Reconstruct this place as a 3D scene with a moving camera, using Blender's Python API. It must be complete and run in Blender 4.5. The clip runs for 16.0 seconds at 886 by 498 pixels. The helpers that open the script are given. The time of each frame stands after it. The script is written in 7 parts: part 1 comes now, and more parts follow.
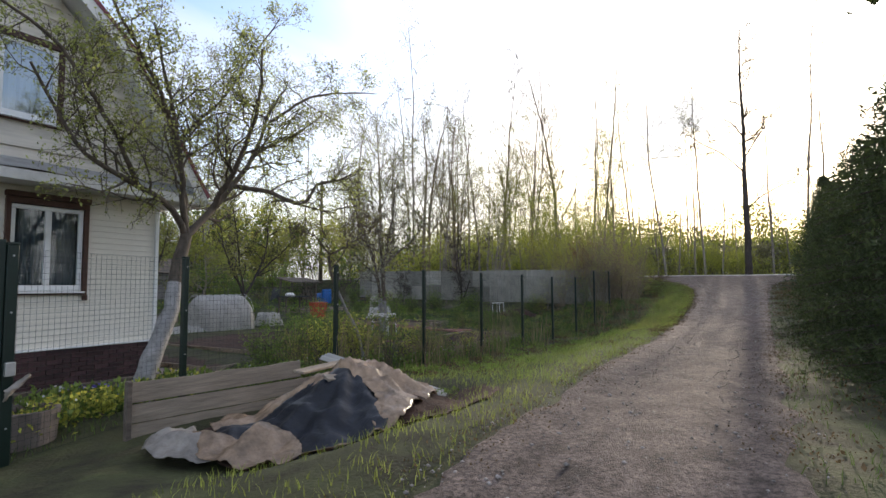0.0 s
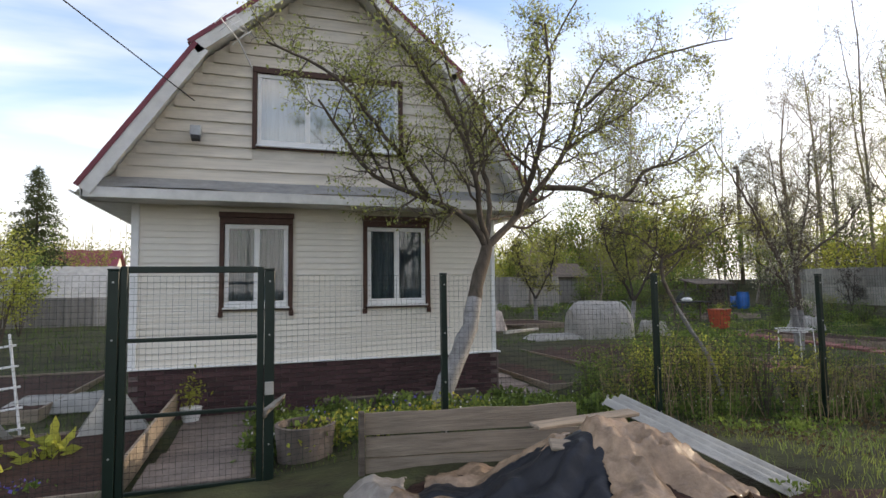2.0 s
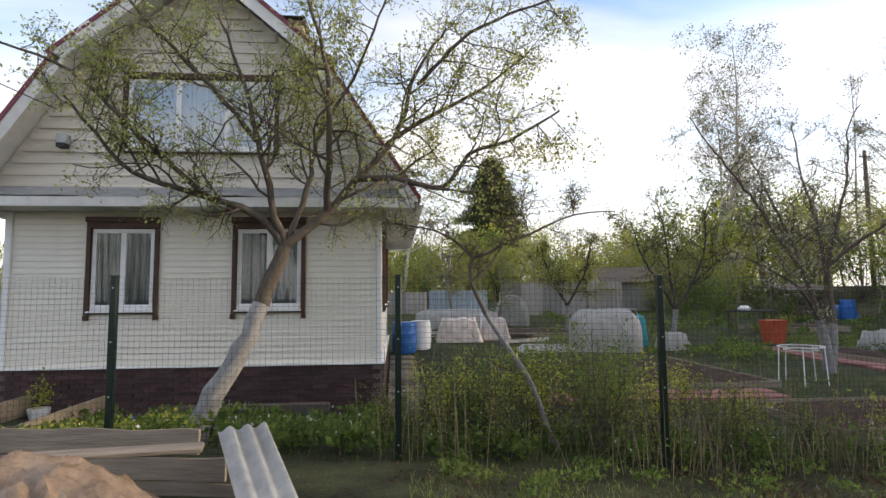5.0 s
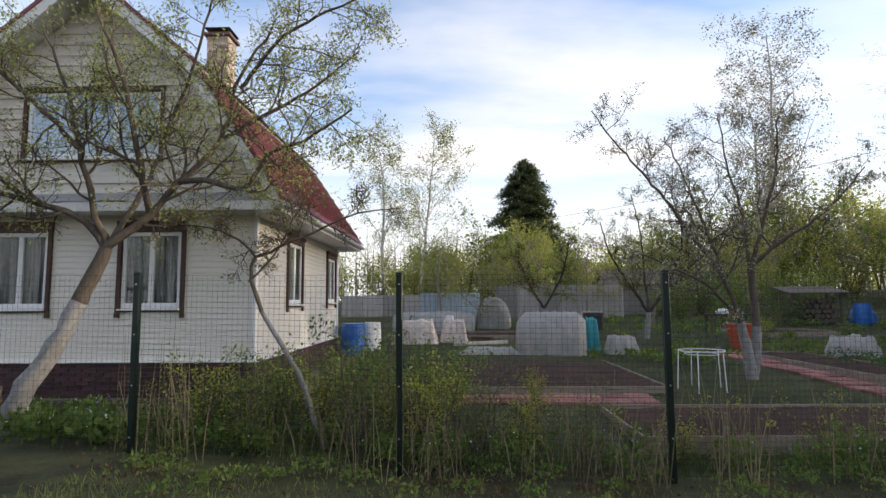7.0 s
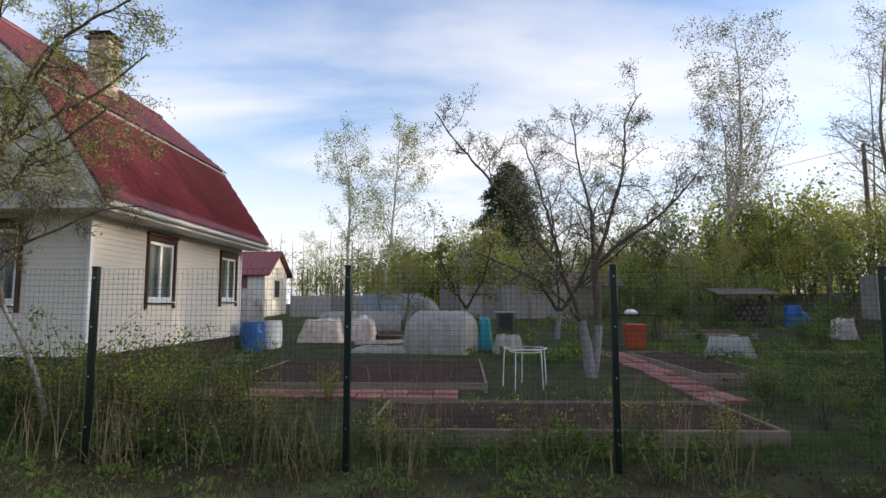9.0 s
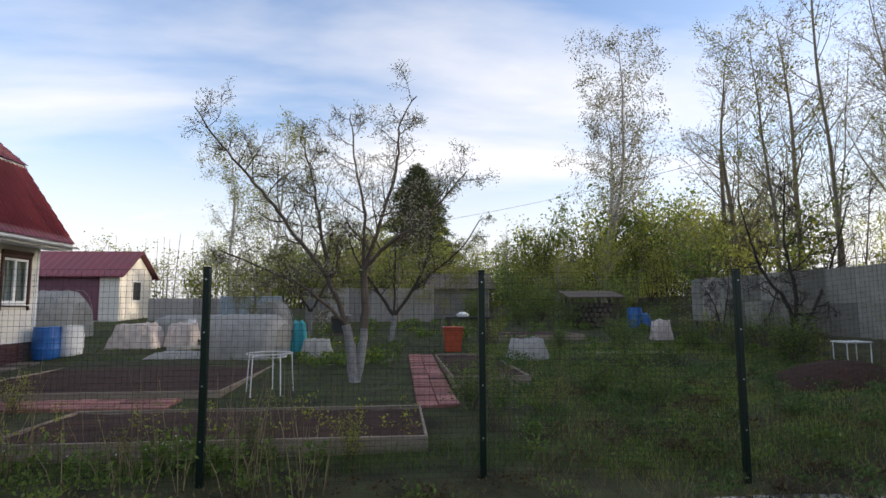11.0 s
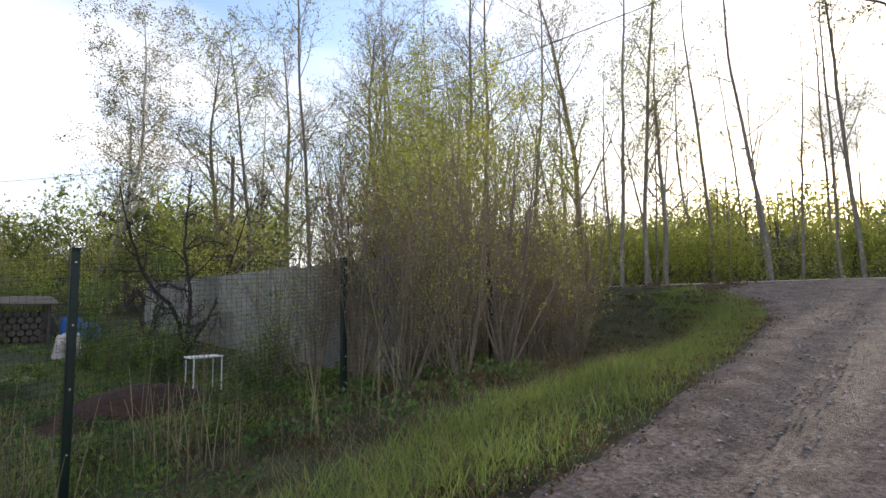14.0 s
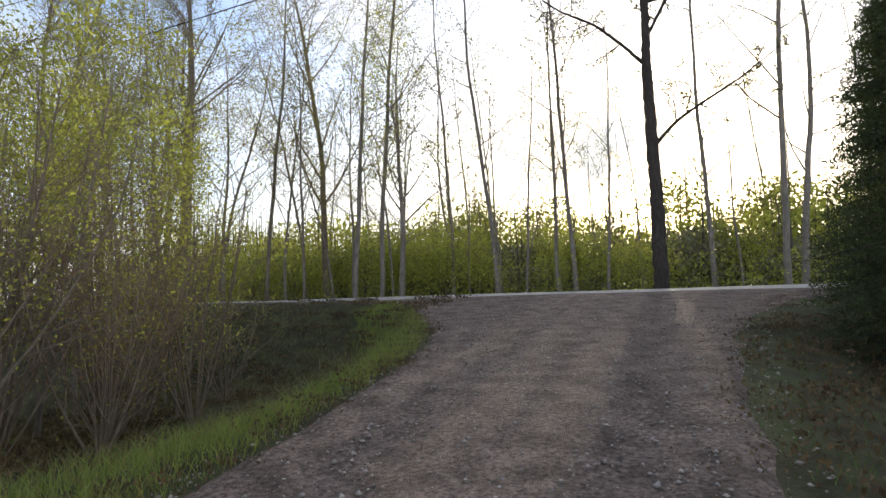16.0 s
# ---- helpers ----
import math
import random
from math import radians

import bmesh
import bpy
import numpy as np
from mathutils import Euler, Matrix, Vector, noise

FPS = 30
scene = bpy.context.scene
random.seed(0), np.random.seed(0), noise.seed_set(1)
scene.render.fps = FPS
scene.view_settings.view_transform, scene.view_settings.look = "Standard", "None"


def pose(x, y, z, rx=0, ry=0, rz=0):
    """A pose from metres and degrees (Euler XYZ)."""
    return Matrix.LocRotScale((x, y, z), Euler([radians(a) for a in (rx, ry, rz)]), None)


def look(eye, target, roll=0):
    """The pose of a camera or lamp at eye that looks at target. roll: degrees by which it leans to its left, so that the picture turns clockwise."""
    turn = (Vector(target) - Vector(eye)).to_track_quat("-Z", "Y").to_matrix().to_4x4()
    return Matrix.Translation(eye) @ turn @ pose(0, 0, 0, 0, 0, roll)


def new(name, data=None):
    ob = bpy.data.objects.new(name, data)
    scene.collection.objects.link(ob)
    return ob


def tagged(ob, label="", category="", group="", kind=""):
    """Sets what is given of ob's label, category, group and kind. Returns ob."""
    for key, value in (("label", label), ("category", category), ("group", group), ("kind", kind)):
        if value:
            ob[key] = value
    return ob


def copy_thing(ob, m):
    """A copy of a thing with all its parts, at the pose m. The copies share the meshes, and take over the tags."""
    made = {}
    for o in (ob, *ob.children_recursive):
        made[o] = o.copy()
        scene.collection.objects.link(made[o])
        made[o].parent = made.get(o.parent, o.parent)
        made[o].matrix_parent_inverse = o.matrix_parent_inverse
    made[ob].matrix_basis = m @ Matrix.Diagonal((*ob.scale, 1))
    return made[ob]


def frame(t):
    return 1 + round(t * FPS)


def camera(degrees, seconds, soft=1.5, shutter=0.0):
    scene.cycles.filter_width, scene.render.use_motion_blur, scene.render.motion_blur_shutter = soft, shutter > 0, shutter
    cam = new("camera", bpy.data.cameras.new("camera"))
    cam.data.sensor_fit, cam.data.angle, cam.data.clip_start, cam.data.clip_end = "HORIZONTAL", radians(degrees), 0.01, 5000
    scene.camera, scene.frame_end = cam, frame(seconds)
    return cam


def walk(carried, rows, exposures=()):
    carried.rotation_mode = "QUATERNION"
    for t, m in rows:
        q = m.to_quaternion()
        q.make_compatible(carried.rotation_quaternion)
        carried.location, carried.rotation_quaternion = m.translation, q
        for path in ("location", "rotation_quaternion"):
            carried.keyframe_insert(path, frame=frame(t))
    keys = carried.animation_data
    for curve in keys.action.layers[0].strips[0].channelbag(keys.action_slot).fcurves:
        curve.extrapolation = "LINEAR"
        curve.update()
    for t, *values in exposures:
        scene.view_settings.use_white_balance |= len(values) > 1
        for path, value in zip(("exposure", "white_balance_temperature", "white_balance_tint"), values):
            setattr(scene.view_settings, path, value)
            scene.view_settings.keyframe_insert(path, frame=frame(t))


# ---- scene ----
cam = camera(77.2, 16.0)
PATH = [
    (0, (-0.353, -0.746, 1.627), (1.386, 0.233, 1.761), -0.2),
    (0.5, (0.143, -0.646, 1.651), (1.514, 0.804, 1.791), -0.5),
    (1, (0.7, -0.531, 1.658), (1.704, 1.193, 1.805), -0.8),
    (1.5, (1.332, -0.501, 1.682), (2.114, 1.334, 1.827), -0.8),
    (2, (1.964, -0.522, 1.807), (2.588, 1.372, 1.953), -0.8),
    (2.5, (2.651, -0.573, 1.87), (3.179, 1.351, 2.016), -0.8),
    (3, (3.336, -0.55, 1.838), (3.746, 1.402, 1.988), -0.7),
    (3.5, (4.049, -0.486, 1.829), (4.358, 1.484, 1.977), -0.8),
    (4, (4.85, -0.435, 1.805), (5.088, 1.545, 1.959), -0.6),
    (4.5, (5.639, -0.45, 1.808), (5.834, 1.534, 1.965), -0.5),
    (5, (6.407, -0.459, 1.749), (6.577, 1.526, 1.921), -0.5),
    (7.5, (10.452, -0.571, 1.655), (10.346, 1.417, 1.847), -0.3),
    (8, (11.287, -0.539, 1.648), (11.126, 1.444, 1.844), -0.2),
    (8.5, (12.162, -0.512, 1.603), (11.983, 1.471, 1.797), -0.2),
    (9, (12.89, -0.633, 1.559), (12.818, 1.356, 1.755), -0.1),
    (9.2, (13.213, -0.641, 1.564), (13.167, 1.349, 1.756), 0.1),
    (11.3, (16.685, -0.443, 1.572), (16.916, 1.533, 1.776), -0.2),
    (11.5, (17.006, -0.428, 1.593), (17.286, 1.542, 1.789), -0.1),
    (12, (17.808, -0.396, 1.593), (18.217, 1.552, 1.793), -0.1),
    (12.5, (18.697, -0.409, 1.622), (19.426, 1.443, 1.823), -0.1),
    (13, (19.511, -0.39, 1.579), (20.543, 1.311, 1.782), -0.6),
    (13.5, (20.384, -0.262, 1.635), (21.676, 1.252, 1.837), -0.9),
    (14, (21.189, -0.223, 1.741), (22.628, 1.153, 1.936), -0.8),
    (14.5, (22.215, -0.394, 1.83), (23.77, 0.848, 2.025), -0.9),
    (15, (23.116, -0.535, 1.883), (24.776, 0.564, 2.075), -1.2),
    (15.5, (24.071, -0.654, 2.01), (25.824, 0.29, 2.2), -1.4),
    (16, (24.987, -0.857, 2.08), (26.82, -0.08, 2.274), -1.4),
]
walk(cam, [(t, look(eye, target, roll)) for t, eye, target, roll in PATH],
     exposures=[(0, 0.26, 6700, 10), (1.5, 0.41, 7200, 11), (5, 0.43, 7200, 11), (8, 0.1, 6700, 11), (11.5, 0.03, 6700, 11), (13.5, 0.36, 6800, 11), (14.5, 0.42, 6800, 10), (16, 0.16, 6900, 8)])

# ---- world, sun, exposure ----
SUN_AZ, SUN_EL = 0.6, 10.4
world = bpy.data.worlds.new("world")
scene.world = world
world.use_nodes = True
wn, wl = world.node_tree.nodes, world.node_tree.links
wn.clear()
w_out = wn.new("ShaderNodeOutputWorld")
w_bg = wn.new("ShaderNodeBackground")
w_sky = wn.new("ShaderNodeTexSky")
w_sky.sky_type = "NISHITA"
w_sky.sun_disc = False
w_sky.sun_elevation = radians(SUN_EL)
w_sky.sun_rotation = radians(90 - SUN_AZ)
w_sky.dust_density = 2.0
w_co = wn.new("ShaderNodeTexCoord")
w_sep = wn.new("ShaderNodeSeparateXYZ")
w_lift = wn.new("ShaderNodeMath")
w_lift.operation = "ADD"
w_lift.inputs[1].default_value = 0.22
w_abs = wn.new("ShaderNodeMath")
w_abs.operation = "ABSOLUTE"
w_div = wn.new("ShaderNodeVectorMath")
w_div.operation = "DIVIDE"
w_com = wn.new("ShaderNodeCombineXYZ")
w_map = wn.new("ShaderNodeMapping")
w_map.inputs["Scale"].default_value = (0.62, 1.5, 0.0)
w_map.inputs["Rotation"].default_value = (0, 0, radians(-22))
w_noise = wn.new("ShaderNodeTexNoise")
w_noise.inputs["Scale"].default_value = 1.15
w_noise.inputs["Detail"].default_value = 6
w_noise.inputs["Roughness"].default_value = 0.5
w_noise.inputs["Distortion"].default_value = 0.3
w_ramp = wn.new("ShaderNodeValToRGB")
w_ramp.color_ramp.elements[0].position = 0.37
w_ramp.color_ramp.elements[1].position = 0.69
# thin haze towards the horizon
w_haze = wn.new("ShaderNodeMapRange")
w_haze.inputs["From Min"].default_value, w_haze.inputs["From Max"].default_value = 0.05, 0.3
w_haze.inputs["To Min"].default_value, w_haze.inputs["To Max"].default_value = 0.98, 0.0
w_add = wn.new("ShaderNodeMath")
w_add.operation = "MAXIMUM"
w_gain = wn.new("ShaderNodeMix")
w_gain.data_type, w_gain.blend_type = "RGBA", "MULTIPLY"
w_gain.inputs[0].default_value = 1.0
w_gain.inputs[7].default_value = (2.8, 3.08, 3.85, 1)
w_mix = wn.new("ShaderNodeMix")
w_mix.data_type = "RGBA"
w_mix.inputs[7].default_value = (10.7, 10.7, 11.1, 1)
wl.new(w_co.outputs["Generated"], w_sep.inputs[0])
wl.new(w_sep.outputs["Z"], w_abs.inputs[0])
wl.new(w_abs.outputs[0], w_lift.inputs[0])
for k in ("X", "Y", "Z"):
    wl.new(w_lift.outputs[0], w_com.inputs[k])
wl.new(w_co.outputs["Generated"], w_div.inputs[0])
wl.new(w_com.outputs[0], w_div.inputs[1])
wl.new(w_div.outputs[0], w_map.inputs[0])
wl.new(w_map.outputs[0], w_noise.inputs["Vector"])
wl.new(w_noise.outputs["Fac"], w_ramp.inputs[0])
wl.new(w_sep.outputs["Z"], w_haze.inputs["Value"])
wl.new(w_ramp.outputs[0], w_add.inputs[0])
wl.new(w_haze.outputs[0], w_add.inputs[1])
wl.new(w_add.outputs[0], w_mix.inputs[0])
wl.new(w_sky.outputs[0], w_gain.inputs[6])
wl.new(w_gain.outputs[2], w_mix.inputs[6])
wl.new(w_mix.outputs[2], w_bg.inputs[0])
w_bg.inputs[1].default_value = 0.10
wl.new(w_bg.outputs[0], w_out.inputs[0])
sun = new("sun", bpy.data.lights.new("sun", "SUN"))
sun.data.energy = 3.6
sun.data.angle = radians(0.6)
sun.data.color = (1.0, 0.87, 0.71)
_az, _el = radians(SUN_AZ), radians(SUN_EL)
sun.matrix_world = look((60 * math.cos(_el) * math.cos(_az), 60 * math.cos(_el) * math.sin(_az), 60 * math.sin(_el)), (0, 0, 0))

# ---- materials ----


def mat(name, col, rough=0.8, var=0.25, scale=6.0, bump=0.25, bscale=45.0, metal=0.0, col2=None, rand="", transl=0.0, spec=0.3, stretch=(1, 1, 1), big=0.5, alpha=1.0, coat=0.0):
    """A procedural surface: fine grain and large stains of the colour, and a fine relief."""
    m = bpy.data.materials.new(name)
    m.use_nodes = True
    n, l = m.node_tree.nodes, m.node_tree.links
    n.clear()
    out = n.new("ShaderNodeOutputMaterial")
    bsdf = n.new("ShaderNodeBsdfPrincipled")
    co = n.new("ShaderNodeTexCoord")
    mp = n.new("ShaderNodeMapping")
    mp.inputs["Scale"].default_value = stretch
    l.new(co.outputs["Object"], mp.inputs[0])
    n1 = n.new("ShaderNodeTexNoise")
    n1.inputs["Scale"].default_value = scale
    n1.inputs["Detail"].default_value = 6
    n1.inputs["Roughness"].default_value = 0.65
    l.new(mp.outputs[0], n1.inputs["Vector"])
    r1 = n.new("ShaderNodeValToRGB")
    a = [max(0, c * (1 - var)) for c in col]
    b = [min(1, c * (1 + var)) for c in (col2 or col)]
    r1.color_ramp.elements[0].position, r1.color_ramp.elements[1].position = 0.3, 0.7
    r1.color_ramp.elements[0].color = (*a, 1)
    r1.color_ramp.elements[1].color = (*b, 1)
    l.new(n1.outputs["Fac"], r1.inputs[0])
    n2 = n.new("ShaderNodeTexNoise")
    n2.inputs["Scale"].default_value = scale * 0.13
    n2.inputs["Detail"].default_value = 4
    l.new(mp.outputs[0], n2.inputs["Vector"])
    rg = n.new("ShaderNodeMapRange")
    rg.inputs["From Min"].default_value, rg.inputs["From Max"].default_value = 0.3, 0.7
    rg.inputs["To Min"].default_value, rg.inputs["To Max"].default_value = 1 - var * big, 1 + var * big
    l.new(n2.outputs["Fac"], rg.inputs["Value"])
    mul = n.new("ShaderNodeMix")
    mul.data_type, mul.blend_type = "RGBA", "MULTIPLY"
    mul.inputs[0].default_value = 1
    l.new(r1.outputs[0], mul.inputs[6])
    last = rg.outputs[0]
    if rand:
        if rand == "island":
            src = n.new("ShaderNodeNewGeometry").outputs["Random Per Island"]
        else:
            src = n.new("ShaderNodeObjectInfo").outputs["Random"]
        r2 = n.new("ShaderNodeMapRange")
        r2.inputs["To Min"].default_value, r2.inputs["To Max"].default_value = 0.62, 1.3
        l.new(src, r2.inputs["Value"])
        mm = n.new("ShaderNodeMath")
        mm.operation = "MULTIPLY"
        l.new(rg.outputs[0], mm.inputs[0])
        l.new(r2.outputs[0], mm.inputs[1])
        last = mm.outputs[0]
    l.new(last, mul.inputs[7])
    l.new(mul.outputs[2], bsdf.inputs["Base Color"])
    bsdf.inputs["Roughness"].default_value = rough
    bsdf.inputs["Metallic"].default_value = metal
    bsdf.inputs["Specular IOR Level"].default_value = spec
    bsdf.inputs["Alpha"].default_value = alpha
    bsdf.inputs["Coat Weight"].default_value = coat
    if bump:
        n3 = n.new("ShaderNodeTexNoise")
        n3.inputs["Scale"].default_value = bscale
        n3.inputs["Detail"].default_value = 5
        l.new(mp.outputs[0], n3.inputs["Vector"])
        bp = n.new("ShaderNodeBump")
        bp.inputs["Strength"].default_value = bump
        bp.inputs["Distance"].default_value = 0.02
        l.new(n3.outputs["Fac"], bp.inputs["Height"])
        l.new(bp.outputs[0], bsdf.inputs["Normal"])
    surf = bsdf.outputs[0]
    if transl:
        tr = n.new("ShaderNodeBsdfTranslucent")
        l.new(mul.outputs[2], tr.inputs["Color"])
        ms = n.new("ShaderNodeMixShader")
        ms.inputs[0].default_value = transl
        l.new(surf, ms.inputs[1])
        l.new(tr.outputs[0], ms.inputs[2])
        surf = ms.outputs[0]
    l.new(surf, out.inputs["Surface"])
    return m


def glass_mat(name, tint, through_part):
    """A window pane: a clear sheet that mirrors the sky by its angle."""
    m = bpy.data.materials.new(name)
    m.use_nodes = True
    n, l = m.node_tree.nodes, m.node_tree.links
    n.clear()
    out = n.new("ShaderNodeOutputMaterial")
    gl = n.new("ShaderNodeBsdfGlossy")
    gl.inputs["Roughness"].default_value = 0.03
    gl.inputs["Color"].default_value = (0.9, 0.93, 0.95, 1)
    tr = n.new("ShaderNodeBsdfTransparent")
    tr.inputs["Color"].default_value = (*tint, 1)
    ms = n.new("ShaderNodeMixShader")
    ms.inputs[0].default_value = through_part
    l.new(gl.outputs[0], ms.inputs[1])
    l.new(tr.outputs[0], ms.inputs[2])
    l.new(ms.outputs[0], out.inputs["Surface"])
    return m


M = {
    "ground": mat("ground", (0.040, 0.030, 0.018), 0.95, 0.55, 2.2, 0.9, 30, col2=(0.046, 0.052, 0.020)),
    "soil": mat("soil", (0.046, 0.023, 0.016), 0.95, 0.5, 9, 1.0, 28),
    "gravel": mat("gravel", (0.052, 0.037, 0.031), 0.95, 0.7, 26, 1.0, 75, col2=(0.135, 0.103, 0.088), big=0.7),
    "asphalt": mat("asphalt", (0.27, 0.26, 0.25), 0.55, 0.25, 30, 0.4, 90),
    "weathered": mat("weathered_siding", (0.69, 0.63, 0.54), 0.65, 0.16, 7, 0.1, 60, stretch=(0.3, 0.3, 1.5), big=1.0),
    "siding": mat("siding", (0.78, 0.735, 0.65), 0.55, 0.07, 7, 0.05, 60, stretch=(0.3, 0.3, 1.5), big=1.0),
    "white": mat("white_paint", (0.80, 0.80, 0.79), 0.45, 0.06, 7, 0.04, 60),
    "fascia": mat("fascia", (0.66, 0.65, 0.62), 0.5, 0.12, 5, 0.05, 60),
    "brown": mat("brown_trim", (0.075, 0.036, 0.026), 0.5, 0.25, 12, 0.1, 60),
    "brick": mat("plinth_brick", (0.082, 0.042, 0.044), 0.8, 0.25, 22, 0.35, 80, rand="object"),
    "mortar": mat("mortar", (0.16, 0.12, 0.11), 0.9, 0.2, 22, 0.3, 80),
    "roof": mat("red_roof_tile", (0.155, 0.018, 0.032), 0.42, 0.15, 4, 0.05, 40, spec=0.5),
    "zinc": mat("zinc", (0.36, 0.37, 0.38), 0.5, 0.25, 5, 0.1, 40, metal=0.4),
    "chimney": mat("chimney_brick", (0.55, 0.46, 0.36), 0.85, 0.2, 14, 0.35, 60, rand="object"),
    "green": mat("green_paint", (0.004, 0.016, 0.011), 0.4, 0.2, 10, 0.05, 60, spec=0.5),
    "wire": mat("fence_wire", (0.012, 0.028, 0.02), 0.7, 0.2, 10, 0),
    "glass": glass_mat("pane_glass", (0.8, 0.85, 0.85), 0.9),
    "glass_sky": glass_mat("upper_pane_glass", (0.75, 0.8, 0.8), 0.74),
    "curtain": mat("curtain", (0.13, 0.165, 0.19), 0.9, 0.45, 9, 0.1, 30, stretch=(6, 6, 0.3), transl=0.3),
    "lace": mat("lace_curtain", (0.62, 0.65, 0.68), 0.9, 0.1, 9, 0.1, 30, stretch=(6, 6, 0.3), transl=0.4),
    # near-black of several dark things, also painted in for the house's unlit room
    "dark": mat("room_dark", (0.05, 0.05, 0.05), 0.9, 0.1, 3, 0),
    "bark": mat("bark", (0.115, 0.092, 0.072), 0.9, 0.4, 14, 0.7, 40, stretch=(1, 1, 0.35)),
    "dark_bark": mat("dark_bark", (0.062, 0.05, 0.042), 0.9, 0.4, 14, 0.7, 40, stretch=(1, 1, 0.35)),
    "pale_bark": mat("pale_bark", (0.21, 0.185, 0.15), 0.85, 0.4, 9, 0.5, 40, stretch=(1, 1, 0.5)),
    "birch_bark": mat("birch_bark", (0.42, 0.40, 0.37), 0.8, 0.45, 7, 0.4, 40, stretch=(1, 1, 1.6)),
    "limewash": mat("limewash", (0.26, 0.25, 0.245), 0.9, 0.3, 12, 0.6, 40),
    "twig": mat("twig", (0.10, 0.078, 0.06), 0.9, 0.3, 10, 0),
    "cane": mat("dry_cane", (0.27, 0.21, 0.12), 0.9, 0.35, 10, 0.2, 60, rand="island"),
    "grey_bark": mat("grey_bark", (0.24, 0.205, 0.17), 0.9, 0.35, 14, 0.5, 40, stretch=(1, 1, 0.35)),
    "grass_fresh": mat("fresh_grass", (0.21, 0.285, 0.075), 0.55, 0.2, 1.2, 0, rand="island", transl=0.6),
    "leaf": mat("young_leaf", (0.30, 0.31, 0.08), 0.6, 0.2, 3, 0, rand="island", transl=0.7),
    "apple_leaf": mat("apple_leaf", (0.40, 0.43, 0.14), 0.6, 0.2, 3, 0, rand="island", transl=0.65),
    "leaf_yellow": mat("spring_leaf", (0.40, 0.42, 0.085), 0.6, 0.2, 3, 0, rand="island", transl=0.72),
    "leaf_green": mat("green_leaf", (0.165, 0.235, 0.055), 0.6, 0.25, 3, 0, rand="island", transl=0.55),
    "tan_twig": mat("tan_twig", (0.215, 0.168, 0.122), 0.9, 0.3, 10, 0),
    "leaf_rust": mat("rust_leaf", (0.27, 0.15, 0.085), 0.7, 0.3, 3, 0, rand="island", transl=0.55),
    "grass_clump": mat("clump_leaf", (0.10, 0.16, 0.05), 0.6, 0.3, 3, 0, rand="island", transl=0.5),
    "leaf_brown": mat("brown_leaf", (0.12, 0.085, 0.045), 0.7, 0.3, 3, 0, rand="island", transl=0.35),
    "blossom": mat("pale_bud", (0.42, 0.42, 0.30), 0.7, 0.25, 3, 0, rand="island", transl=0.4),
    "bud": mat("grey_bud", (0.22, 0.21, 0.12), 0.7, 0.25, 3, 0, rand="island", transl=0.35),
    "needle": mat("spruce_needle", (0.055, 0.075, 0.028), 0.7, 0.3, 3, 0, rand="island", transl=0.35),
    "grass": mat("grass_blade", (0.26, 0.31, 0.075), 0.6, 0.2, 1.2, 0, rand="island", transl=0.6),
    "grass_dark": mat("garden_grass", (0.105, 0.165, 0.04), 0.6, 0.2, 1.2, 0, rand="island", transl=0.45),
    "grass_dry": mat("dry_grass", (0.26, 0.21, 0.10), 0.7, 0.25, 1.2, 0, rand="island", transl=0.4),
    "stone": mat("pebble", (0.30, 0.27, 0.25), 0.85, 0.3, 20, 0.2, 60, rand="island"),
    "wood": mat("grey_wood", (0.27, 0.22, 0.17), 0.85, 0.3, 9, 0.5, 30, stretch=(0.25, 3, 3)),
    "old_wood": mat("old_wood", (0.13, 0.105, 0.085), 0.9, 0.35, 9, 0.5, 30, stretch=(0.3, 3, 3)),
    "slate": mat("slate_sheet", (0.40, 0.39, 0.36), 0.85, 0.2, 6, 0.3, 50),
    "slate_fence": mat("pale_sheet", (0.28, 0.265, 0.225), 0.8, 0.18, 3, 0.2, 40, rand="object"),
    "film": mat("beige_film", (0.35, 0.245, 0.165), 0.26, 0.45, 7, 1.0, 17, transl=0.25, spec=0.5),
    "black_film": mat("black_film", (0.012, 0.014, 0.02), 0.45, 0.4, 5, 0.6, 9, spec=0.3),
    "bag": mat("grey_bag", (0.30, 0.27, 0.24), 0.4, 0.4, 6, 0.9, 16, transl=0.25),
    "white_film": mat("white_film", (0.47, 0.46, 0.43), 0.5, 0.22, 4, 0.3, 10, transl=0.4),
    "concrete": mat("concrete", (0.19, 0.155, 0.135), 0.9, 0.25, 8, 0.4, 50, rand="object"),
    "pink_slab": mat("pink_slab", (0.27, 0.125, 0.11), 0.9, 0.25, 8, 0.4, 50, rand="object"),
    "blue": mat("blue_plastic", (0.02, 0.13, 0.42), 0.4, 0.12, 5, 0.02, 40, spec=0.5),
    "orange": mat("orange_plastic", (0.42, 0.085, 0.04), 0.5, 0.2, 5, 0.05, 40),
    "purple": mat("purple_wall", (0.19, 0.085, 0.11), 0.7, 0.15, 5, 0.1, 40),
    "zincblue": mat("blue_sheet", (0.33, 0.38, 0.42), 0.6, 0.15, 4, 0.1, 40, rand="object"),
    "beige_wall": mat("beige_wall", (0.36, 0.33, 0.30), 0.8, 0.15, 4, 0.2, 40, rand="object"),
    "teal": mat("turquoise_plastic", (0.03, 0.28, 0.33), 0.45, 0.2, 5, 0.3, 20),
    "water": mat("ditch_water", (0.02, 0.022, 0.018), 0.06, 0.2, 4, 0.03, 8, spec=0.6),
    "flower_y": mat("yellow_petal", (0.62, 0.52, 0.06), 0.6, 0.15, 4, 0, rand="island", transl=0.3),
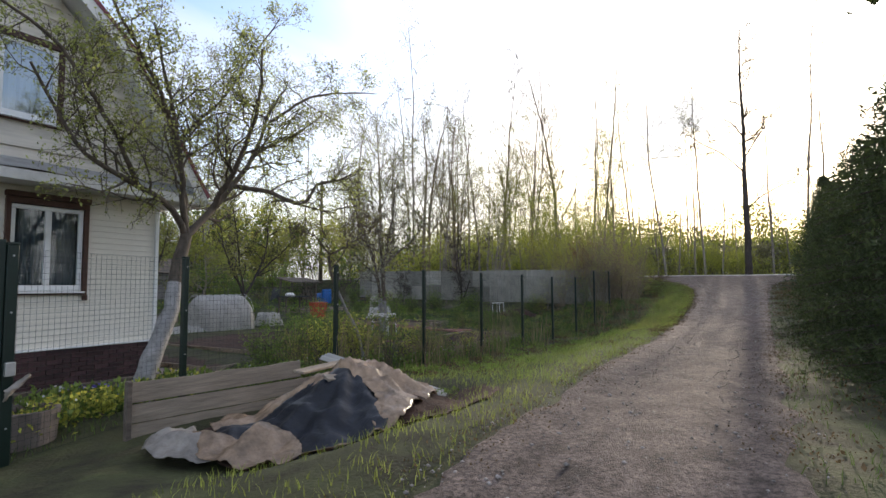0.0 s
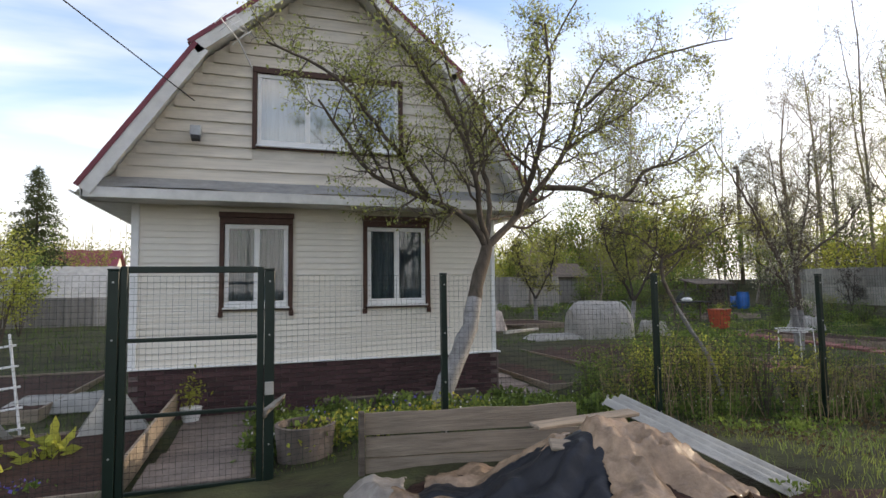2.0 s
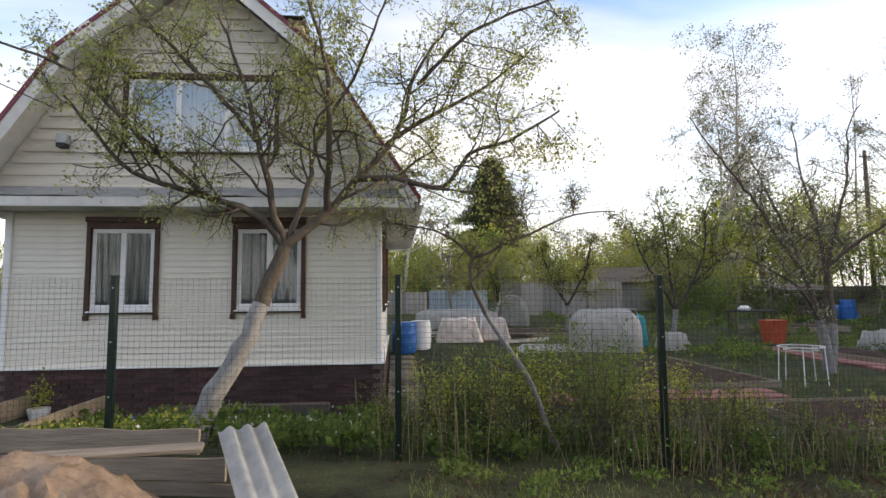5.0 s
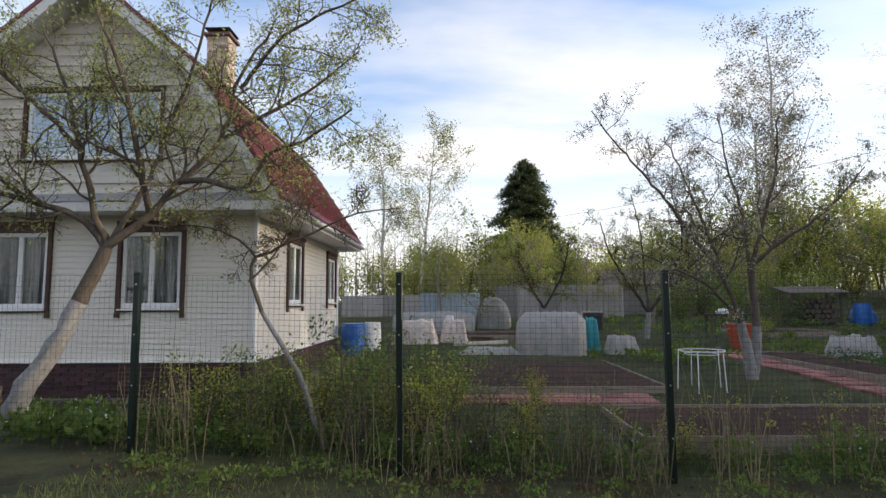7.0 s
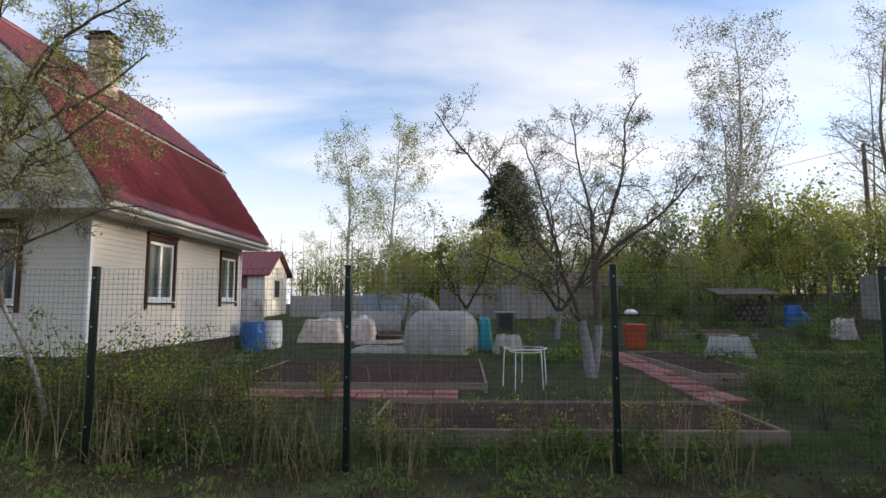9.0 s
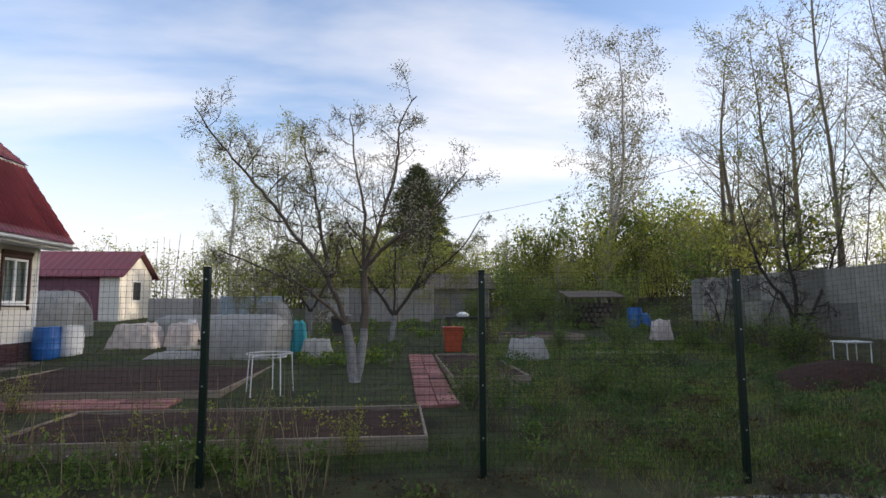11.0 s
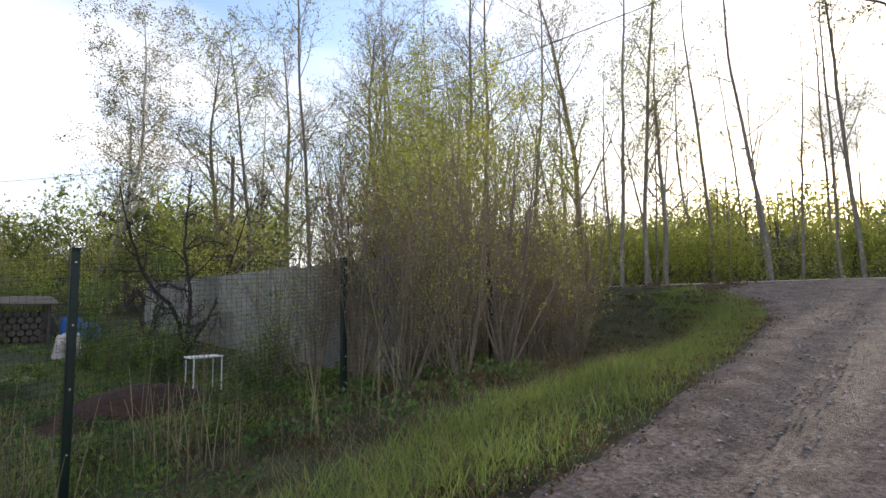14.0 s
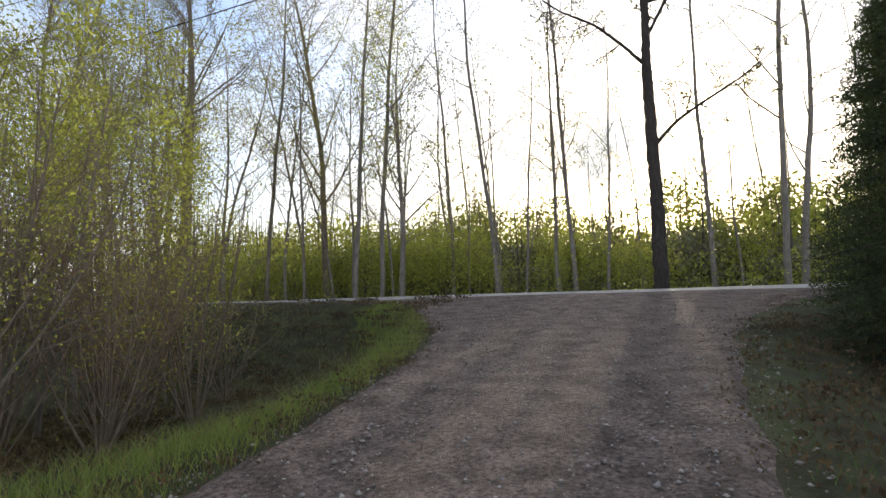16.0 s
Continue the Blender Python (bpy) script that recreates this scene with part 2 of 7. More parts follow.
    "flower_w": mat("white_petal", (0.72, 0.72, 0.68), 0.6, 0.1, 4, 0, rand="island", transl=0.3),
    "flower_b": mat("blue_petal", (0.16, 0.13, 0.48), 0.6, 0.15, 4, 0, rand="island", transl=0.3),
    "cable": mat("cable", (0.02, 0.02, 0.02), 0.6, 0.1, 4, 0),
    "metal": mat("bare_metal", (0.5, 0.5, 0.5), 0.4, 0.15, 8, 0.05, 40, metal=0.8),
    "cloth": mat("pale_cloth", (0.48, 0.42, 0.38), 0.9, 0.3, 6, 0.4, 20),
}

# ---- mesh tools ----


def fast(name, v, f, material, parent=None, label="", smooth=False):
    """An object from arrays of corners and of faces that all have as many corners."""
    v, f = np.asarray(v, np.float32), np.asarray(f, np.int32)
    me = bpy.data.meshes.new(name)
    me.vertices.add(len(v))
    me.vertices.foreach_set("co", v.ravel())
    k = f.shape[1]
    me.loops.add(f.size)
    me.loops.foreach_set("vertex_index", f.ravel())
    me.polygons.add(len(f))
    me.polygons.foreach_set("loop_start", np.arange(0, f.size, k, dtype=np.int32))
    if smooth:
        me.polygons.foreach_set("use_smooth", np.ones(len(f), bool))
    me.update(calc_edges=True)
    me.materials.append(material)
    ob = new(name, me)
    if parent:
        ob.parent = parent
    if label:
        ob["label"] = label
    return ob


class Build:
    """Gathers corners and faces of one mesh."""

    def __init__(self):
        self.v, self.f = [], []

    def add(self, v, f):
        k = len(self.v)
        self.v += [tuple(p) for p in v]
        self.f += [tuple(i + k for i in q) for q in f]
        return self

    def box(self, lo, hi, m=None, c=0.006):
        """A block from lo to hi with its edges cut by c."""
        lo, hi = [min(a, b) for a, b in zip(lo, hi)], [max(a, b) for a, b in zip(lo, hi)]
        c = min(c, *[(b - a) * 0.3 for a, b in zip(lo, hi)])
        pts, idx = [], {}
        for sx in (0, 1):
            for sy in (0, 1):
                for sz in (0, 1):
                    s = (sx, sy, sz)
                    for ax in range(3):
                        p = [(lo[i] + c if not s[i] else hi[i] - c) if i != ax else (lo[i] if not s[i] else hi[i]) for i in range(3)]
                        idx[(s, ax)] = len(pts)
                        pts.append(p)
        fs = []
        for ax in range(3):
            o1, o2 = [i for i in range(3) if i != ax]
            for side in (0, 1):
                ring = []
                for a, b in ((0, 0), (1, 0), (1, 1), (0, 1)):
                    s = [0, 0, 0]
                    s[ax], s[o1], s[o2] = side, a, b
                    ring.append(idx[(tuple(s), ax)])
                flip = (side == 1) == (ax != 1)
                fs.append(tuple(ring if flip else ring[::-1]))
        for ax in range(3):
            o1, o2 = [i for i in range(3) if i != ax]
            for a in (0, 1):
                for b in (0, 1):
                    s0, s1 = [0, 0, 0], [0, 0, 0]
                    s0[o1], s0[o2], s1[o1], s1[o2] = a, b, a, b
                    s1[ax] = 1
                    s0, s1 = tuple(s0), tuple(s1)
                    fs.append((idx[(s0, o1)], idx[(s1, o1)], idx[(s1, o2)], idx[(s0, o2)]))
        for sx in (0, 1):
            for sy in (0, 1):
                for sz in (0, 1):
                    s = (sx, sy, sz)
                    fs.append((idx[(s, 0)], idx[(s, 1)], idx[(s, 2)]))
        if m is not None:
            pts = [m @ Vector(p) for p in pts]
        return self.add(pts, fs)

    def tube(self, pts, radii, sides=6, cap=True):
        pts = [Vector(p) for p in pts]
        if not hasattr(radii, "__len__"):
            radii = [radii] * len(pts)
        k = len(self.v)
        d = (pts[1] - pts[0]).normalized()
        u = d.orthogonal().normalized()
        for i, p in enumerate(pts):
            if i:
                e = pts[min(i + 1, len(pts) - 1)] - pts[i - 1]
                if e.length > 1e-6:
                    d = e.normalized()
                u = (u - d * u.dot(d))
                u = u.normalized() if u.length > 1e-6 else d.orthogonal().normalized()
            w = d.cross(u)
            for j in range(sides):
                a = 2 * math.pi * j / sides
                q = p + (u * math.cos(a) + w * math.sin(a)) * radii[i]
                self.v.append((q.x, q.y, q.z))
        for i in range(len(pts) - 1):
            for j in range(sides):
                a, b = k + i * sides + j, k + i * sides + (j + 1) % sides
                self.f.append((a, b, b + sides, a + sides))
        if cap and sides > 2:
            self.f.append(tuple(range(k + sides - 1, k - 1, -1)))
            self.f.append(tuple(k + (len(pts) - 1) * sides + j for j in range(sides)))
        return self

    def ob(self, name, material, parent=None, label="", smooth=False):
        me = bpy.data.meshes.new(name)
        me.from_pydata(self.v, [], self.f)
        me.materials.append(material)
        if smooth:
            me.polygons.foreach_set("use_smooth", np.ones(len(me.polygons), bool))
        me.update()
        o = new(name, me)
        if parent:
            o.parent = parent
        if label:
            o["label"] = label
        return o


def empty(name, at, label="", category="", group="", kind=""):
    o = new(name)
    o.location = at
    o.empty_display_size = 0.1
    return tagged(o, label, category, group, kind)


def shared(name, mesh, parent, at, rot=(0, 0, 0), scale=(1, 1, 1)):
    """A piece of its own on a mesh that alike pieces share."""
    o = new(name, mesh)
    o.parent = parent
    o.location, o.rotation_euler, o.scale = at, rot, scale
    return o


def flakes(name, p, size, material, parent=None, label="", rng=None, aspect=0.55, up=0.0):
    """Leaves: one bent diamond for each place of p."""
    rng = rng or np.random.default_rng(1)
    p = np.asarray(p, float)
    n = len(p)
    a = rng.normal(size=(n, 3))
    a[:, 2] += up
    a /= np.linalg.norm(a, axis=1)[:, None]
    b = np.cross(a, rng.normal(size=(n, 3)))
    b /= np.linalg.norm(b, axis=1)[:, None] + 1e-9
    s = (size * rng.uniform(0.6, 1.35, n))[:, None]
    c = np.cross(a, b) * s * 0.12
    v = np.stack([p, p + a * s * 0.5 + b * s * aspect * 0.5 + c, p + a * s, p + a * s * 0.5 - b * s * aspect * 0.5 + c], 1).reshape(-1, 3)
    return fast(name, v, np.arange(4 * n).reshape(-1, 4), material, parent, label)


def blades(name, p, height, width, material, parent=None, label="", rng=None, lean=0.35):
    """Grass: a bent blade of three faces' corners for each place of p."""
    rng = rng or np.random.default_rng(2)
    p = np.asarray(p, float)
    n = len(p)
    h = (height * rng.uniform(0.5, 1.35, n))[:, None]
    az = rng.uniform(0, 2 * math.pi, n)
    side = np.stack([np.cos(az), np.sin(az), np.zeros(n)], 1) * width * 0.5
    le = rng.normal(size=(n, 3)) * lean
    le[:, 2] = 0
    mid = p + np.array([0, 0, 0.55]) * h + le * h * 0.35
    tip = p + np.array([0, 0, 1.0]) * h + le * h
    v = np.stack([p - side, p + side, mid + side * 0.7, tip, mid - side * 0.7], 1).reshape(-1, 3)
    k = np.arange(n)[:, None] * 5
    f = np.concatenate([k + np.array([0, 1, 2]), k + np.array([0, 2, 4]), k + np.array([4, 2, 3])])
    return fast(name, v, f, material, parent, label)


# ---- ground ----
ROAD_Z = ((-60, 0.42), (0, 0.4), (2, 0.5), (3.3, 0.55), (5, 0.5), (6.4, 0.46), (10.4, 0.38), (13.2, 0.3), (17, 0.32), (19.5, 0.34), (20.4, 0.38), (22.2, 0.56), (24, 0.74), (25, 0.82), (28, 1.12), (32, 1.5), (35, 1.85), (38, 2.17), (39, 2.2), (44, 2.32), (60, 2.35), (2000, 2.35))
ROAD_L = ((-60, 0.9), (2.4, 0.93), (3.8, 0.98), (8, 1.35), (18, 1.62), (25, 1.64), (28, 1.82), (31, 2.2), (33, 2.8), (35, 4.0), (37, 5.6), (38, 8.0), (39.5, 15.0), (46, 15.0))
ROAD_R = ((-60, -0.98), (3.3, -0.98), (10, -1.08), (25, -1.2), (30, -1.36), (32.6, -1.5), (34, -1.8), (36.4, -2.8), (38, -5.0), (39.5, -10.0), (46, -10.0))
FENCE_Z = ((-60, 0.0), (0.6, 0.0), (2, 0.1), (3.8, 0.27), (6.4, 0.2), (9, -0.03), (11.7, -0.1), (17, -0.06), (19.7, -0.2), (22.4, 0.1), (25, 0.75), (27.7, 0.78), (30, 0.42), (34, 0.6), (36.5, 1.3), (38, 2.0), (39, 2.2), (60, 2.3), (2000, 2.3))
GARDEN_Z = ((-100, 0.0), (6, 0.0), (10, 0.1), (15, 0.24), (22, 0.55), (30, 0.9), (42, 1.3), (60, 1.5), (2000, 1.5))


def line(table, x):
    return float(np.interp(x, [a for a, _ in table], [b for _, b in table]))


def smooth(a, b, t):
    t = min(1, max(0, (t - a) / (b - a)))
    return t * t * (3 - 2 * t)


def ground(x, y):
    rz, yl, yr = line(ROAD_Z, x), line(ROAD_L, x), line(ROAD_R, x)
    rough = 0.03 * noise.noise((x * 0.7, y * 0.7, 0)) + 0.012 * noise.noise((x * 2.3, y * 2.3, 4))
    bank = smooth(32.5, 38.5, x)
    if yr <= y <= yl:
        return rz + 0.4 * rough
    if y < yr:
        off = 0.35 * (1 - bank) + 2.2 * bank
        return rz + (min(off, rz - 0.05) - rz) * smooth(0, 3.0, yr - y) + rough
    fz = line(FENCE_Z, x)
    gard = line(GARDEN_Z, y) - 0.2 * (1 - smooth(6.4, 8.0, x)) * (1 - smooth(14, 18, y))
    gard -= 0.45 * math.exp(-(((x - 22.3) / 1.7) ** 2 + ((y - 12.6) / 1.1) ** 2) ** 2)
    gard = gard * (1 - bank) + max(gard, 2.25) * bank
    edge = max(5.0, yl + 1.2) + (yl + 2.3 - max(5.0, yl + 1.2)) * smooth(25.5, 29, x)
    low = fz + (gard - fz) * smooth(5.2, 7.5 if x < 22 else 9.5, y)
    ditch = 0.2 * math.exp(-((y - 4.0) / 0.7) ** 2) * smooth(13, 16, x) * (1 - smooth(21.5, 23.5, x))
    hollow = 0.28 * math.exp(-(((x - 4.14) / 1.9) ** 2 + ((y - 3.05) / 1.05) ** 2) ** 2)
    return rz + (low - rz) * smooth(0.0, 1.0, (y - yl) / (edge - yl)) + rough - ditch - hollow


def steps(*runs):
    out = []
    for a, b, d in runs:
        out += list(np.arange(a, b - 1e-6, d))
    return out + [runs[-1][1]]


gx = steps((-1500, -300, 300), (-300, -60, 40), (-60, -12, 6), (-12, 40, 0.28), (40, 60, 2), (60, 300, 40), (300, 1500, 300))
gy = steps((-1500, -300, 300), (-300, -60, 40), (-60, -9, 5), (-9, 16, 0.28), (16, 44, 0.8), (44, 90, 6), (90, 300, 35), (300, 1500, 300))
gv = [(x, y, ground(x, y)) for y in gy for x in gx]
nx = len(gx)
gf = [(j * nx + i, j * nx + i + 1, (j + 1) * nx + i + 1, (j + 1) * nx + i) for j in range(len(gy) - 1) for i in range(nx - 1)]
tagged(fast("ground", gv, gf, M["ground"], smooth=True), "mossy grass and dark earth of the plots", "ground", kind="structure")

# the unpaved lane, with ragged edges, and the main road across its end
rv, rf = [], []
rx = steps((-40, -6, 2), (-6, 39.4, 0.2))
ACROSS = 22
for x in rx:
    yl, yr = line(ROAD_L, x), line(ROAD_R, x)
    yl += 0.16 * noise.noise((x * 1.1, 3.0, 0)) + 0.07 * noise.noise((x * 4.0, 9.0, 0))
    yr += 0.16 * noise.noise((x * 1.2, 30.0, 0)) + 0.07 * noise.noise((x * 4.0, 40.0, 0))
    for j in range(ACROSS + 1):
        y = yr + (yl - yr) * j / ACROSS
        k = j / ACROSS
        edge = -0.03 if j in (0, ACROSS) else 0.02
        rut = -0.025 * (math.exp(-((k - 0.22) / 0.09) ** 2) + math.exp(-((k - 0.72) / 0.09) ** 2))
        rv.append((x, y, ground(x, y) + edge + rut + 0.004 * noise.noise((x * 3, y * 3, 1)) + 0.01))
rf = [(i * (ACROSS + 1) + j, (i + 1) * (ACROSS + 1) + j, (i + 1) * (ACROSS + 1) + j + 1, i * (ACROSS + 1) + j + 1) for i in range(len(rx) - 1) for j in range(ACROSS)]
tagged(fast("road", rv, rf, M["gravel"], smooth=True), "grey gravel lane with worn wheel tracks", "road", kind="structure")
mv = [(x, y, 2.19 + 0.01 * noise.noise((x, y * 0.4, 2)) + 0.04 * (x - 38.6)) for y in steps((-120, 160, 2)) for x in (38.6, 39.6, 40.6, 41.6, 42.6)]
mf = [(j * 5 + i, j * 5 + i + 1, j * 5 + 6 + i, j * 5 + 5 + i) for j in range(140) for i in range(4)]
tagged(fast("main_road", mv, mf, M["asphalt"], smooth=True), "grey asphalt road on a low bank", "road", kind="structure")

# ---- the house ----
HX0, HX1, HY0, HY1 = 0.10, 6.14, 9.14, 15.98
MIDX, RIDGE_Z, BREAK_Z, EAVE_Z = 3.12, 7.5, 5.68, 3.38
RY0, RY1 = 8.56, 16.5
house = empty("house", (MIDX, HY0, 0.0), "two-storey cottage with cream siding, brick plinth and red mansard roof", "house")
house_inv = Matrix.Translation((-MIDX, -HY0, 0))


def hpart(b, name, material, parent=house, label="", smooth=False):
    """A part of the house, given in world metres."""
    o = b.ob(name, material, parent, label, smooth)
    o.location = (-MIDX, -HY0, 0) if parent is house else (0, 0, 0)
    return o


FRONT_WIN = ((1.33, 2.48, 1.5, 3.03), (3.67, 4.88, 1.5, 3.03))
UP_WIN = (1.81, 4.4, 4.2, 5.61)
SIDE_WIN = ((10.92, 12.12, 1.55, 3.03), (14.5, 15.65, 1.58, 2.97))


def pierced(b, a0, a1, z0, z1, holes, put):
    """A wall strip of blocks round its openings; put(a, b, c, d) adds the block."""
    cuts = sorted({a0, a1, *[h[0] for h in holes], *[h[1] for h in holes]})
    for p, q in zip(cuts, cuts[1:]):
        hole = [h for h in holes if h[0] <= p and q <= h[1]]
        if hole:
            put(p, q, z0, hole[0][2])
            put(p, q, hole[0][3], z1)
        else:
            put(p, q, z0, z1)


shrink = 0.06
fw = [(a + shrink, b - shrink, c + shrink, d - shrink) for a, b, c, d in FRONT_WIN]
sw = [(a + shrink, b - shrink, c + shrink, d - shrink) for a, b, c, d in SIDE_WIN]
uw = (UP_WIN[0] + shrink, UP_WIN[1] - shrink, UP_WIN[2] + shrink, UP_WIN[3] - shrink)
b = Build()
pierced(b, HX0 + 0.01, HX1 - 0.01, -0.15, 3.45, fw, lambda p, q, r, s: b.box((p, HY0 + 0.02, r), (q, HY0 + 0.17, s), c=0))
wall_front = hpart(b, "wall", M["siding"], label="front wall of cream siding")
b = Build()
pierced(b, HY0 + 0.175, HY1, -0.15, 3.45, sw, lambda p, q, r, s: b.box((HX1 - 0.17, p, r), (HX1 - 0.02, q, s), c=0))
wall_side = hpart(b, "wall", M["siding"], label="sunlit side wall of cream siding")
b = Build().box((HX0 + 0.02, HY0 + 0.175, -0.15), (HX0 + 0.17, HY1, 3.45), c=0).box((HX0 + 0.175, HY1 - 0.15, -0.15), (HX1 - 0.175, HY1, 3.45), c=0)
hpart(b, "wall", M["siding"])
hpart(Build().box((HX0 + 0.175, HY0 + 0.175, 3.35), (HX1 - 0.175, HY1 - 0.16, 3.45), c=0), "upper_floor", M["white"])
# unseen wall added in near-black, standing in for the room's shade
hpart(Build().box((HX0 + 0.175, HY0 + 2.2, -0.1), (HX1 - 0.175, HY0 + 2.3, 3.34), c=0), "room_dark_panel", M["dark"])


def outline(z):
    """Half the gable's width at the height z."""
    if z < BREAK_Z:
        return 3.69 - (z - EAVE_Z) * (3.69 - 2.15) / (BREAK_Z - EAVE_Z)
    return 2.15 * (RIDGE_Z - z) / (RIDGE_Z - BREAK_Z)


def gable(y0, y1, holes):
    b = Build()
    zs = sorted({3.46, BREAK_Z, RIDGE_Z - 0.12, *[h[2] for h in holes], *[h[3] for h in holes]})
    for z0, z1 in zip(zs, zs[1:]):
        w0, w1 = min(3.5, outline(z0) - 0.12), min(3.5, outline(z1) - 0.12)
        spans = [((MIDX - w0, MIDX + w0), (MIDX - w1, MIDX + w1))]
        for h in holes:
            if h[2] <= z0 and z1 <= h[3]:
                spans = [((MIDX - w0, h[0]), (MIDX - w1, h[0])), ((h[1], MIDX + w0), (h[1], MIDX + w1))]
        for (a0, a1), (c0, c1) in spans:
            v = [(a0, y0, z0), (a1, y0, z0), (c1, y0, z1), (c0, y0, z1), (a0, y1, z0), (a1, y1, z0), (c1, y1, z1), (c0, y1, z1)]
            b.add(v, [(0, 1, 2, 3), (7, 6, 5, 4), (0, 3, 7, 4), (1, 5, 6, 2), (3, 2, 6, 7), (0, 4, 5, 1)])
    return b


wall_gable = hpart(gable(HY0 + 0.02, HY0 + 0.17, [uw]), "gable", M["weathered"], label="gable of weathered cream boards")
hpart(gable(HY1 - 0.15, HY1, []), "gable", M["siding"])

# siding: unit boards, proud at their lower edge
def board_mesh(h, t0, t1, kind="siding"):
    v = [(x, y, z) for x in (0, 1) for y, z in ((0.0, 0.0), (-t1, 0.0), (-t1, h * 0.1), (-t0, h), (0.0, h))]
    f = [(0, 1, 6, 5), (1, 2, 7, 6), (2, 3, 8, 7), (3, 4, 9, 8), (0, 4, 3, 2, 1), (5, 6, 7, 8, 9)]
    me = bpy.data.meshes.new("siding_board")
    me.from_pydata(v, [], f)
    me.materials.append(M[kind])
    return me


rng = random.Random(5)
COURSE = 0.1015
low_board = board_mesh(COURSE + 0.004, 0.004, 0.020)
wide_board = board_mesh(0.202, 0.006, 0.034, "weathered")
z = 0.66
while z < 3.2:
    for holes, (a0, a1), wall, turned in ((FRONT_WIN, (HX0, HX1), wall_front, False), (SIDE_WIN, (HY0 + 0.02, HY1), wall_side, True)):
        cuts = [a0] + [e for h in holes if h[2] - 0.05 < z + 0.05 < h[3] + 0.1 for e in (h[0], h[1])] + [a1]
        for p, q in zip(cuts[::2], cuts[1::2]):
            at = (p, HY0 + 0.02, z) if not turned else (HX1 - 0.02, p, z)
            shared("siding_board", low_board, wall, at, (0, 0, radians(90) if turned else 0), (q - p, 1, 1))
    z += COURSE
z = 3.62
while z < RIDGE_Z - 0.35:
    w = min(3.4, outline(z + 0.14) - 0.14)
    cuts = [MIDX - w] + ([UP_WIN[0], UP_WIN[1]] if UP_WIN[2] - 0.1 < z + 0.1 < UP_WIN[3] + 0.1 else []) + [MIDX + w]
    for p, q in zip(cuts[::2], cuts[1::2]):
        L = q - p
        n = 1 if L < 2.4 else 2
        for k in range(n):
            tilt = rng.uniform(-0.003, 0.003) + (rng.choice((-1, 1)) * 0.009 if rng.random() < 0.3 else 0)
            shared("siding_board", wide_board, wall_gable, (p + L * k / n, HY0 + 0.02 - rng.uniform(0, 0.008), z + rng.uniform(-0.009, 0.007)), (rng.uniform(-0.04, 0.008), tilt, 0), (L / n - 0.002, 1, 1))
    z += 0.2

# corner trims and the plinth
for x, y in ((HX0, HY0), (HX1, HY0), (HX1, HY1)):
    b = Build().box((x - 0.05, y - 0.03 if y < 12 else y - 0.05, 0.66), (x + 0.02 if x > 3 else x + 0.06, y + 0.06 if y < 12 else y + 0.03, 3.24), c=0.004)
    hpart(b, "corner_trim", M["white"])
b = Build().box((HX0 - 0.06, HY0 - 0.09, 0.635), (HX1 + 0.085, HY0 - 0.005, 0.66), c=0.003).box((HX1 + 0.002, HY0 - 0.004, 0.635), (HX1 + 0.085, HY1, 0.66), c=0.003)
hpart(b, "flashing", M["white"])
b = Build().box((HX0 - 0.03, HY0 - 0.045, -0.35), (HX1 + 0.045, HY0 + 0.015, 0.633), c=0).box((HX1 - 0.015, HY0 + 0.02, -0.35), (HX1 + 0.045, HY1, 0.633), c=0)
plinth = hpart(b, "plinth", M["mortar"], label="plinth faced with dark red brick")
bm_ = Build().box((0, -0.018, 0), (0.238, 0.006, 0.066), c=0.004)
bm_ob = bm_.ob("brick", M["brick"], plinth)
brick_mesh = bm_ob.data
bm_ob.location = (HX0 - 0.02, HY0 - 0.045, 0.555)
for r in range(11):
    for k in range(25):
        x = HX0 - 0.02 + 0.248 * k + (0.124 if r % 2 else 0)
        if (r or k) and x + 0.24 < HX1 + 0.06:
            shared("brick", brick_mesh, plinth, (x, HY0 - 0.045, 0.555 - 0.076 * r))
b = Build()
for r in range(9):
    for k in range(25):
        y = HY0 + 0.03 + 0.248 * k + (0.124 if r % 2 else 0)
        if y + 0.24 < HY1:
            b.box((HX1 + 0.04, y, 0.555 - 0.076 * r), (HX1 + 0.063, y + 0.238, 0.621 - 0.076 * r), c=0.004)
o = hpart(b, "bricks", M["brick"], plinth)
o["kind"] = "stuff"

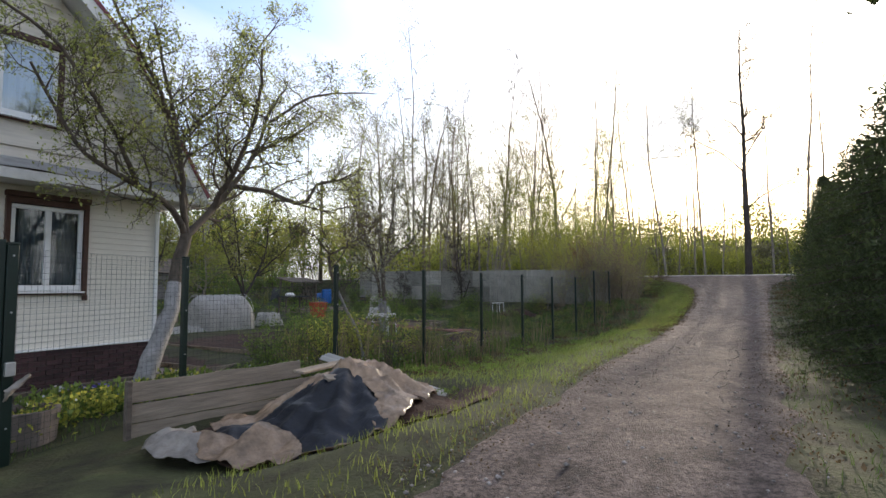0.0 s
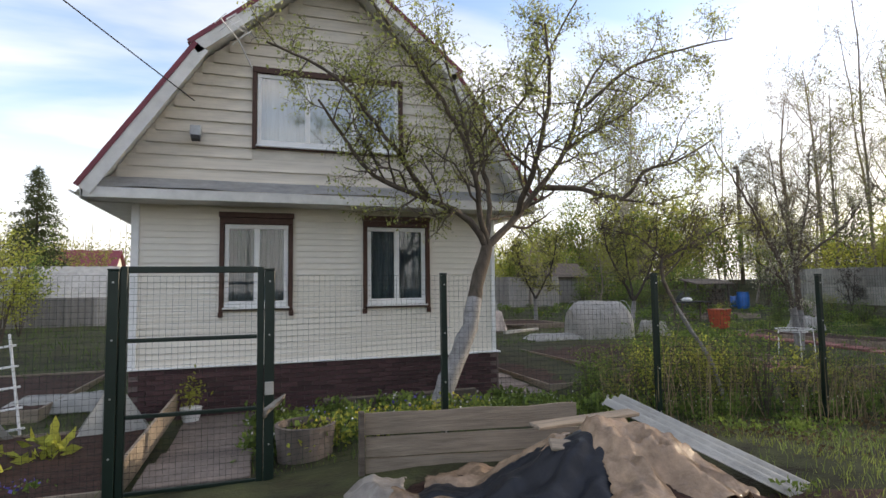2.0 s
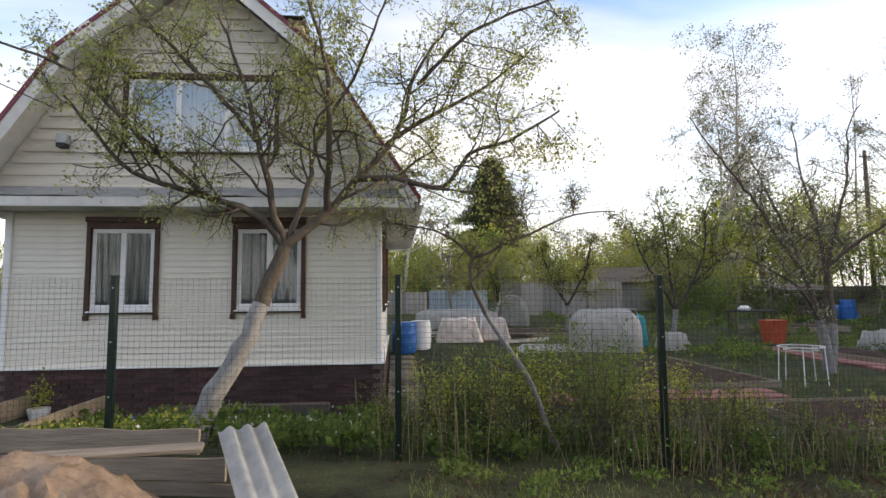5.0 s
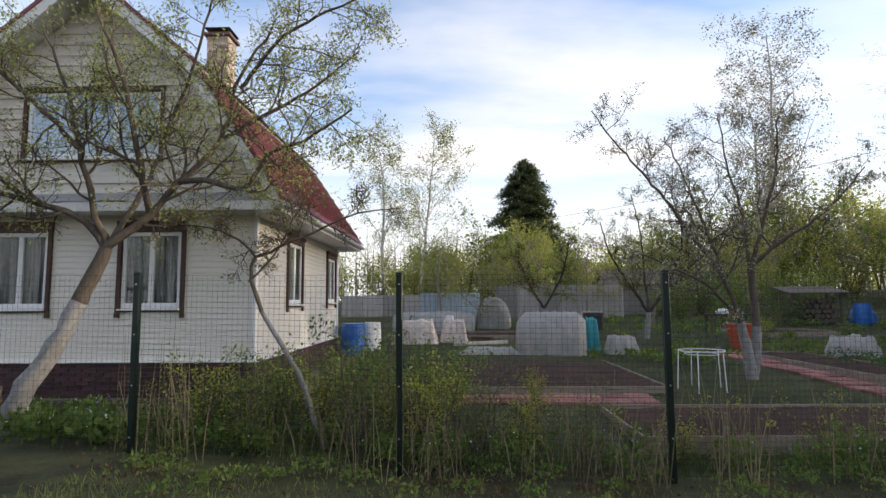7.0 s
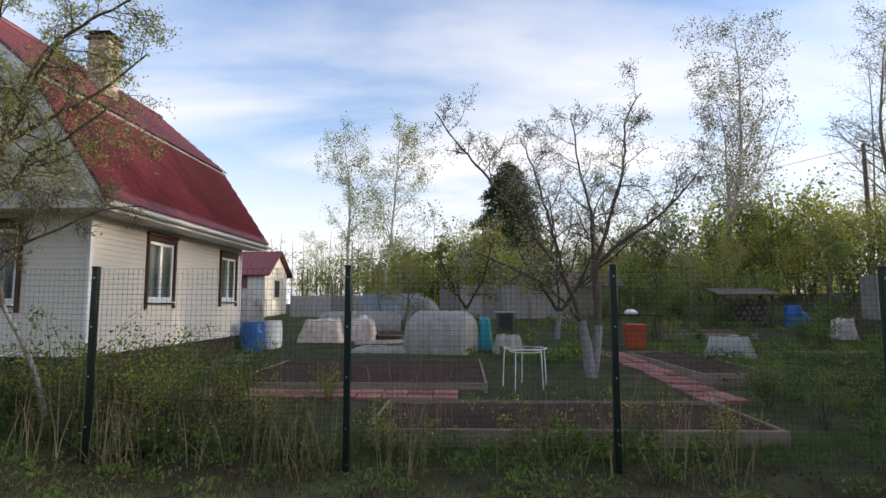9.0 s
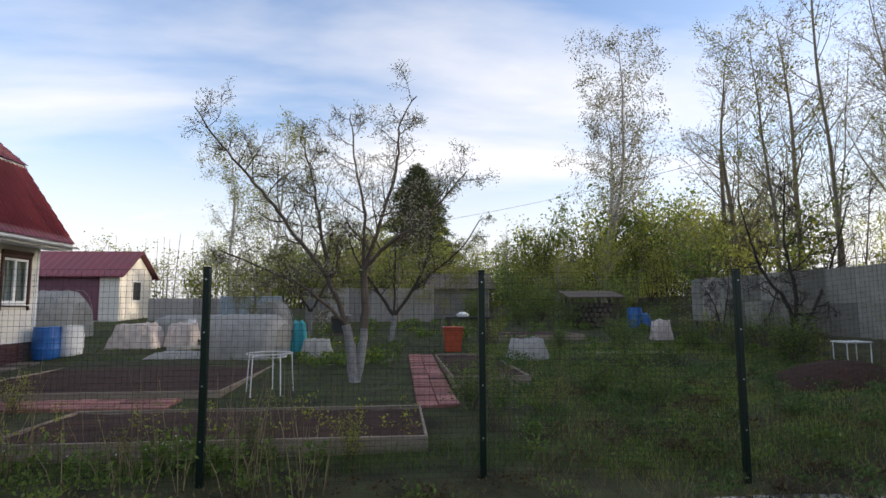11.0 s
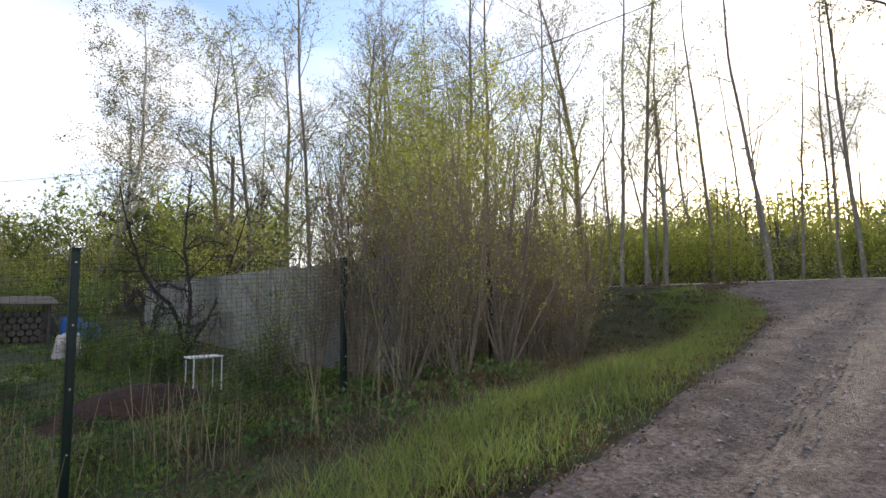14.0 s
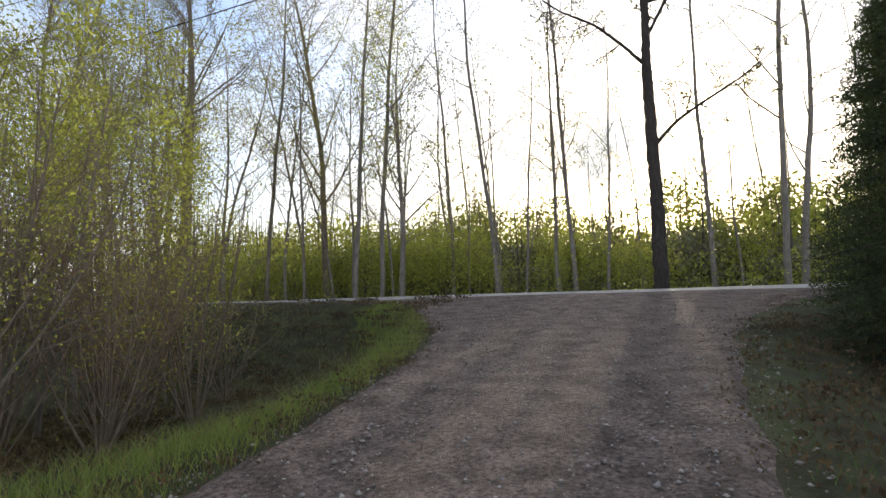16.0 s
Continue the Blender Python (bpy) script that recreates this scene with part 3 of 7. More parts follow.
# windows
def window(cx, w, z0, z1, m, sashes, curtain, trim_all=True, hood=True):
    """A white window in its brown casing; it is built in the plane y = 0, facing -y, and laid by m."""
    win = Build()
    fr = 0.07
    x0, x1 = cx - w / 2, cx + w / 2
    ix0, ix1, iz0, iz1 = x0 + 0.075, x1 - 0.075, z0 + 0.065, z1 - 0.105
    win.box((ix0, 0.0, iz0), (ix1, 0.05, iz0 + fr + 0.03), m).box((ix0, 0.0, iz1 - fr), (ix1, 0.05, iz1), m)
    win.box((ix0, 0.001, iz0 + fr + 0.03), (ix0 + fr, 0.05, iz1 - fr), m).box((ix1 - fr, 0.001, iz0 + fr + 0.03), (ix1, 0.05, iz1 - fr), m)
    for s in sashes:
        xm = ix0 + (ix1 - ix0) * s
        win.box((xm - 0.045, -0.004, iz0 + fr + 0.03), (xm + 0.045, 0.048, iz1 - fr), m)
    frame_ob = hpart(win, "window", M["white"], label="white plastic window with drawn curtains")
    cas = Build()
    cas.box((x0, -0.05, z1 - 0.1), (x1, 0.02, z1), m).box((x0, -0.046, z0), (x0 + 0.07, 0.02, z1 - 0.1), m).box((x1 - 0.07, -0.046, z0), (x1, 0.02, z1 - 0.1), m)
    cas.box((x0 + 0.07, -0.046, z0 + 0.01), (x1 - 0.07, 0.02, z0 + 0.062), m)
    if hood:
        cas.box((x0 - 0.015, -0.075, z1 + 0.003), (x1 + 0.015, 0.01, z1 + 0.09), m)
        cas.box((x0 - 0.012, -0.05, z0 - 0.09), (x0 + 0.062, -0.001, z0 - 0.003), m).box((x1 - 0.062, -0.05, z0 - 0.09), (x1 + 0.012, -0.001, z0 - 0.003), m)
    hpart(cas, "casing", M["brown"], frame_ob, "dark brown casing")
    hpart(Build().box((ix0 - 0.02, -0.09, iz0 - 0.03), (ix1 + 0.02, 0.0, iz0 - 0.002), m), "sill", M["white"], frame_ob)
    edges = [0, *sashes, 1]
    for s0, s1 in zip(edges, edges[1:]):
        a, c = ix0 + (ix1 - ix0) * s0 + 0.04, ix0 + (ix1 - ix0) * s1 - 0.04
        g = Build()
        g.add([m @ Vector(p) for p in ((a, 0.02, iz0 + fr), (c, 0.02, iz0 + fr), (c, 0.02, iz1 - fr), (a, 0.02, iz1 - fr))], [(0, 1, 2, 3)])
        hpart(g, "pane", M["glass"] if curtain == "pair" else M["glass_sky"], frame_ob).visible_shadow = False
    n = 60
    cv = []
    for i in range(n + 1):
        x = ix0 + (ix1 - ix0) * i / n
        d = 0.13 + 0.02 * math.sin(i * 1.1) + 0.012 * math.sin(i * 2.7)
        for zz in (iz0 - 0.05, iz1 + 0.02):
            cv.append(None if d is None else m @ Vector((x, d, zz)))
    cb = Build()
    for i in range(n):
        q = [cv[2 * i], cv[2 * i + 2], cv[2 * i + 3], cv[2 * i + 1]]
        if all(p is not None for p in q):
            cb.add(q, [(0, 1, 2, 3)])
    hpart(cb, "curtain", M["lace"] if curtain == "full" else M["curtain"], frame_ob)
    return frame_ob


flat = Matrix.Translation((0, HY0, 0))
sidem = Matrix.Translation((HX1, 0, 0)) @ Matrix.Rotation(radians(90), 4, "Z")
for a, c, z0, z1 in FRONT_WIN:
    window((a + c) / 2, c - a, z0, z1, flat, (0.5,), "pair")
window((UP_WIN[0] + UP_WIN[1]) / 2, UP_WIN[1] - UP_WIN[0], UP_WIN[2], UP_WIN[3], flat, (0.34, 0.67), "full", hood=False)
for a, c, z0, z1 in SIDE_WIN:
    window((a + c) / 2, c - a, z0, z1, sidem, (0.5,), "full")

# roof: four slopes of pressed tile sheet
def slope(p0, p1, name, label=""):
    """A sheet from the lower edge p0 to the upper edge p1 (x, z), with waves across and steps down it."""
    L = math.hypot(p1[0] - p0[0], p1[1] - p0[1])
    ux, uz = (p1[0] - p0[0]) / L, (p1[1] - p0[1]) / L
    nxn, nzn = (-uz, ux) if p0[0] > p1[0] else (-uz, ux)
    if nzn < 0:
        nxn, nzn = -nxn, -nzn
    ny = 246
    rows = []
    k = 0.0
    while k < L - 0.02:
        rows += [(k, 0.022), (min(L, k + 0.33), 0.0)]
        k += 0.33
    v, f = [], []
    for s, lift in rows:
        for i in range(ny + 1):
            y = RY0 + (RY1 - RY0) * i / ny
            d = lift + 0.016 * math.sin(2 * math.pi * y / 0.18)
            v.append((p0[0] + ux * s + nxn * d, y, p0[1] + uz * s + nzn * d))
    for r in range(len(rows) - 1):
        for i in range(ny):
            f.append((r * (ny + 1) + i, r * (ny + 1) + i + 1, (r + 1) * (ny + 1) + i + 1, (r + 1) * (ny + 1) + i))
    o = fast(name, v, f, M["roof"], house, label, smooth=False)
    o.location = (-MIDX, -HY0, 0)
    # boarding below the sheet
    q = [(p0[0] - nxn * 0.03, p0[1] - nzn * 0.03), (p1[0] - nxn * 0.03, p1[1] - nzn * 0.03), (p1[0] - nxn * 0.09, p1[1] - nzn * 0.09), (p0[0] - nxn * 0.09, p0[1] - nzn * 0.09)]
    vv = [(x, y, z) for y in (RY0 + 0.03, RY1 - 0.03) for x, z in q]
    hpart(Build().add(vv, [(0, 3, 2, 1), (4, 5, 6, 7), (0, 1, 5, 4), (1, 2, 6, 5), (2, 3, 7, 6), (3, 0, 4, 7)]), "roof_boarding", M["fascia"])
    # barge board and red edge strip on the gable end
    for yy, w, material, nm in ((RY0, 0.2, M["fascia"], "barge_board"), (RY0 - 0.015, 0.07, M["roof"], "edge_strip")):
        lo = 0.02 if nm == "edge_strip" else -0.03
        q = [(p0[0] + nxn * lo, p0[1] + nzn * lo), (p1[0] + nxn * lo, p1[1] + nzn * lo), (p1[0] + nxn * (lo - w), p1[1] + nzn * (lo - w)), (p0[0] + nxn * (lo - w), p0[1] + nzn * (lo - w))]
        vv = [(x, y, z) for y in (yy - 0.012, yy + 0.012) for x, z in q]
        hpart(Build().add(vv, [(0, 3, 2, 1), (4, 5, 6, 7), (0, 1, 5, 4), (1, 2, 6, 5), (2, 3, 7, 6), (3, 0, 4, 7)]), nm, material)


RR = ((MIDX + 3.69, EAVE_Z), (MIDX + 2.15, BREAK_Z), (MIDX, RIDGE_Z))
RL = ((MIDX - 3.69, EAVE_Z), (MIDX - 2.15, BREAK_Z), (MIDX, RIDGE_Z))
slope(RR[0], RR[1], "roof", "lower slope of dark red pressed tile sheet")
slope((RR[1][0] + 0.1, RR[1][1] + 0.0), (RR[2][0], RR[2][1] + 0.06), "roof")
slope(RL[0], RL[1], "roof")
slope((RL[1][0] - 0.1, RL[1][1] + 0.0), (RL[2][0], RL[2][1] + 0.06), "roof")
hpart(Build().tube([(MIDX, RY0 - 0.02, RIDGE_Z + 0.06), (MIDX, RY1, RIDGE_Z + 0.06)], 0.085, 10), "ridge_cap", M["roof"], smooth=True)
# eaves: soffit, fascia, gutter
for sx in (1, -1):
    xa, xb = (HX1 + 0.0, MIDX + 3.62) if sx > 0 else (HX0, MIDX - 3.62)
    hpart(Build().box((xa, RY0 + 0.45, 3.2), (xb, RY1 - 0.05, 3.225), c=0.002), "soffit", M["fascia"])
    hpart(Build().box((xb, RY0 + 0.02, 3.19), (xb + 0.02 * sx, RY1 - 0.03, 3.36), c=0.003), "fascia", M["fascia"])
    gut = Build()
    gp = [(xb + sx * (0.085 + 0.06 * math.cos(a)), 3.315 + 0.06 * math.sin(a)) for a in [math.pi + k * math.pi / 8 for k in range(9)]]
    gv2 = [(x, y, z) for y in (RY0 - 0.03, RY1 + 0.02) for x, z in gp]
    gut.add(gv2, [(k, k + 1, k + 10, k + 9) for k in range(8)])
    g = hpart(gut, "gutter", M["white"], smooth=True)
    sol = g.modifiers.new("thick", "SOLIDIFY")
    sol.thickness = 0.006
# pent roof over the front windows
px0, px1 = MIDX - 3.6, MIDX + 3.6
v = []
for i in range(73):
    x = px0 + (px1 - px0) * i / 72
    sag = 0.012 * math.sin(x * 2.1) + 0.006 * math.sin(x * 7)
    for y, zz in ((8.6, 3.385), (8.86, 3.50), (9.12, 3.63)):
        v.append((x, y, zz + sag * (1 if y < 9 else 0.3)))
pent = fast("pent_roof", v, [(i * 3 + j, i * 3 + 3 + j, i * 3 + 4 + j, i * 3 + 1 + j) for i in range(72) for j in range(2)], M["zinc"], house, "narrow grey sheet pent roof")
pent.location = (-MIDX, -HY0, 0)
hpart(Build().box((px0, 8.585, 3.215), (px1, 8.61, 3.37), c=0.004), "fascia", M["fascia"])
hpart(Build().box((px0 + 0.02, 8.615, 3.215), (px1 - 0.02, 9.135, 3.24), c=0.003), "soffit", M["fascia"])
# chimney
CHX, CHY = 4.05, 12.25
ch = hpart(Build().box((CHX - 0.235, CHY - 0.235, 6.2), (CHX + 0.235, CHY + 0.235, 7.98), c=0.002), "chimney", M["mortar"], label="pale brick chimney with a dark cap")
cb = Build().box((0, 0, 0), (0.238, 0.02, 0.066), c=0.004).ob("brick", M["chimney"], ch)
cb.location = (CHX - 0.245, CHY - 0.255, 6.5)
for r in range(20):
    zc = 6.5 + 0.074 * r
    for k in range(2):
        off = 0.248 * k
        grow = 0.02 if r > 14 and r < 18 else 0
        if r or k:
            shared("brick", cb.data, ch, (CHX - 0.245 + off, CHY - 0.255 - grow, zc))
        shared("brick", cb.data, ch, (CHX + 0.255 + grow, CHY - 0.245 + off, zc), (0, 0, radians(90)))
hpart(Build().box((CHX - 0.32, CHY - 0.32, 7.99), (CHX + 0.32, CHY + 0.32, 8.06), c=0.006), "cap", M["mortar"], ch)
hpart(Build().box((CHX - 0.3, CHY - 0.3, 8.16), (CHX + 0.3, CHY + 0.3, 8.185), c=0.004).box((CHX - 0.25, CHY - 0.25, 8.061), (CHX - 0.23, CHY - 0.23, 8.16), c=0.002).box((CHX + 0.23, CHY + 0.23, 8.061), (CHX + 0.25, CHY + 0.25, 8.16), c=0.002).box((CHX + 0.23, CHY - 0.25, 8.061), (CHX + 0.25, CHY - 0.23, 8.16), c=0.002), "rain_cap", M["dark"], ch)

# ---- the fence ----
FY = 5.0
POSTS = (-4.2, -1.9, 3.78, 6.43, 9.08, 11.72, 14.39, 17.03, 19.69, 22.36, 25.0, 27.65)
TOPS = (2.0, 2.0, 1.98, 1.97, 1.95, 1.95, 1.95, 1.92, 1.94, 2.23, 2.28, 2.65)


def fence_post(x, y, top, w=0.062):
    z0 = ground(x, y) - 0.1
    p = empty("fence_post", (x, y, z0), "dark green square steel fence post with clips", "fence post", "posts of the mesh fence")
    Build().box((-w / 2, -w / 2, 0), (w / 2, w / 2, top - z0 - 0.02), c=0.006).ob("shaft", M["green"], p)
    Build().box((-w / 2 - 0.003, -w / 2 - 0.003, top - z0 - 0.019), (w / 2 + 0.003, w / 2 + 0.003, top - z0), c=0.004).ob("cap", M["green"], p)
    for k in range(4):
        zz = (top - z0) - 0.12 - k * 0.5
        Build().tube([(0, -w / 2 - 0.008, zz), (0, -w / 2 + 0.002, zz)], 0.009, 6).ob("bolt", M["metal"], p)
    return p


def mesh_panel(x0, x1, y, top0, top1, name="fence_mesh", gap=0.02, z0=None, z1=None, parent=None):
    """Welded mesh of thin rods between two posts."""
    v, f = [], []
    r = 0.0013
    cell = 0.052
    n = int((x1 - x0) / cell)
    g0, g1 = (ground(x0, y), ground(x1, y)) if z0 is None else (z0, z1)

    def rod(p, q, d):
        k = len(v)
        for e in (p, q):
            for a in range(3):
                t = a * 2 * math.pi / 3
                if d == 2:
                    v.append((e[0] + r * math.cos(t), e[1] + r * math.sin(t), e[2]))
                else:
                    v.append((e[0], e[1] + r * math.cos(t), e[2] + r * math.sin(t)))
        for a in range(3):
            f.append((k + a, k + (a + 1) % 3, k + 3 + (a + 1) % 3, k + 3 + a))
    for i in range(1, n + 1):
        t = i / (n + 1)
        x = x0 + (x1 - x0) * t
        rod((x, y - 0.035, g0 + (g1 - g0) * t + gap), (x, y - 0.035, top0 + (top1 - top0) * t - 0.03), 2)
    rows = int((top0 - g0) / cell)
    for k in range(rows):
        s = k / (rows - 1)
        za, zb = g0 + gap + (top0 - 0.03 - g0 - gap) * s, g1 + gap + (top1 - 0.03 - g1 - gap) * s
        rod((x0, y - 0.038, za), (x1, y - 0.038, zb), 0)
    e = parent or empty(name, (0, 0, 0), "dark green welded wire mesh between steel posts", "fence", "panels of the mesh fence")
    for label, (a, c) in (("upright_wire", (0, 3 * n)), ("cross_wire", (3 * n, len(f)))):
        lo, hi = 2 * a, 2 * c
        o = fast(label, v[lo:hi], [tuple(q - lo for q in face) for face in f[a:c]], M["wire"], e)
        o["kind"] = "stuff"
    return e


for x, t in zip(POSTS, TOPS):
    fence_post(x, FY, t)
GX0, GX1 = 0.80, 2.0
spans = [(POSTS[0], POSTS[1], TOPS[0], TOPS[1]), (POSTS[1], GX0 - 0.05, 2.0, 2.0), (GX1 + 0.05, POSTS[2], 2.0, 1.98)] + [(POSTS[k], POSTS[k + 1], TOPS[k], TOPS[k + 1]) for k in range(2, 11)]
for a, c, t0, t1 in spans:
    mesh_panel(a, c, FY, t0, t1)
for x in (GX0 - 0.05, GX1 + 0.05):
    fence_post(x, FY, 2.03, 0.09)
gz = 0.05
gate = empty("garden_gate", (0, 0, 0), "closed dark green garden gate with wire mesh", "gate")
b = Build()
b.box((GX0, FY - 0.03, gz), (GX0 + 0.06, FY + 0.03, 2.05)).box((GX1 - 0.06, FY - 0.03, gz), (GX1, FY + 0.03, 2.05))
for zz in (0.07, 0.72, 1.38, 1.99):
    b.box((GX0 + 0.061, FY - 0.018, zz), (GX1 - 0.061, FY + 0.018, zz + (0.06 if zz > 1.9 else 0.035)))
b.ob("gate_frame", M["green"], gate)
mesh_panel(GX0 + 0.06, GX1 - 0.06, FY, 1.99, 1.99, "mesh", 0.05, 0.07, 0.07, gate)
Build().box((GX1 + 0.01, FY - 0.09, 0.86), (GX1 + 0.09, FY - 0.05, 0.98)).ob("latch", M["metal"], gate)

# ---- trees ----


def branch(b, tips, rng, p, d, length, r, level, depth, o):
    """One limb of a tree, with its side limbs; tips gathers where leaves may stand."""
    n = max(2, int(length / o["seg"])) if level < depth else 2
    pts, rad = [p.copy()], [r]
    q, e = p.copy(), d.copy()
    end = o["taper"] if level < depth else 0.4
    for i in range(n):
        wob = o["wobble"] * (1.0 if level else 0.5)
        e = (e + Vector((rng.gauss(0, wob), rng.gauss(0, wob), rng.gauss(0, wob) + o["up"][min(level, len(o["up"]) - 1)]))).normalized()
        q = q + e * (length / n)
        pts.append(q.copy())
        rad.append(r * (1 - (1 - end) * (i + 1) / n))
    b.tube(pts, rad, (7, 5, 4, 3, 3)[min(level, 4)], cap=False)
    if level >= depth - 1:
        for i in range(1, len(pts)):
            tips.append(pts[i])
            tips.append((pts[i] + pts[i - 1]) * 0.5)
    if level >= depth:
        return
    kids = o["kids"][min(level, len(o["kids"]) - 1)]
    for k in range(kids):
        t = o["from"][min(level, len(o["from"]) - 1)] + (1 - o["from"][min(level, len(o["from"]) - 1)]) * (k + rng.random()) / kids
        t = min(0.999, t)
        i = min(n - 1, int(t * n))
        at = pts[i].lerp(pts[i + 1], t * n - i)
        along = (pts[i + 1] - pts[i]).normalized()
        ax = along.orthogonal().normalized()
        ax.rotate(Matrix.Rotation(rng.uniform(0, 2 * math.pi), 3, along))
        ang = radians(rng.uniform(*o["angle"]))
        dd = (along * math.cos(ang) + ax * math.sin(ang)).normalized()
        ratio = o["ratio"][min(level, len(o["ratio"]) - 1)] * rng.uniform(0.65, 1.25) * (1 - o.get("cone", 0.35) * t)
        branch(b, tips, rng, at, dd, max(0.12, length * ratio), max(o["thin"], rad[i] * o["slim"]), level + 1, depth, o)


APPLE = dict(seg=0.16, wobble=0.24, up=(0.0, 0.05, 0.05, 0.03), kids=(7, 8, 6, 4), **{"from": (0.3, 0.12, 0.1, 0.1)}, angle=(32, 80), ratio=(0.62, 0.55, 0.5, 0.45), slim=0.55, thin=0.0035, taper=0.35, cone=0.3)
BIRCH = dict(seg=0.55, wobble=0.09, up=(0.04, 0.07, 0.0, -0.08), kids=(20, 8, 5, 3), **{"from": (0.25, 0.15, 0.1, 0.1)}, angle=(32, 62), ratio=(0.42, 0.5, 0.5, 0.4), slim=0.45, thin=0.006, taper=0.12, cone=0.55)
BARE = dict(seg=0.9, wobble=0.035, up=(0.05, 0.08, 0.04, 0.0), kids=(13, 5, 4, 3), **{"from": (0.45, 0.2, 0.1, 0.1)}, angle=(30, 70), ratio=(0.2, 0.45, 0.45, 0.4), slim=0.38, thin=0.007, taper=0.15, cone=0.4)
SHRUB = dict(seg=0.25, wobble=0.09, up=(0.05, 0.06, 0.03, 0.0), kids=(6, 4, 3), **{"from": (0.2, 0.15, 0.1)}, angle=(20, 50), ratio=(0.5, 0.5, 0.45), slim=0.55, thin=0.0025, taper=0.3, cone=0.4)


def tree(name, at, height, r, o, depth, seed, bark, leafmat, leaf, count, label, category="tree", group="", lean=(0, 0, 1), spread=0.08, stems=None, lime=0.0):
    """A tree: tapered trunk with limbs, and a crown of separate leaves on its twigs."""
    rng = random.Random(seed)
    t = empty(name, at, label, category, group)
    b, tips = Build(), []
    for d, h, rr in stems or [(lean, height, r)]:
        branch(b, tips, rng, Vector((0, 0, -0.08)), Vector(d).normalized(), h, rr, 0, depth, o)
    b.ob("trunk", bark, t, smooth=True)
    if count:
        g = np.random.default_rng(seed)
        tp = np.array([tuple(p) for p in tips])
        pick = tp[g.integers(0, len(tp), count)] + g.normal(size=(count, 3)) * spread
        flakes("crown", pick, leaf, leafmat, t, rng=g)
    return t

# the old apple tree by the front fence
def limb_tree(name, at, limbs, o, depth, seed, leafmat, leaf, count, label, category="tree", spread=0.05, lime_to=0.0, bark="bark"):
    """A tree whose main limbs follow given lines; side limbs and twigs grow from them."""
    rng = random.Random(seed)
    t = empty(name, at, label, category)
    b, tips = Build(), []
    lw = Build()
    for pts, r0, r1, kids, reach in limbs:
        pts = [Vector(p) - Vector(at) for p in pts]
        fine = []
        for i in range(len(pts) - 1):
            p0, p1, p2, p3 = pts[max(0, i - 1)], pts[i], pts[i + 1], pts[min(len(pts) - 1, i + 2)]
            m = max(2, int((p2 - p1).length / 0.16))
            for k in range(m):
                s = k / m
                fine.append(0.5 * ((2 * p1) + (p2 - p0) * s + (2 * p0 - 5 * p1 + 4 * p2 - p3) * s * s + (3 * p1 - p0 - 3 * p2 + p3) * s ** 3) + Vector((rng.gauss(0, 0.012), rng.gauss(0, 0.012), 0)))
        fine.append(pts[-1])
        n = len(fine)
        rad = [(r0 + (r1 - r0) * i / (n - 1)) * (1 + 0.06 * math.sin(i * 2.3 + seed)) for i in range(n)]
        white = [i for i in range(n) if fine[i].z < lime_to]
        if white and kids == 0:
            w = white[-1] + 1
            lw.tube(fine[:w + 1], rad[:w + 1], 9, cap=False)
            fine2, rad2 = fine[w:], rad[w:]
            if len(fine2) > 1:
                b.tube(fine2, rad2, 9, cap=False)
        else:
            b.tube(fine, rad, 8, cap=False)
        for k in range(kids):
            s = 0.18 + 0.82 * (k + rng.random()) / kids
            i = min(n - 2, int(s * (n - 1)))
            along = (fine[i + 1] - fine[i]).normalized()
            ax = along.orthogonal().normalized()
            ax.rotate(Matrix.Rotation(rng.uniform(0, 2 * math.pi), 3, along))
            ang = radians(rng.uniform(35, 80))
            branch(b, tips, rng, fine[i], (along * math.cos(ang) + ax * math.sin(ang)).normalized(), reach * rng.uniform(0.6, 1.2) * (1.1 - 0.5 * s), max(0.006, rad[i] * 0.5), 1, depth, o)
    b.ob("trunk", M[bark], t, smooth=True)
    if lw.v:
        lw.ob("limewash", M["limewash"], t, "lower trunk painted with lime", smooth=True)
    g = np.random.default_rng(seed)
    tp = np.array([tuple(p) for p in tips])
    pick = tp[g.integers(0, len(tp), count)] + g.normal(size=(count, 3)) * spread
    flakes("crown", pick, leaf, leafmat, t, rng=g)
    return t


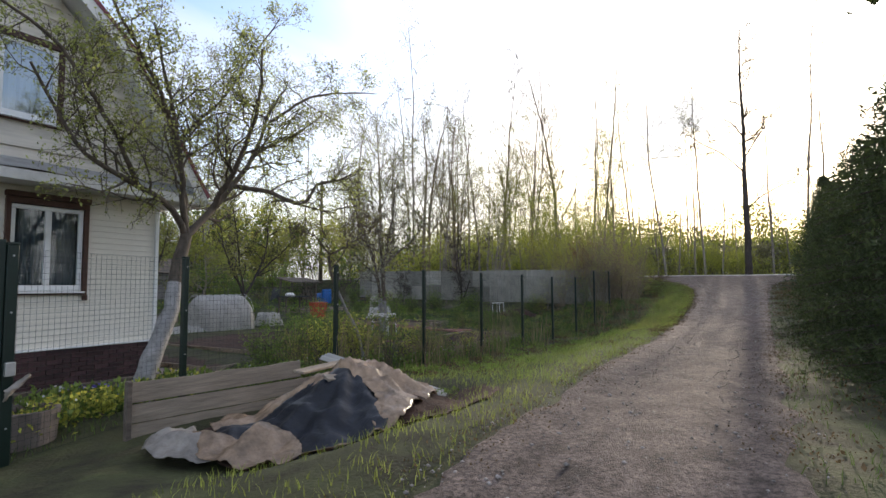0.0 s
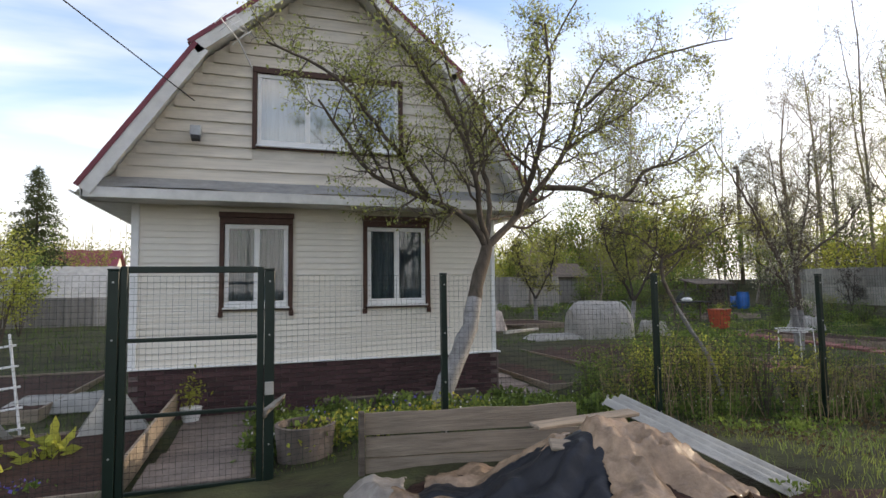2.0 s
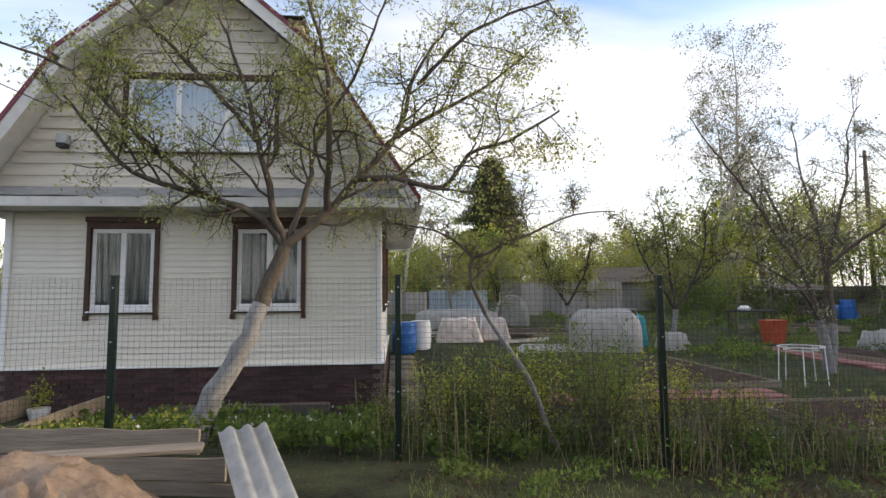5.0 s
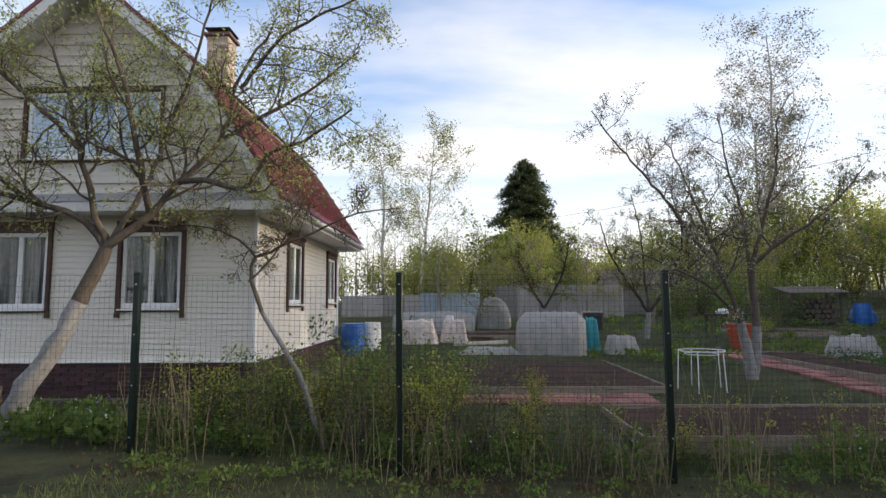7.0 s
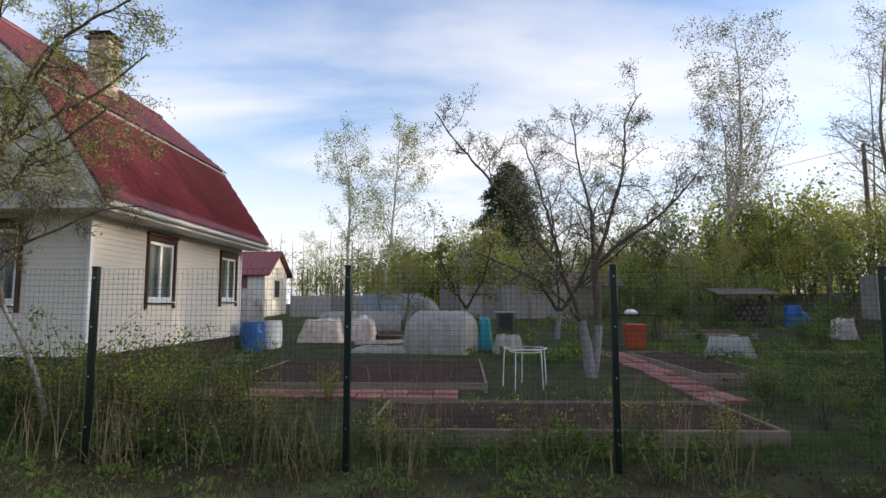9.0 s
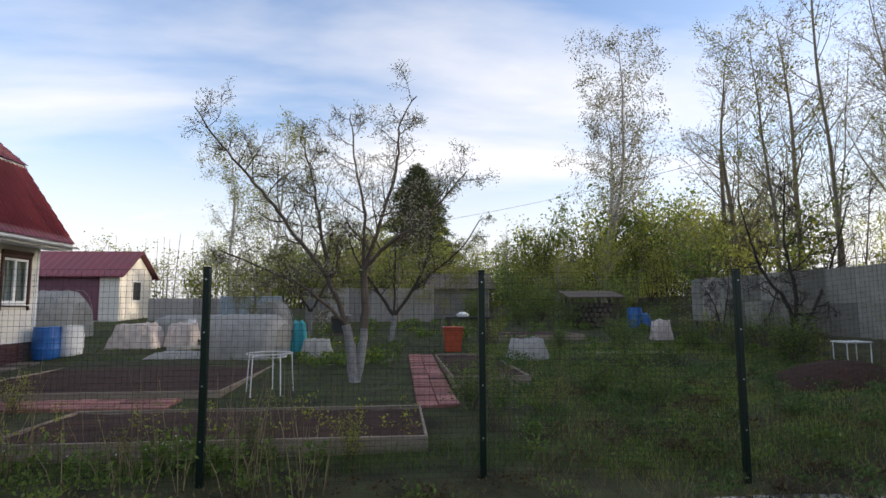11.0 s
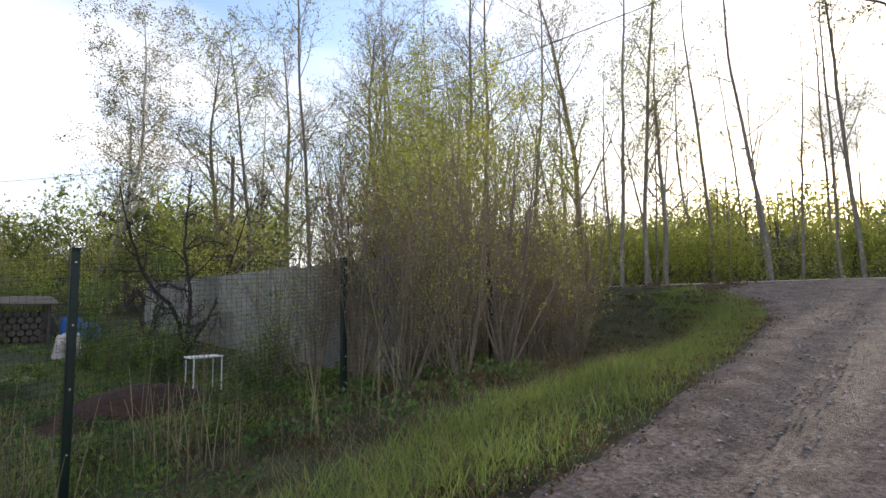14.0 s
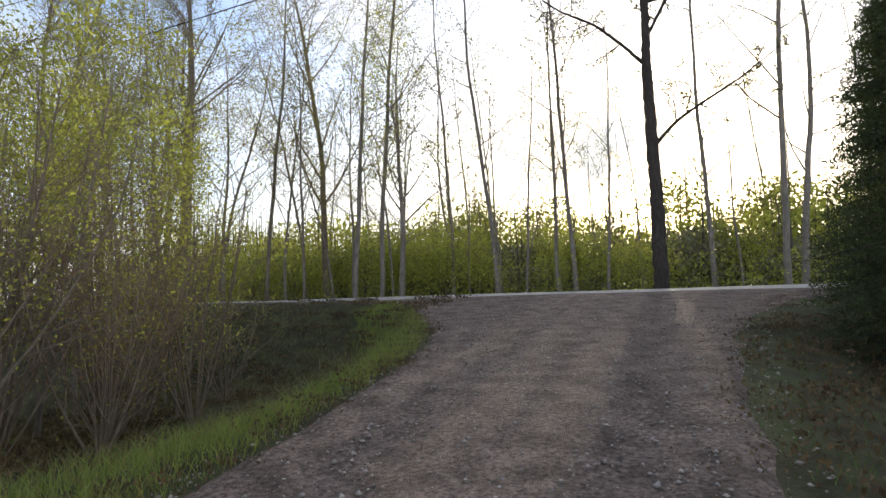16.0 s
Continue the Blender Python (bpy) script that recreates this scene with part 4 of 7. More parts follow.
A1 = (4.06, 6.3, 0.05)
limb_tree("apple_tree", A1, [
    ([(4.06, 6.3, 0.0), (4.22, 6.36, 0.5), (4.62, 6.5, 1.3), (4.85, 6.65, 2.0), (5.0, 6.7, 2.4)], 0.145, 0.085, 0, 0),
    ([(5.0, 6.7, 2.4), (4.75, 6.65, 2.75), (4.1, 6.5, 3.0), (3.3, 6.3, 3.25), (2.9, 6.2, 3.7), (2.6, 6.1, 4.1)], 0.052, 0.014, 14, 1.15),
    ([(5.0, 6.7, 2.4), (4.85, 6.6, 3.0), (4.7, 6.5, 3.7), (4.5, 6.5, 4.5), (4.2, 6.4, 5.3)], 0.05, 0.012, 14, 1.25),
    ([(5.0, 6.7, 2.4), (5.5, 6.8, 2.85), (5.9, 6.8, 3.3), (6.4, 6.9, 3.9), (6.7, 6.8, 4.8), (7.1, 6.8, 5.4)], 0.062, 0.013, 15, 1.35),
    ([(5.9, 6.8, 3.3), (6.4, 6.5, 3.25), (7.0, 6.3, 3.1), (7.3, 6.2, 3.5), (7.8, 6.1, 3.65), (8.4, 6.0, 4.0)], 0.045, 0.012, 15, 1.3),
    ([(5.0, 6.7, 2.4), (5.2, 7.1, 3.2), (5.3, 7.6, 4.2), (5.5, 7.9, 5.2)], 0.045, 0.012, 11, 1.25),
    ([(5.5, 6.8, 2.85), (5.6, 6.3, 3.6), (5.6, 5.9, 4.4), (5.4, 5.6, 5.2)], 0.05, 0.014, 11, 1.1),
    ([(4.1, 6.5, 3.0), (3.5, 6.1, 3.6), (2.8, 5.9, 4.3), (2.0, 5.8, 4.6)], 0.035, 0.012, 11, 0.9),
    ([(4.7, 6.5, 3.7), (4.1, 6.2, 4.4), (3.5, 6.0, 5.0), (2.9, 5.9, 5.7)], 0.035, 0.012, 11, 0.9),
    ([(6.7, 6.8, 4.6), (7.4, 6.5, 5.2), (8.2, 6.3, 5.5), (9.0, 6.1, 5.7)], 0.03, 0.009, 11, 1.0),
    ([(5.3, 7.4, 4.0), (5.9, 7.0, 4.9), (6.3, 6.7, 5.8), (6.6, 6.5, 6.4)], 0.03, 0.009, 11, 1.0),
    ([(6.4, 6.9, 3.9), (7.0, 7.0, 4.3), (7.7, 7.0, 4.7), (8.3, 7.0, 5.2)], 0.035, 0.012, 11, 1.0),
], dict(APPLE, wobble=0.28, slim=0.5, thin=0.003), 3, 11, M["apple_leaf"], 0.046, 21000, "old leaning apple tree with a limed trunk and young leaves", lime_to=1.5)
A2 = (15.37, 10.50, 0.10)
limb_tree("apple_tree", A2, [
    ([(15.37, 10.50, 0.05), (15.34, 10.50, 0.58), (15.21, 10.50, 1.21)], 0.115, 0.085, 0, 0),
    ([(15.42, 10.50, 0.05), (15.53, 10.55, 0.79), (15.58, 10.61, 1.64), (15.53, 10.61, 2.27)], 0.09, 0.07, 0, 0),
    ([(15.21, 10.50, 1.21), (14.89, 10.39, 2.06), (14.26, 10.29, 2.91), (13.62, 10.18, 3.76), (12.88, 10.08, 4.60), (12.35, 10.08, 5.35)], 0.05, 0.011, 18, 1.05),
    ([(14.89, 10.39, 2.06), (14.68, 10.61, 3.12), (14.47, 10.92, 4.08), (14.15, 11.14, 5.13)], 0.04, 0.011, 13, 1.0),
    ([(15.53, 10.61, 2.27), (15.85, 10.61, 3.23), (16.16, 10.61, 4.29), (16.27, 10.61, 5.35), (16.59, 10.61, 5.88)], 0.046, 0.011, 13, 1.05),
    ([(15.53, 10.61, 2.27), (16.06, 10.39, 2.80), (16.80, 10.18, 3.33), (17.54, 10.08, 4.18)], 0.046, 0.011, 13, 1.05),
    ([(15.53, 10.61, 2.27), (15.53, 10.82, 3.44), (15.32, 10.92, 4.50), (15.21, 10.92, 5.56)], 0.04, 0.011, 13, 1.0),
    ([(15.21, 10.50, 1.21), (14.57, 10.18, 1.85), (13.73, 9.97, 2.27), (12.98, 9.86, 2.59)], 0.042, 0.011, 10, 0.9),
], dict(APPLE, thin=0.0042, slim=0.5), 3, 23, M["blossom"], 0.045, 9000, "twin-stemmed apple tree in bud with limed trunks", lime_to=1.0, bark="bark")
A3 = (16.00, 18.20, 0.40)
limb_tree("apple_tree", A3, [
    ([(16.00, 18.20, 0.29), (16.06, 18.20, 0.80), (16.11, 18.20, 1.26)], 0.10, 0.08, 0, 0),
    ([(16.11, 18.20, 1.26), (15.54, 18.09, 2.07), (14.85, 17.97, 3.10), (14.50, 17.85, 4.25)], 0.06, 0.014, 11, 1.0),
    ([(16.11, 18.20, 1.26), (16.69, 18.20, 2.07), (17.27, 18.20, 3.33), (17.38, 18.20, 4.71), (17.96, 18.20, 5.75)], 0.06, 0.014, 13, 1.1),
    ([(16.69, 18.20, 2.07), (17.49, 18.09, 2.76), (18.41, 17.97, 3.56), (18.99, 17.97, 4.48)], 0.045, 0.014, 10, 1.0),
    ([(16.11, 18.20, 1.26), (16.11, 18.55, 2.64), (16.11, 18.77, 4.02), (15.88, 18.89, 5.40)], 0.045, 0.014, 11, 1.0),
], dict(APPLE, thin=0.007), 3, 31, M["leaf"], 0.06, 4200, "spreading apple tree with a limed trunk", lime_to=0.9, bark="dark_bark")
limb_tree("apple_tree", (13.00, 20.60, 0.48), [
    ([(13.00, 20.60, 0.37), (13.00, 20.60, 1.36)], 0.09, 0.07, 0, 0),
    ([(13.00, 20.60, 1.36), (12.34, 20.38, 2.46), (11.90, 20.27, 3.67)], 0.05, 0.015, 10, 1.2),
    ([(13.00, 20.60, 1.36), (13.66, 20.49, 2.57), (13.99, 20.38, 4.00)], 0.05, 0.015, 10, 1.2),
], dict(APPLE, thin=0.009), 3, 37, M["leaf"], 0.075, 3200, "small apple tree with a limed trunk", lime_to=1.1, bark="dark_bark")
# a thin sapling that leans by the fence
limb_tree("plum_sapling", (8.2, 5.7, 0.02), [
    ([(8.2, 5.7, -0.05), (7.95, 5.75, 0.7), (7.55, 5.8, 1.35), (7.25, 5.85, 1.9), (7.3, 5.9, 2.2)], 0.035, 0.022, 0, 0),
    ([(7.3, 5.9, 2.2), (6.9, 5.9, 2.5), (6.3, 5.9, 2.6)], 0.016, 0.006, 6, 0.5),
    ([(7.3, 5.9, 2.2), (7.8, 5.9, 2.4), (8.5, 5.9, 2.7), (9.0, 5.9, 2.75)], 0.02, 0.006, 8, 0.55),
    ([(7.25, 5.85, 1.9), (7.6, 5.8, 2.3), (7.9, 5.8, 2.9)], 0.014, 0.005, 6, 0.5),
], dict(APPLE, thin=0.004), 3, 41, M["leaf"], 0.035, 900, "thin leaning sapling with a pale stem", "sapling", lime_to=1.5)
# dark bare fruit trees by the sheet fence
limb_tree("plum_tree", (26.60, 13.20, 0.25), [
    ([(26.60, 13.20, 0.08), (26.49, 13.20, 0.65)], 0.10, 0.085, 0, 0),
    ([(26.49, 13.20, 0.65), (26.14, 13.08, 1.69), (25.57, 12.97, 2.26), (25.11, 12.85, 3.30), (24.88, 12.85, 4.33)], 0.06, 0.012, 13, 1.0),
    ([(26.49, 13.20, 0.65), (26.60, 13.31, 1.92), (26.49, 13.43, 3.30), (26.60, 13.43, 5.02)], 0.06, 0.012, 14, 1.1),
    ([(26.49, 13.20, 0.65), (27.06, 13.08, 1.69), (27.41, 12.85, 2.95), (27.75, 12.62, 4.33)], 0.05, 0.012, 13, 1.1),
], dict(APPLE, thin=0.006), 3, 47, M["leaf_brown"], 0.04, 1600, "dark bare plum tree against the sheet fence", bark="dark_bark")
limb_tree("plum_tree", (27.00, 17.40, 0.35), [
    ([(27.00, 17.40, 0.24), (27.00, 17.40, 0.69)], 0.05, 0.04, 0, 0),
    ([(27.00, 17.40, 0.69), (26.77, 17.40, 1.61), (26.31, 17.29, 2.30)], 0.03, 0.01, 9, 0.6),
    ([(27.00, 17.40, 0.69), (27.23, 17.40, 1.61), (27.35, 17.40, 2.54)], 0.03, 0.01, 9, 0.6),
], dict(APPLE, thin=0.006), 3, 53, M["leaf_brown"], 0.04, 300, "small dark bare fruit tree", bark="dark_bark")


def scatter(templates, places, seed):
    """Copies of the templates at places (x, y, size); the first of each template is moved there itself."""
    rng = random.Random(seed)
    used = set()
    for k, (x, y, s) in enumerate(places):
        t = templates[k % len(templates)]
        m = Matrix.Translation((x, y, ground(x, y) - 0.03)) @ Matrix.Rotation(rng.uniform(0, 6.28), 4, "Z") @ Matrix.Diagonal((s * rng.uniform(0.9, 1.15), s * rng.uniform(0.9, 1.15), s, 1))
        if t in used:
            copy_thing(t, m)
        else:
            used.add(t)
            t.matrix_basis = m


def shrub(name, h, n, seed, leafmat, leaf, count, label, category="shrub", group="", fan=0.35, twig="twig", depth=2, r=0.012, spread=0.05, o=SHRUB):
    rng = random.Random(seed)
    stems = []
    for k in range(n):
        a = rng.uniform(0, 6.28)
        f = rng.uniform(0.05, fan)
        stems.append(((math.cos(a) * f, math.sin(a) * f, 1), h * rng.uniform(0.6, 1.1), r * rng.uniform(0.6, 1.2)))
    return tree(name, (0, 0, 0), h, r, o, depth, seed, M[twig], M[leafmat], leaf, count, label, category, group, stems=stems, spread=spread)


# ---- the wood beyond the main road ----
bare = [tree("bare_tree", (0, 0, 0), 14 + 2 * k, 0.075 + 0.012 * k, dict(BARE, wobble=0.065, kids=(24, 6, 3), ratio=(0.2, 0.5, 0.45), thin=0.008, **{"from": (0.22, 0.2, 0.1)}), 3, 60 + k, M["grey_bark"], M["leaf"], 0.09, 900, "tall thin leafless tree at the wood's edge", "tree", "bare trees of the wood", lean=(0.05 * (k - 1), 0.03, 1), spread=0.1) for k in range(4)]
aspen = [tree("young_birch", (0, 0, 0), 8.5 + k, 0.06, dict(BIRCH, kids=(15, 6, 2), thin=0.006, seg=0.8), 3, 70 + k, M["grey_bark"], M["leaf"], 0.062, 2600, "slender birch in fresh yellow-green leaf", "tree", "young birches", spread=0.16) for k in range(3)]
rng = random.Random(77)
pl = [(44.0, -1.85, 1.0), (42.75, 10.25, 1.1), (43.5, 9.55, 1.05), (44.0, 5.1, 0.85), (44.8, 3.1, 0.95), (44.6, 2.45, 0.95), (44.0, -3.8, 1.15), (44.3, 15.7, 1.05), (44.0, 13.5, 0.9), (44.0, 1.3, 0.6), (42.0, 19.5, 0.9), (40.5, 22.5, 0.85), (44.0, 21.5, 1.0), (45.0, 4.3, 0.55), (47.0, 8.0, 0.9), (44.5, -4.3, 0.9)]
for k in range(14):
    pl.append((rng.uniform(46, 68), rng.uniform(-12, 38), rng.uniform(0.7, 1.1)))
for k in range(12):
    pl.append((rng.uniform(32, 44), rng.uniform(20, 42), rng.uniform(0.8, 1.1)))


def open_sky(x, y):
    """False where the gap above the far plots lies."""
    return not (y > 12 and x > 20 and (x - 17.8) / (y + 0.4) < 0.6)


scatter(bare, [q for q in pl if open_sky(q[0], q[1])], 1)
pl = [(44.35, 9.07, 1.0), (44.59, 12.49, 0.9), (36.89, 15.49, 0.85), (34.91, 18.53, 0.85), (39.26, 16.99, 1.0), (32.87, 14.39, 0.8), (33.45, 11.34, 0.75), (31.29, 12.88, 0.75), (32.52, 17.51, 0.85), (36.05, 22.78, 1.0), (31.41, 20.18, 0.8), (34.34, 9.33, 0.66)]
for k in range(13):
    pl.append((rng.uniform(45.5, 64), rng.uniform(-12, 38), rng.uniform(0.6, 1.0)))
for k in range(8):
    pl.append((rng.uniform(32, 42), rng.uniform(14, 36), rng.uniform(0.75, 1.1)))
for x, y, z in ((43.5, 17.4, 1.5), (45.0, 19.2, 1.6), (44.2, 14.6, 1.3), (46.0, 12.4, 1.35), (47.5, 16.0, 1.6), (41.5, 18.6, 1.4), (40.0, 20.4, 1.45), (42.6, 22.4, 1.6), (38.4, 19.0, 1.3), (45.6, 24.0, 1.7), (39.0, 16.4, 1.1), (37.0, 15.2, 1.1), (35.4, 12.6, 1.0), (34.2, 14.6, 1.1), (48.0, 6.2, 1.2), (47.2, 0.4, 0.9), (46.4, 10.6, 1.2), (48.0, -3.0, 1.0), (33.0, 11.2, 0.9)):
    pl.append((x, y, z))
scatter(aspen, [q for q in pl if open_sky(q[0], q[1])], 2)
grey = [tree("grey_alder", (0, 0, 0), 11.5 + 1.5 * k, 0.13, dict(BIRCH, kids=(20, 9, 5), ratio=(0.36, 0.5, 0.5), thin=0.007, seg=0.7, angle=(24, 50), **{"from": (0.2, 0.15, 0.1)}), 3, 78 + k, M["tan_twig"], M["bud"], 0.06, 2600, "bare alder with a dense crown of fine grey twigs", "tree", "bare alders behind the sheet fence", spread=0.1) for k in range(2)]
scatter(grey, [(37.6, 19.6, 1.1), (39.4, 23.0, 1.2), (36.4, 25.6, 1.15), (40.6, 16.8, 1.0), (32.4, 24.6, 1.0), (46.6, 14.2, 1.2), (43.0, 25.6, 1.25), (37.8, 13.4, 0.8)], 14)
limb_tree("oak_tree", (43.50, -0.35, 2.30), [
    ([(43.50, -0.35, 2.13), (43.56, -0.35, 5.49), (43.50, -0.29, 9.52)], 0.245, 0.16, 0, 0),
    ([(43.50, -0.29, 9.52), (43.44, -0.35, 12.77), (43.50, -0.24, 16.69), (43.39, -0.35, 20.05)], 0.15, 0.03, 14, 2.2),
    ([(43.56, -0.35, 6.84), (43.61, -1.25, 7.73), (43.61, -2.81, 8.63), (43.72, -4.05, 9.52)], 0.065, 0.015, 9, 1.3),
    ([(43.50, -0.29, 9.52), (43.16, 0.99, 10.87), (43.05, 2.56, 11.99), (42.94, 3.46, 13.11)], 0.065, 0.015, 10, 1.5),
    ([(43.50, -0.29, 10.42), (43.50, -1.25, 11.99), (43.50, -2.59, 13.89)], 0.065, 0.015, 10, 1.5),
], dict(APPLE, seg=0.4, wobble=0.12, thin=0.012), 3, 83, M["leaf"], 0.09, 1500, "thick dark oak beside the main road, still bare", bark="dark_bark")
under = [shrub("thicket_bush", 3.4, 6, 90 + k, "leaf_yellow", 0.095, 2900, "yellow-green bush in the undergrowth of the wood", group="undergrowth bushes", fan=0.5, spread=0.28, r=0.02, o=dict(SHRUB, kids=(5, 2), thin=0.007, seg=0.6)) for k in range(3)]
pl = []
for k in range(60):
    x = rng.uniform(46.0, 50.0) if k < 36 else rng.uniform(50, 58)
    pl.append((x, rng.uniform(-12, 30), rng.uniform(0.6, 1.0) * (1.0 if x < 50 else 1.4)))
scatter(under, pl, 3)
far = [tree("far_tree", (0, 0, 0), 9 + k, 0.1, dict(BIRCH, kids=(14, 5), thin=0.014, seg=1.0), 2, 100 + k, M["dark_bark"], M[("leaf", "leaf_yellow", "leaf_green")[k]], 0.2, 1700, "tree in young leaf far behind the plots", "tree", "trees behind the plots", spread=0.34) for k in range(3)]
pl = []
for k in range(32):
    x = rng.uniform(-30, 46)
    pl.append((x, rng.uniform(54, 80), rng.uniform(0.55, 1.05) * (0.6 if 18 < x < 32 else 1.0)))
scatter(far, pl, 4)
mid = [shrub("hedge_bush", 2.5, 6, 110 + k, ("leaf_yellow", "leaf", "leaf_green")[k], 0.092, 1150, "yellow-green bush behind the vegetable plots", group="bushes behind the plots", fan=0.5, spread=0.13, r=0.018, o=dict(SHRUB, kids=(5, 2), thin=0.006, seg=0.5)) for k in range(3)]
pl = []
for k in range(42):
    x = rng.uniform(-16, 38)
    pl.append((x, rng.uniform(31, 48) if x > 3 else rng.uniform(34, 46), rng.uniform(0.95, 1.5) * (0.8 if 20 < x < 29 else 1.0)))
pl += [(30.17, 20.63, 1.3), (31.65, 23.21, 1.4), (29.93, 24.38, 1.2), (36.08, 30.00, 1.5), (33.13, 32.71, 1.3), (33.69, 23.05, 1.4), (30.78, 19.04, 1.2)]
for k in range(10):
    pl.append((rng.uniform(-14, -3), rng.uniform(16, 30), rng.uniform(0.6, 1.1)))
for k in range(16):
    x = rng.uniform(26, 42)
    pl.append((x, rng.uniform(40, 50), rng.uniform(2.0, 2.8)))
for k in range(8):
    pl.append((rng.uniform(8, 20), rng.uniform(44, 52), rng.uniform(1.6, 2.2)))
scatter(mid, pl, 5)
plot = [tree("fruit_tree", (0, 0, 0), 3.9 + 0.4 * k, 0.075, dict(APPLE, seg=0.35, wobble=0.16, kids=(11, 6, 4), ratio=(0.5, 0.5, 0.45), thin=0.006, **{"from": (0.28, 0.15, 0.1)}), 3, 115 + k, M["grey_bark"], M[("leaf", "leaf_yellow")[k]], 0.085, 2300, "fruit tree in pale young leaf behind the plots", "tree", "fruit trees behind the plots", spread=0.14) for k in range(2)]
scatter(plot, [(9.03, 25.44, 0.9), (12.37, 28.05, 1.0), (16.20, 27.29, 1.0), (21.24, 32.25, 1.0), (24.75, 29.15, 0.9), (15.08, 32.87, 1.1), (9.04, 30.98, 1.0), (28.26, 39.06, 1.0), (18.14, 23.61, 0.8), (31.34, 26.34, 1.1), (10.51, 21.74, 0.75), (29.88, 36.02, 1.1), (34.01, 43.05, 1.25), (35.50, 33.40, 1.2), (37.05, 36.74, 1.3), (35.32, 42.89, 1.4), (38.19, 38.83, 1.4), (39.22, 33.22, 1.3), (30.16, 44.82, 1.25), (24.97, 41.91, 1.2), (32.99, 45.44, 1.5), (37.53, 30.07, 1.15), (18.05, 38.91, 1.2), (41.24, 33.56, 1.5), (12.10, 37.78, 1.2)], 12)
# far woods all round, too distant to tell tree from tree
def far_wood(name, spans, n, seed, material, label):
    """Clumped crowns and stems along lines (x0, y0, x1, y1, depth, base, top)."""
    g = np.random.default_rng(seed)
    p, b = [], Build()
    for x0, y0, x1, y1, depth, base, top in spans:
        L = math.hypot(x1 - x0, y1 - y0)
        nxn, nyn = -(y1 - y0) / L, (x1 - x0) / L
        clumps = int(L * 1.6)
        for c in range(clumps):
            t, d = g.random(), depth * g.random()
            cx, cy = x0 + (x1 - x0) * t + nxn * d, y0 + (y1 - y0) * t + nyn * d
            hh = base + (top - base) * g.uniform(0.45, 1.1)
            m = n // clumps
            q = g.normal(size=(m, 3)) * (1.0, 1.0, 1.0)
            zz = base + (hh - base) * g.random(m) ** 0.8
            p.append(np.stack([cx + q[:, 0] * 0.9, cy + q[:, 1] * 0.9, zz], 1))
            b.tube([(cx, cy, base - 0.3), (cx + g.normal() * 0.3, cy + g.normal() * 0.3, hh + g.uniform(0, 3.5))], [0.09, 0.02], 3, cap=False)
    o = flakes(name, np.concatenate(p), 0.3, material, rng=g)
    tagged(o, label, "wood", kind="stuff")
    b.ob("stems", M["bark"], o)


far_wood("far_wood", [(68, -48, 68, 58, -9, 1.9, 11.0)], 52000, 501, M["leaf_yellow"], "yellow-green wood beyond the main road")
far_wood("far_wood", [(57, -18, 57, 36, -6, 1.9, 7.6)], 34000, 506, M["leaf_yellow"], "pale green undergrowth deep in the wood")
far_wood("far_wood", [(61, -24, 61, 42, -6, 1.9, 9.0)], 52000, 507, M["leaf"], "olive-green young trees deep in the wood")
far_wood("far_wood", [(53, -22, 53, 40, -5, 1.9, 5.2)], 40000, 508, M["bud"], "grey-green tangle of twigs and buds in the wood")
far_wood("far_wood", [(52, 70, -55, 72, -9, 1.2, 8.6)], 34000, 502, M["leaf"], "olive-green wood behind the plots")
far_wood("far_wood", [(50, 52, 2, 55, -5, 1.2, 6.6)], 36000, 505, M["leaf_yellow"], "yellow-green scrub behind the plots")
# out of view: added to darken the window reflections and cut southern sky light
far_wood("far_wood", [(-45, -17, 45, -15, -7, 0.3, 9.5)], 9000, 503, M["leaf_green"], "unseen wood across the lane, added to darken panes and house front")
far_wood("far_wood", [(-32, 60, -32, -20, -8, 0.3, 5.0)], 6000, 504, M["leaf"], "low wood beyond the neighbouring plots")
# single birches against the sky
tree("birch", (32.6, 44.0, 1.3), 21.5, 0.27, dict(BIRCH, thin=0.011), 3, 121, M["birch_bark"], M["bud"], 0.16, 7000, "tall airy birch with hanging twigs", spread=0.22)
tree("birch", (33.3, 44.3, 1.3), 17.5, 0.2, dict(BIRCH, thin=0.011), 3, 122, M["birch_bark"], M["bud"], 0.16, 4600, "tall airy birch with hanging twigs", lean=(0.1, 0, 1), spread=0.22)
tree("birch", (4.4, 40.0, 1.2), 12.6, 0.15, dict(BIRCH, thin=0.012), 3, 123, M["birch_bark"], M["leaf"], 0.13, 5200, "tall birch in yellow-green leaf", spread=0.2)
tree("birch", (6.9, 40.5, 1.2), 13.0, 0.15, dict(BIRCH, thin=0.012), 3, 124, M["birch_bark"], M["leaf"], 0.13, 5200, "tall birch in yellow-green leaf", spread=0.2)
tree("birch", (43.9, 8.9, 2.3), 10.6, 0.12, dict(BIRCH, thin=0.008), 3, 126, M["grey_bark"], M["leaf_yellow"], 0.08, 5200, "leafy birch in fresh green at the main road", spread=0.18)
tree("birch", (32.5, 22.0, 0.7), 12.0, 0.12, dict(BIRCH, thin=0.011), 3, 125, M["pale_bark"], M["leaf"], 0.10, 4000, "birch in young leaf behind the sheet fence", spread=0.16)


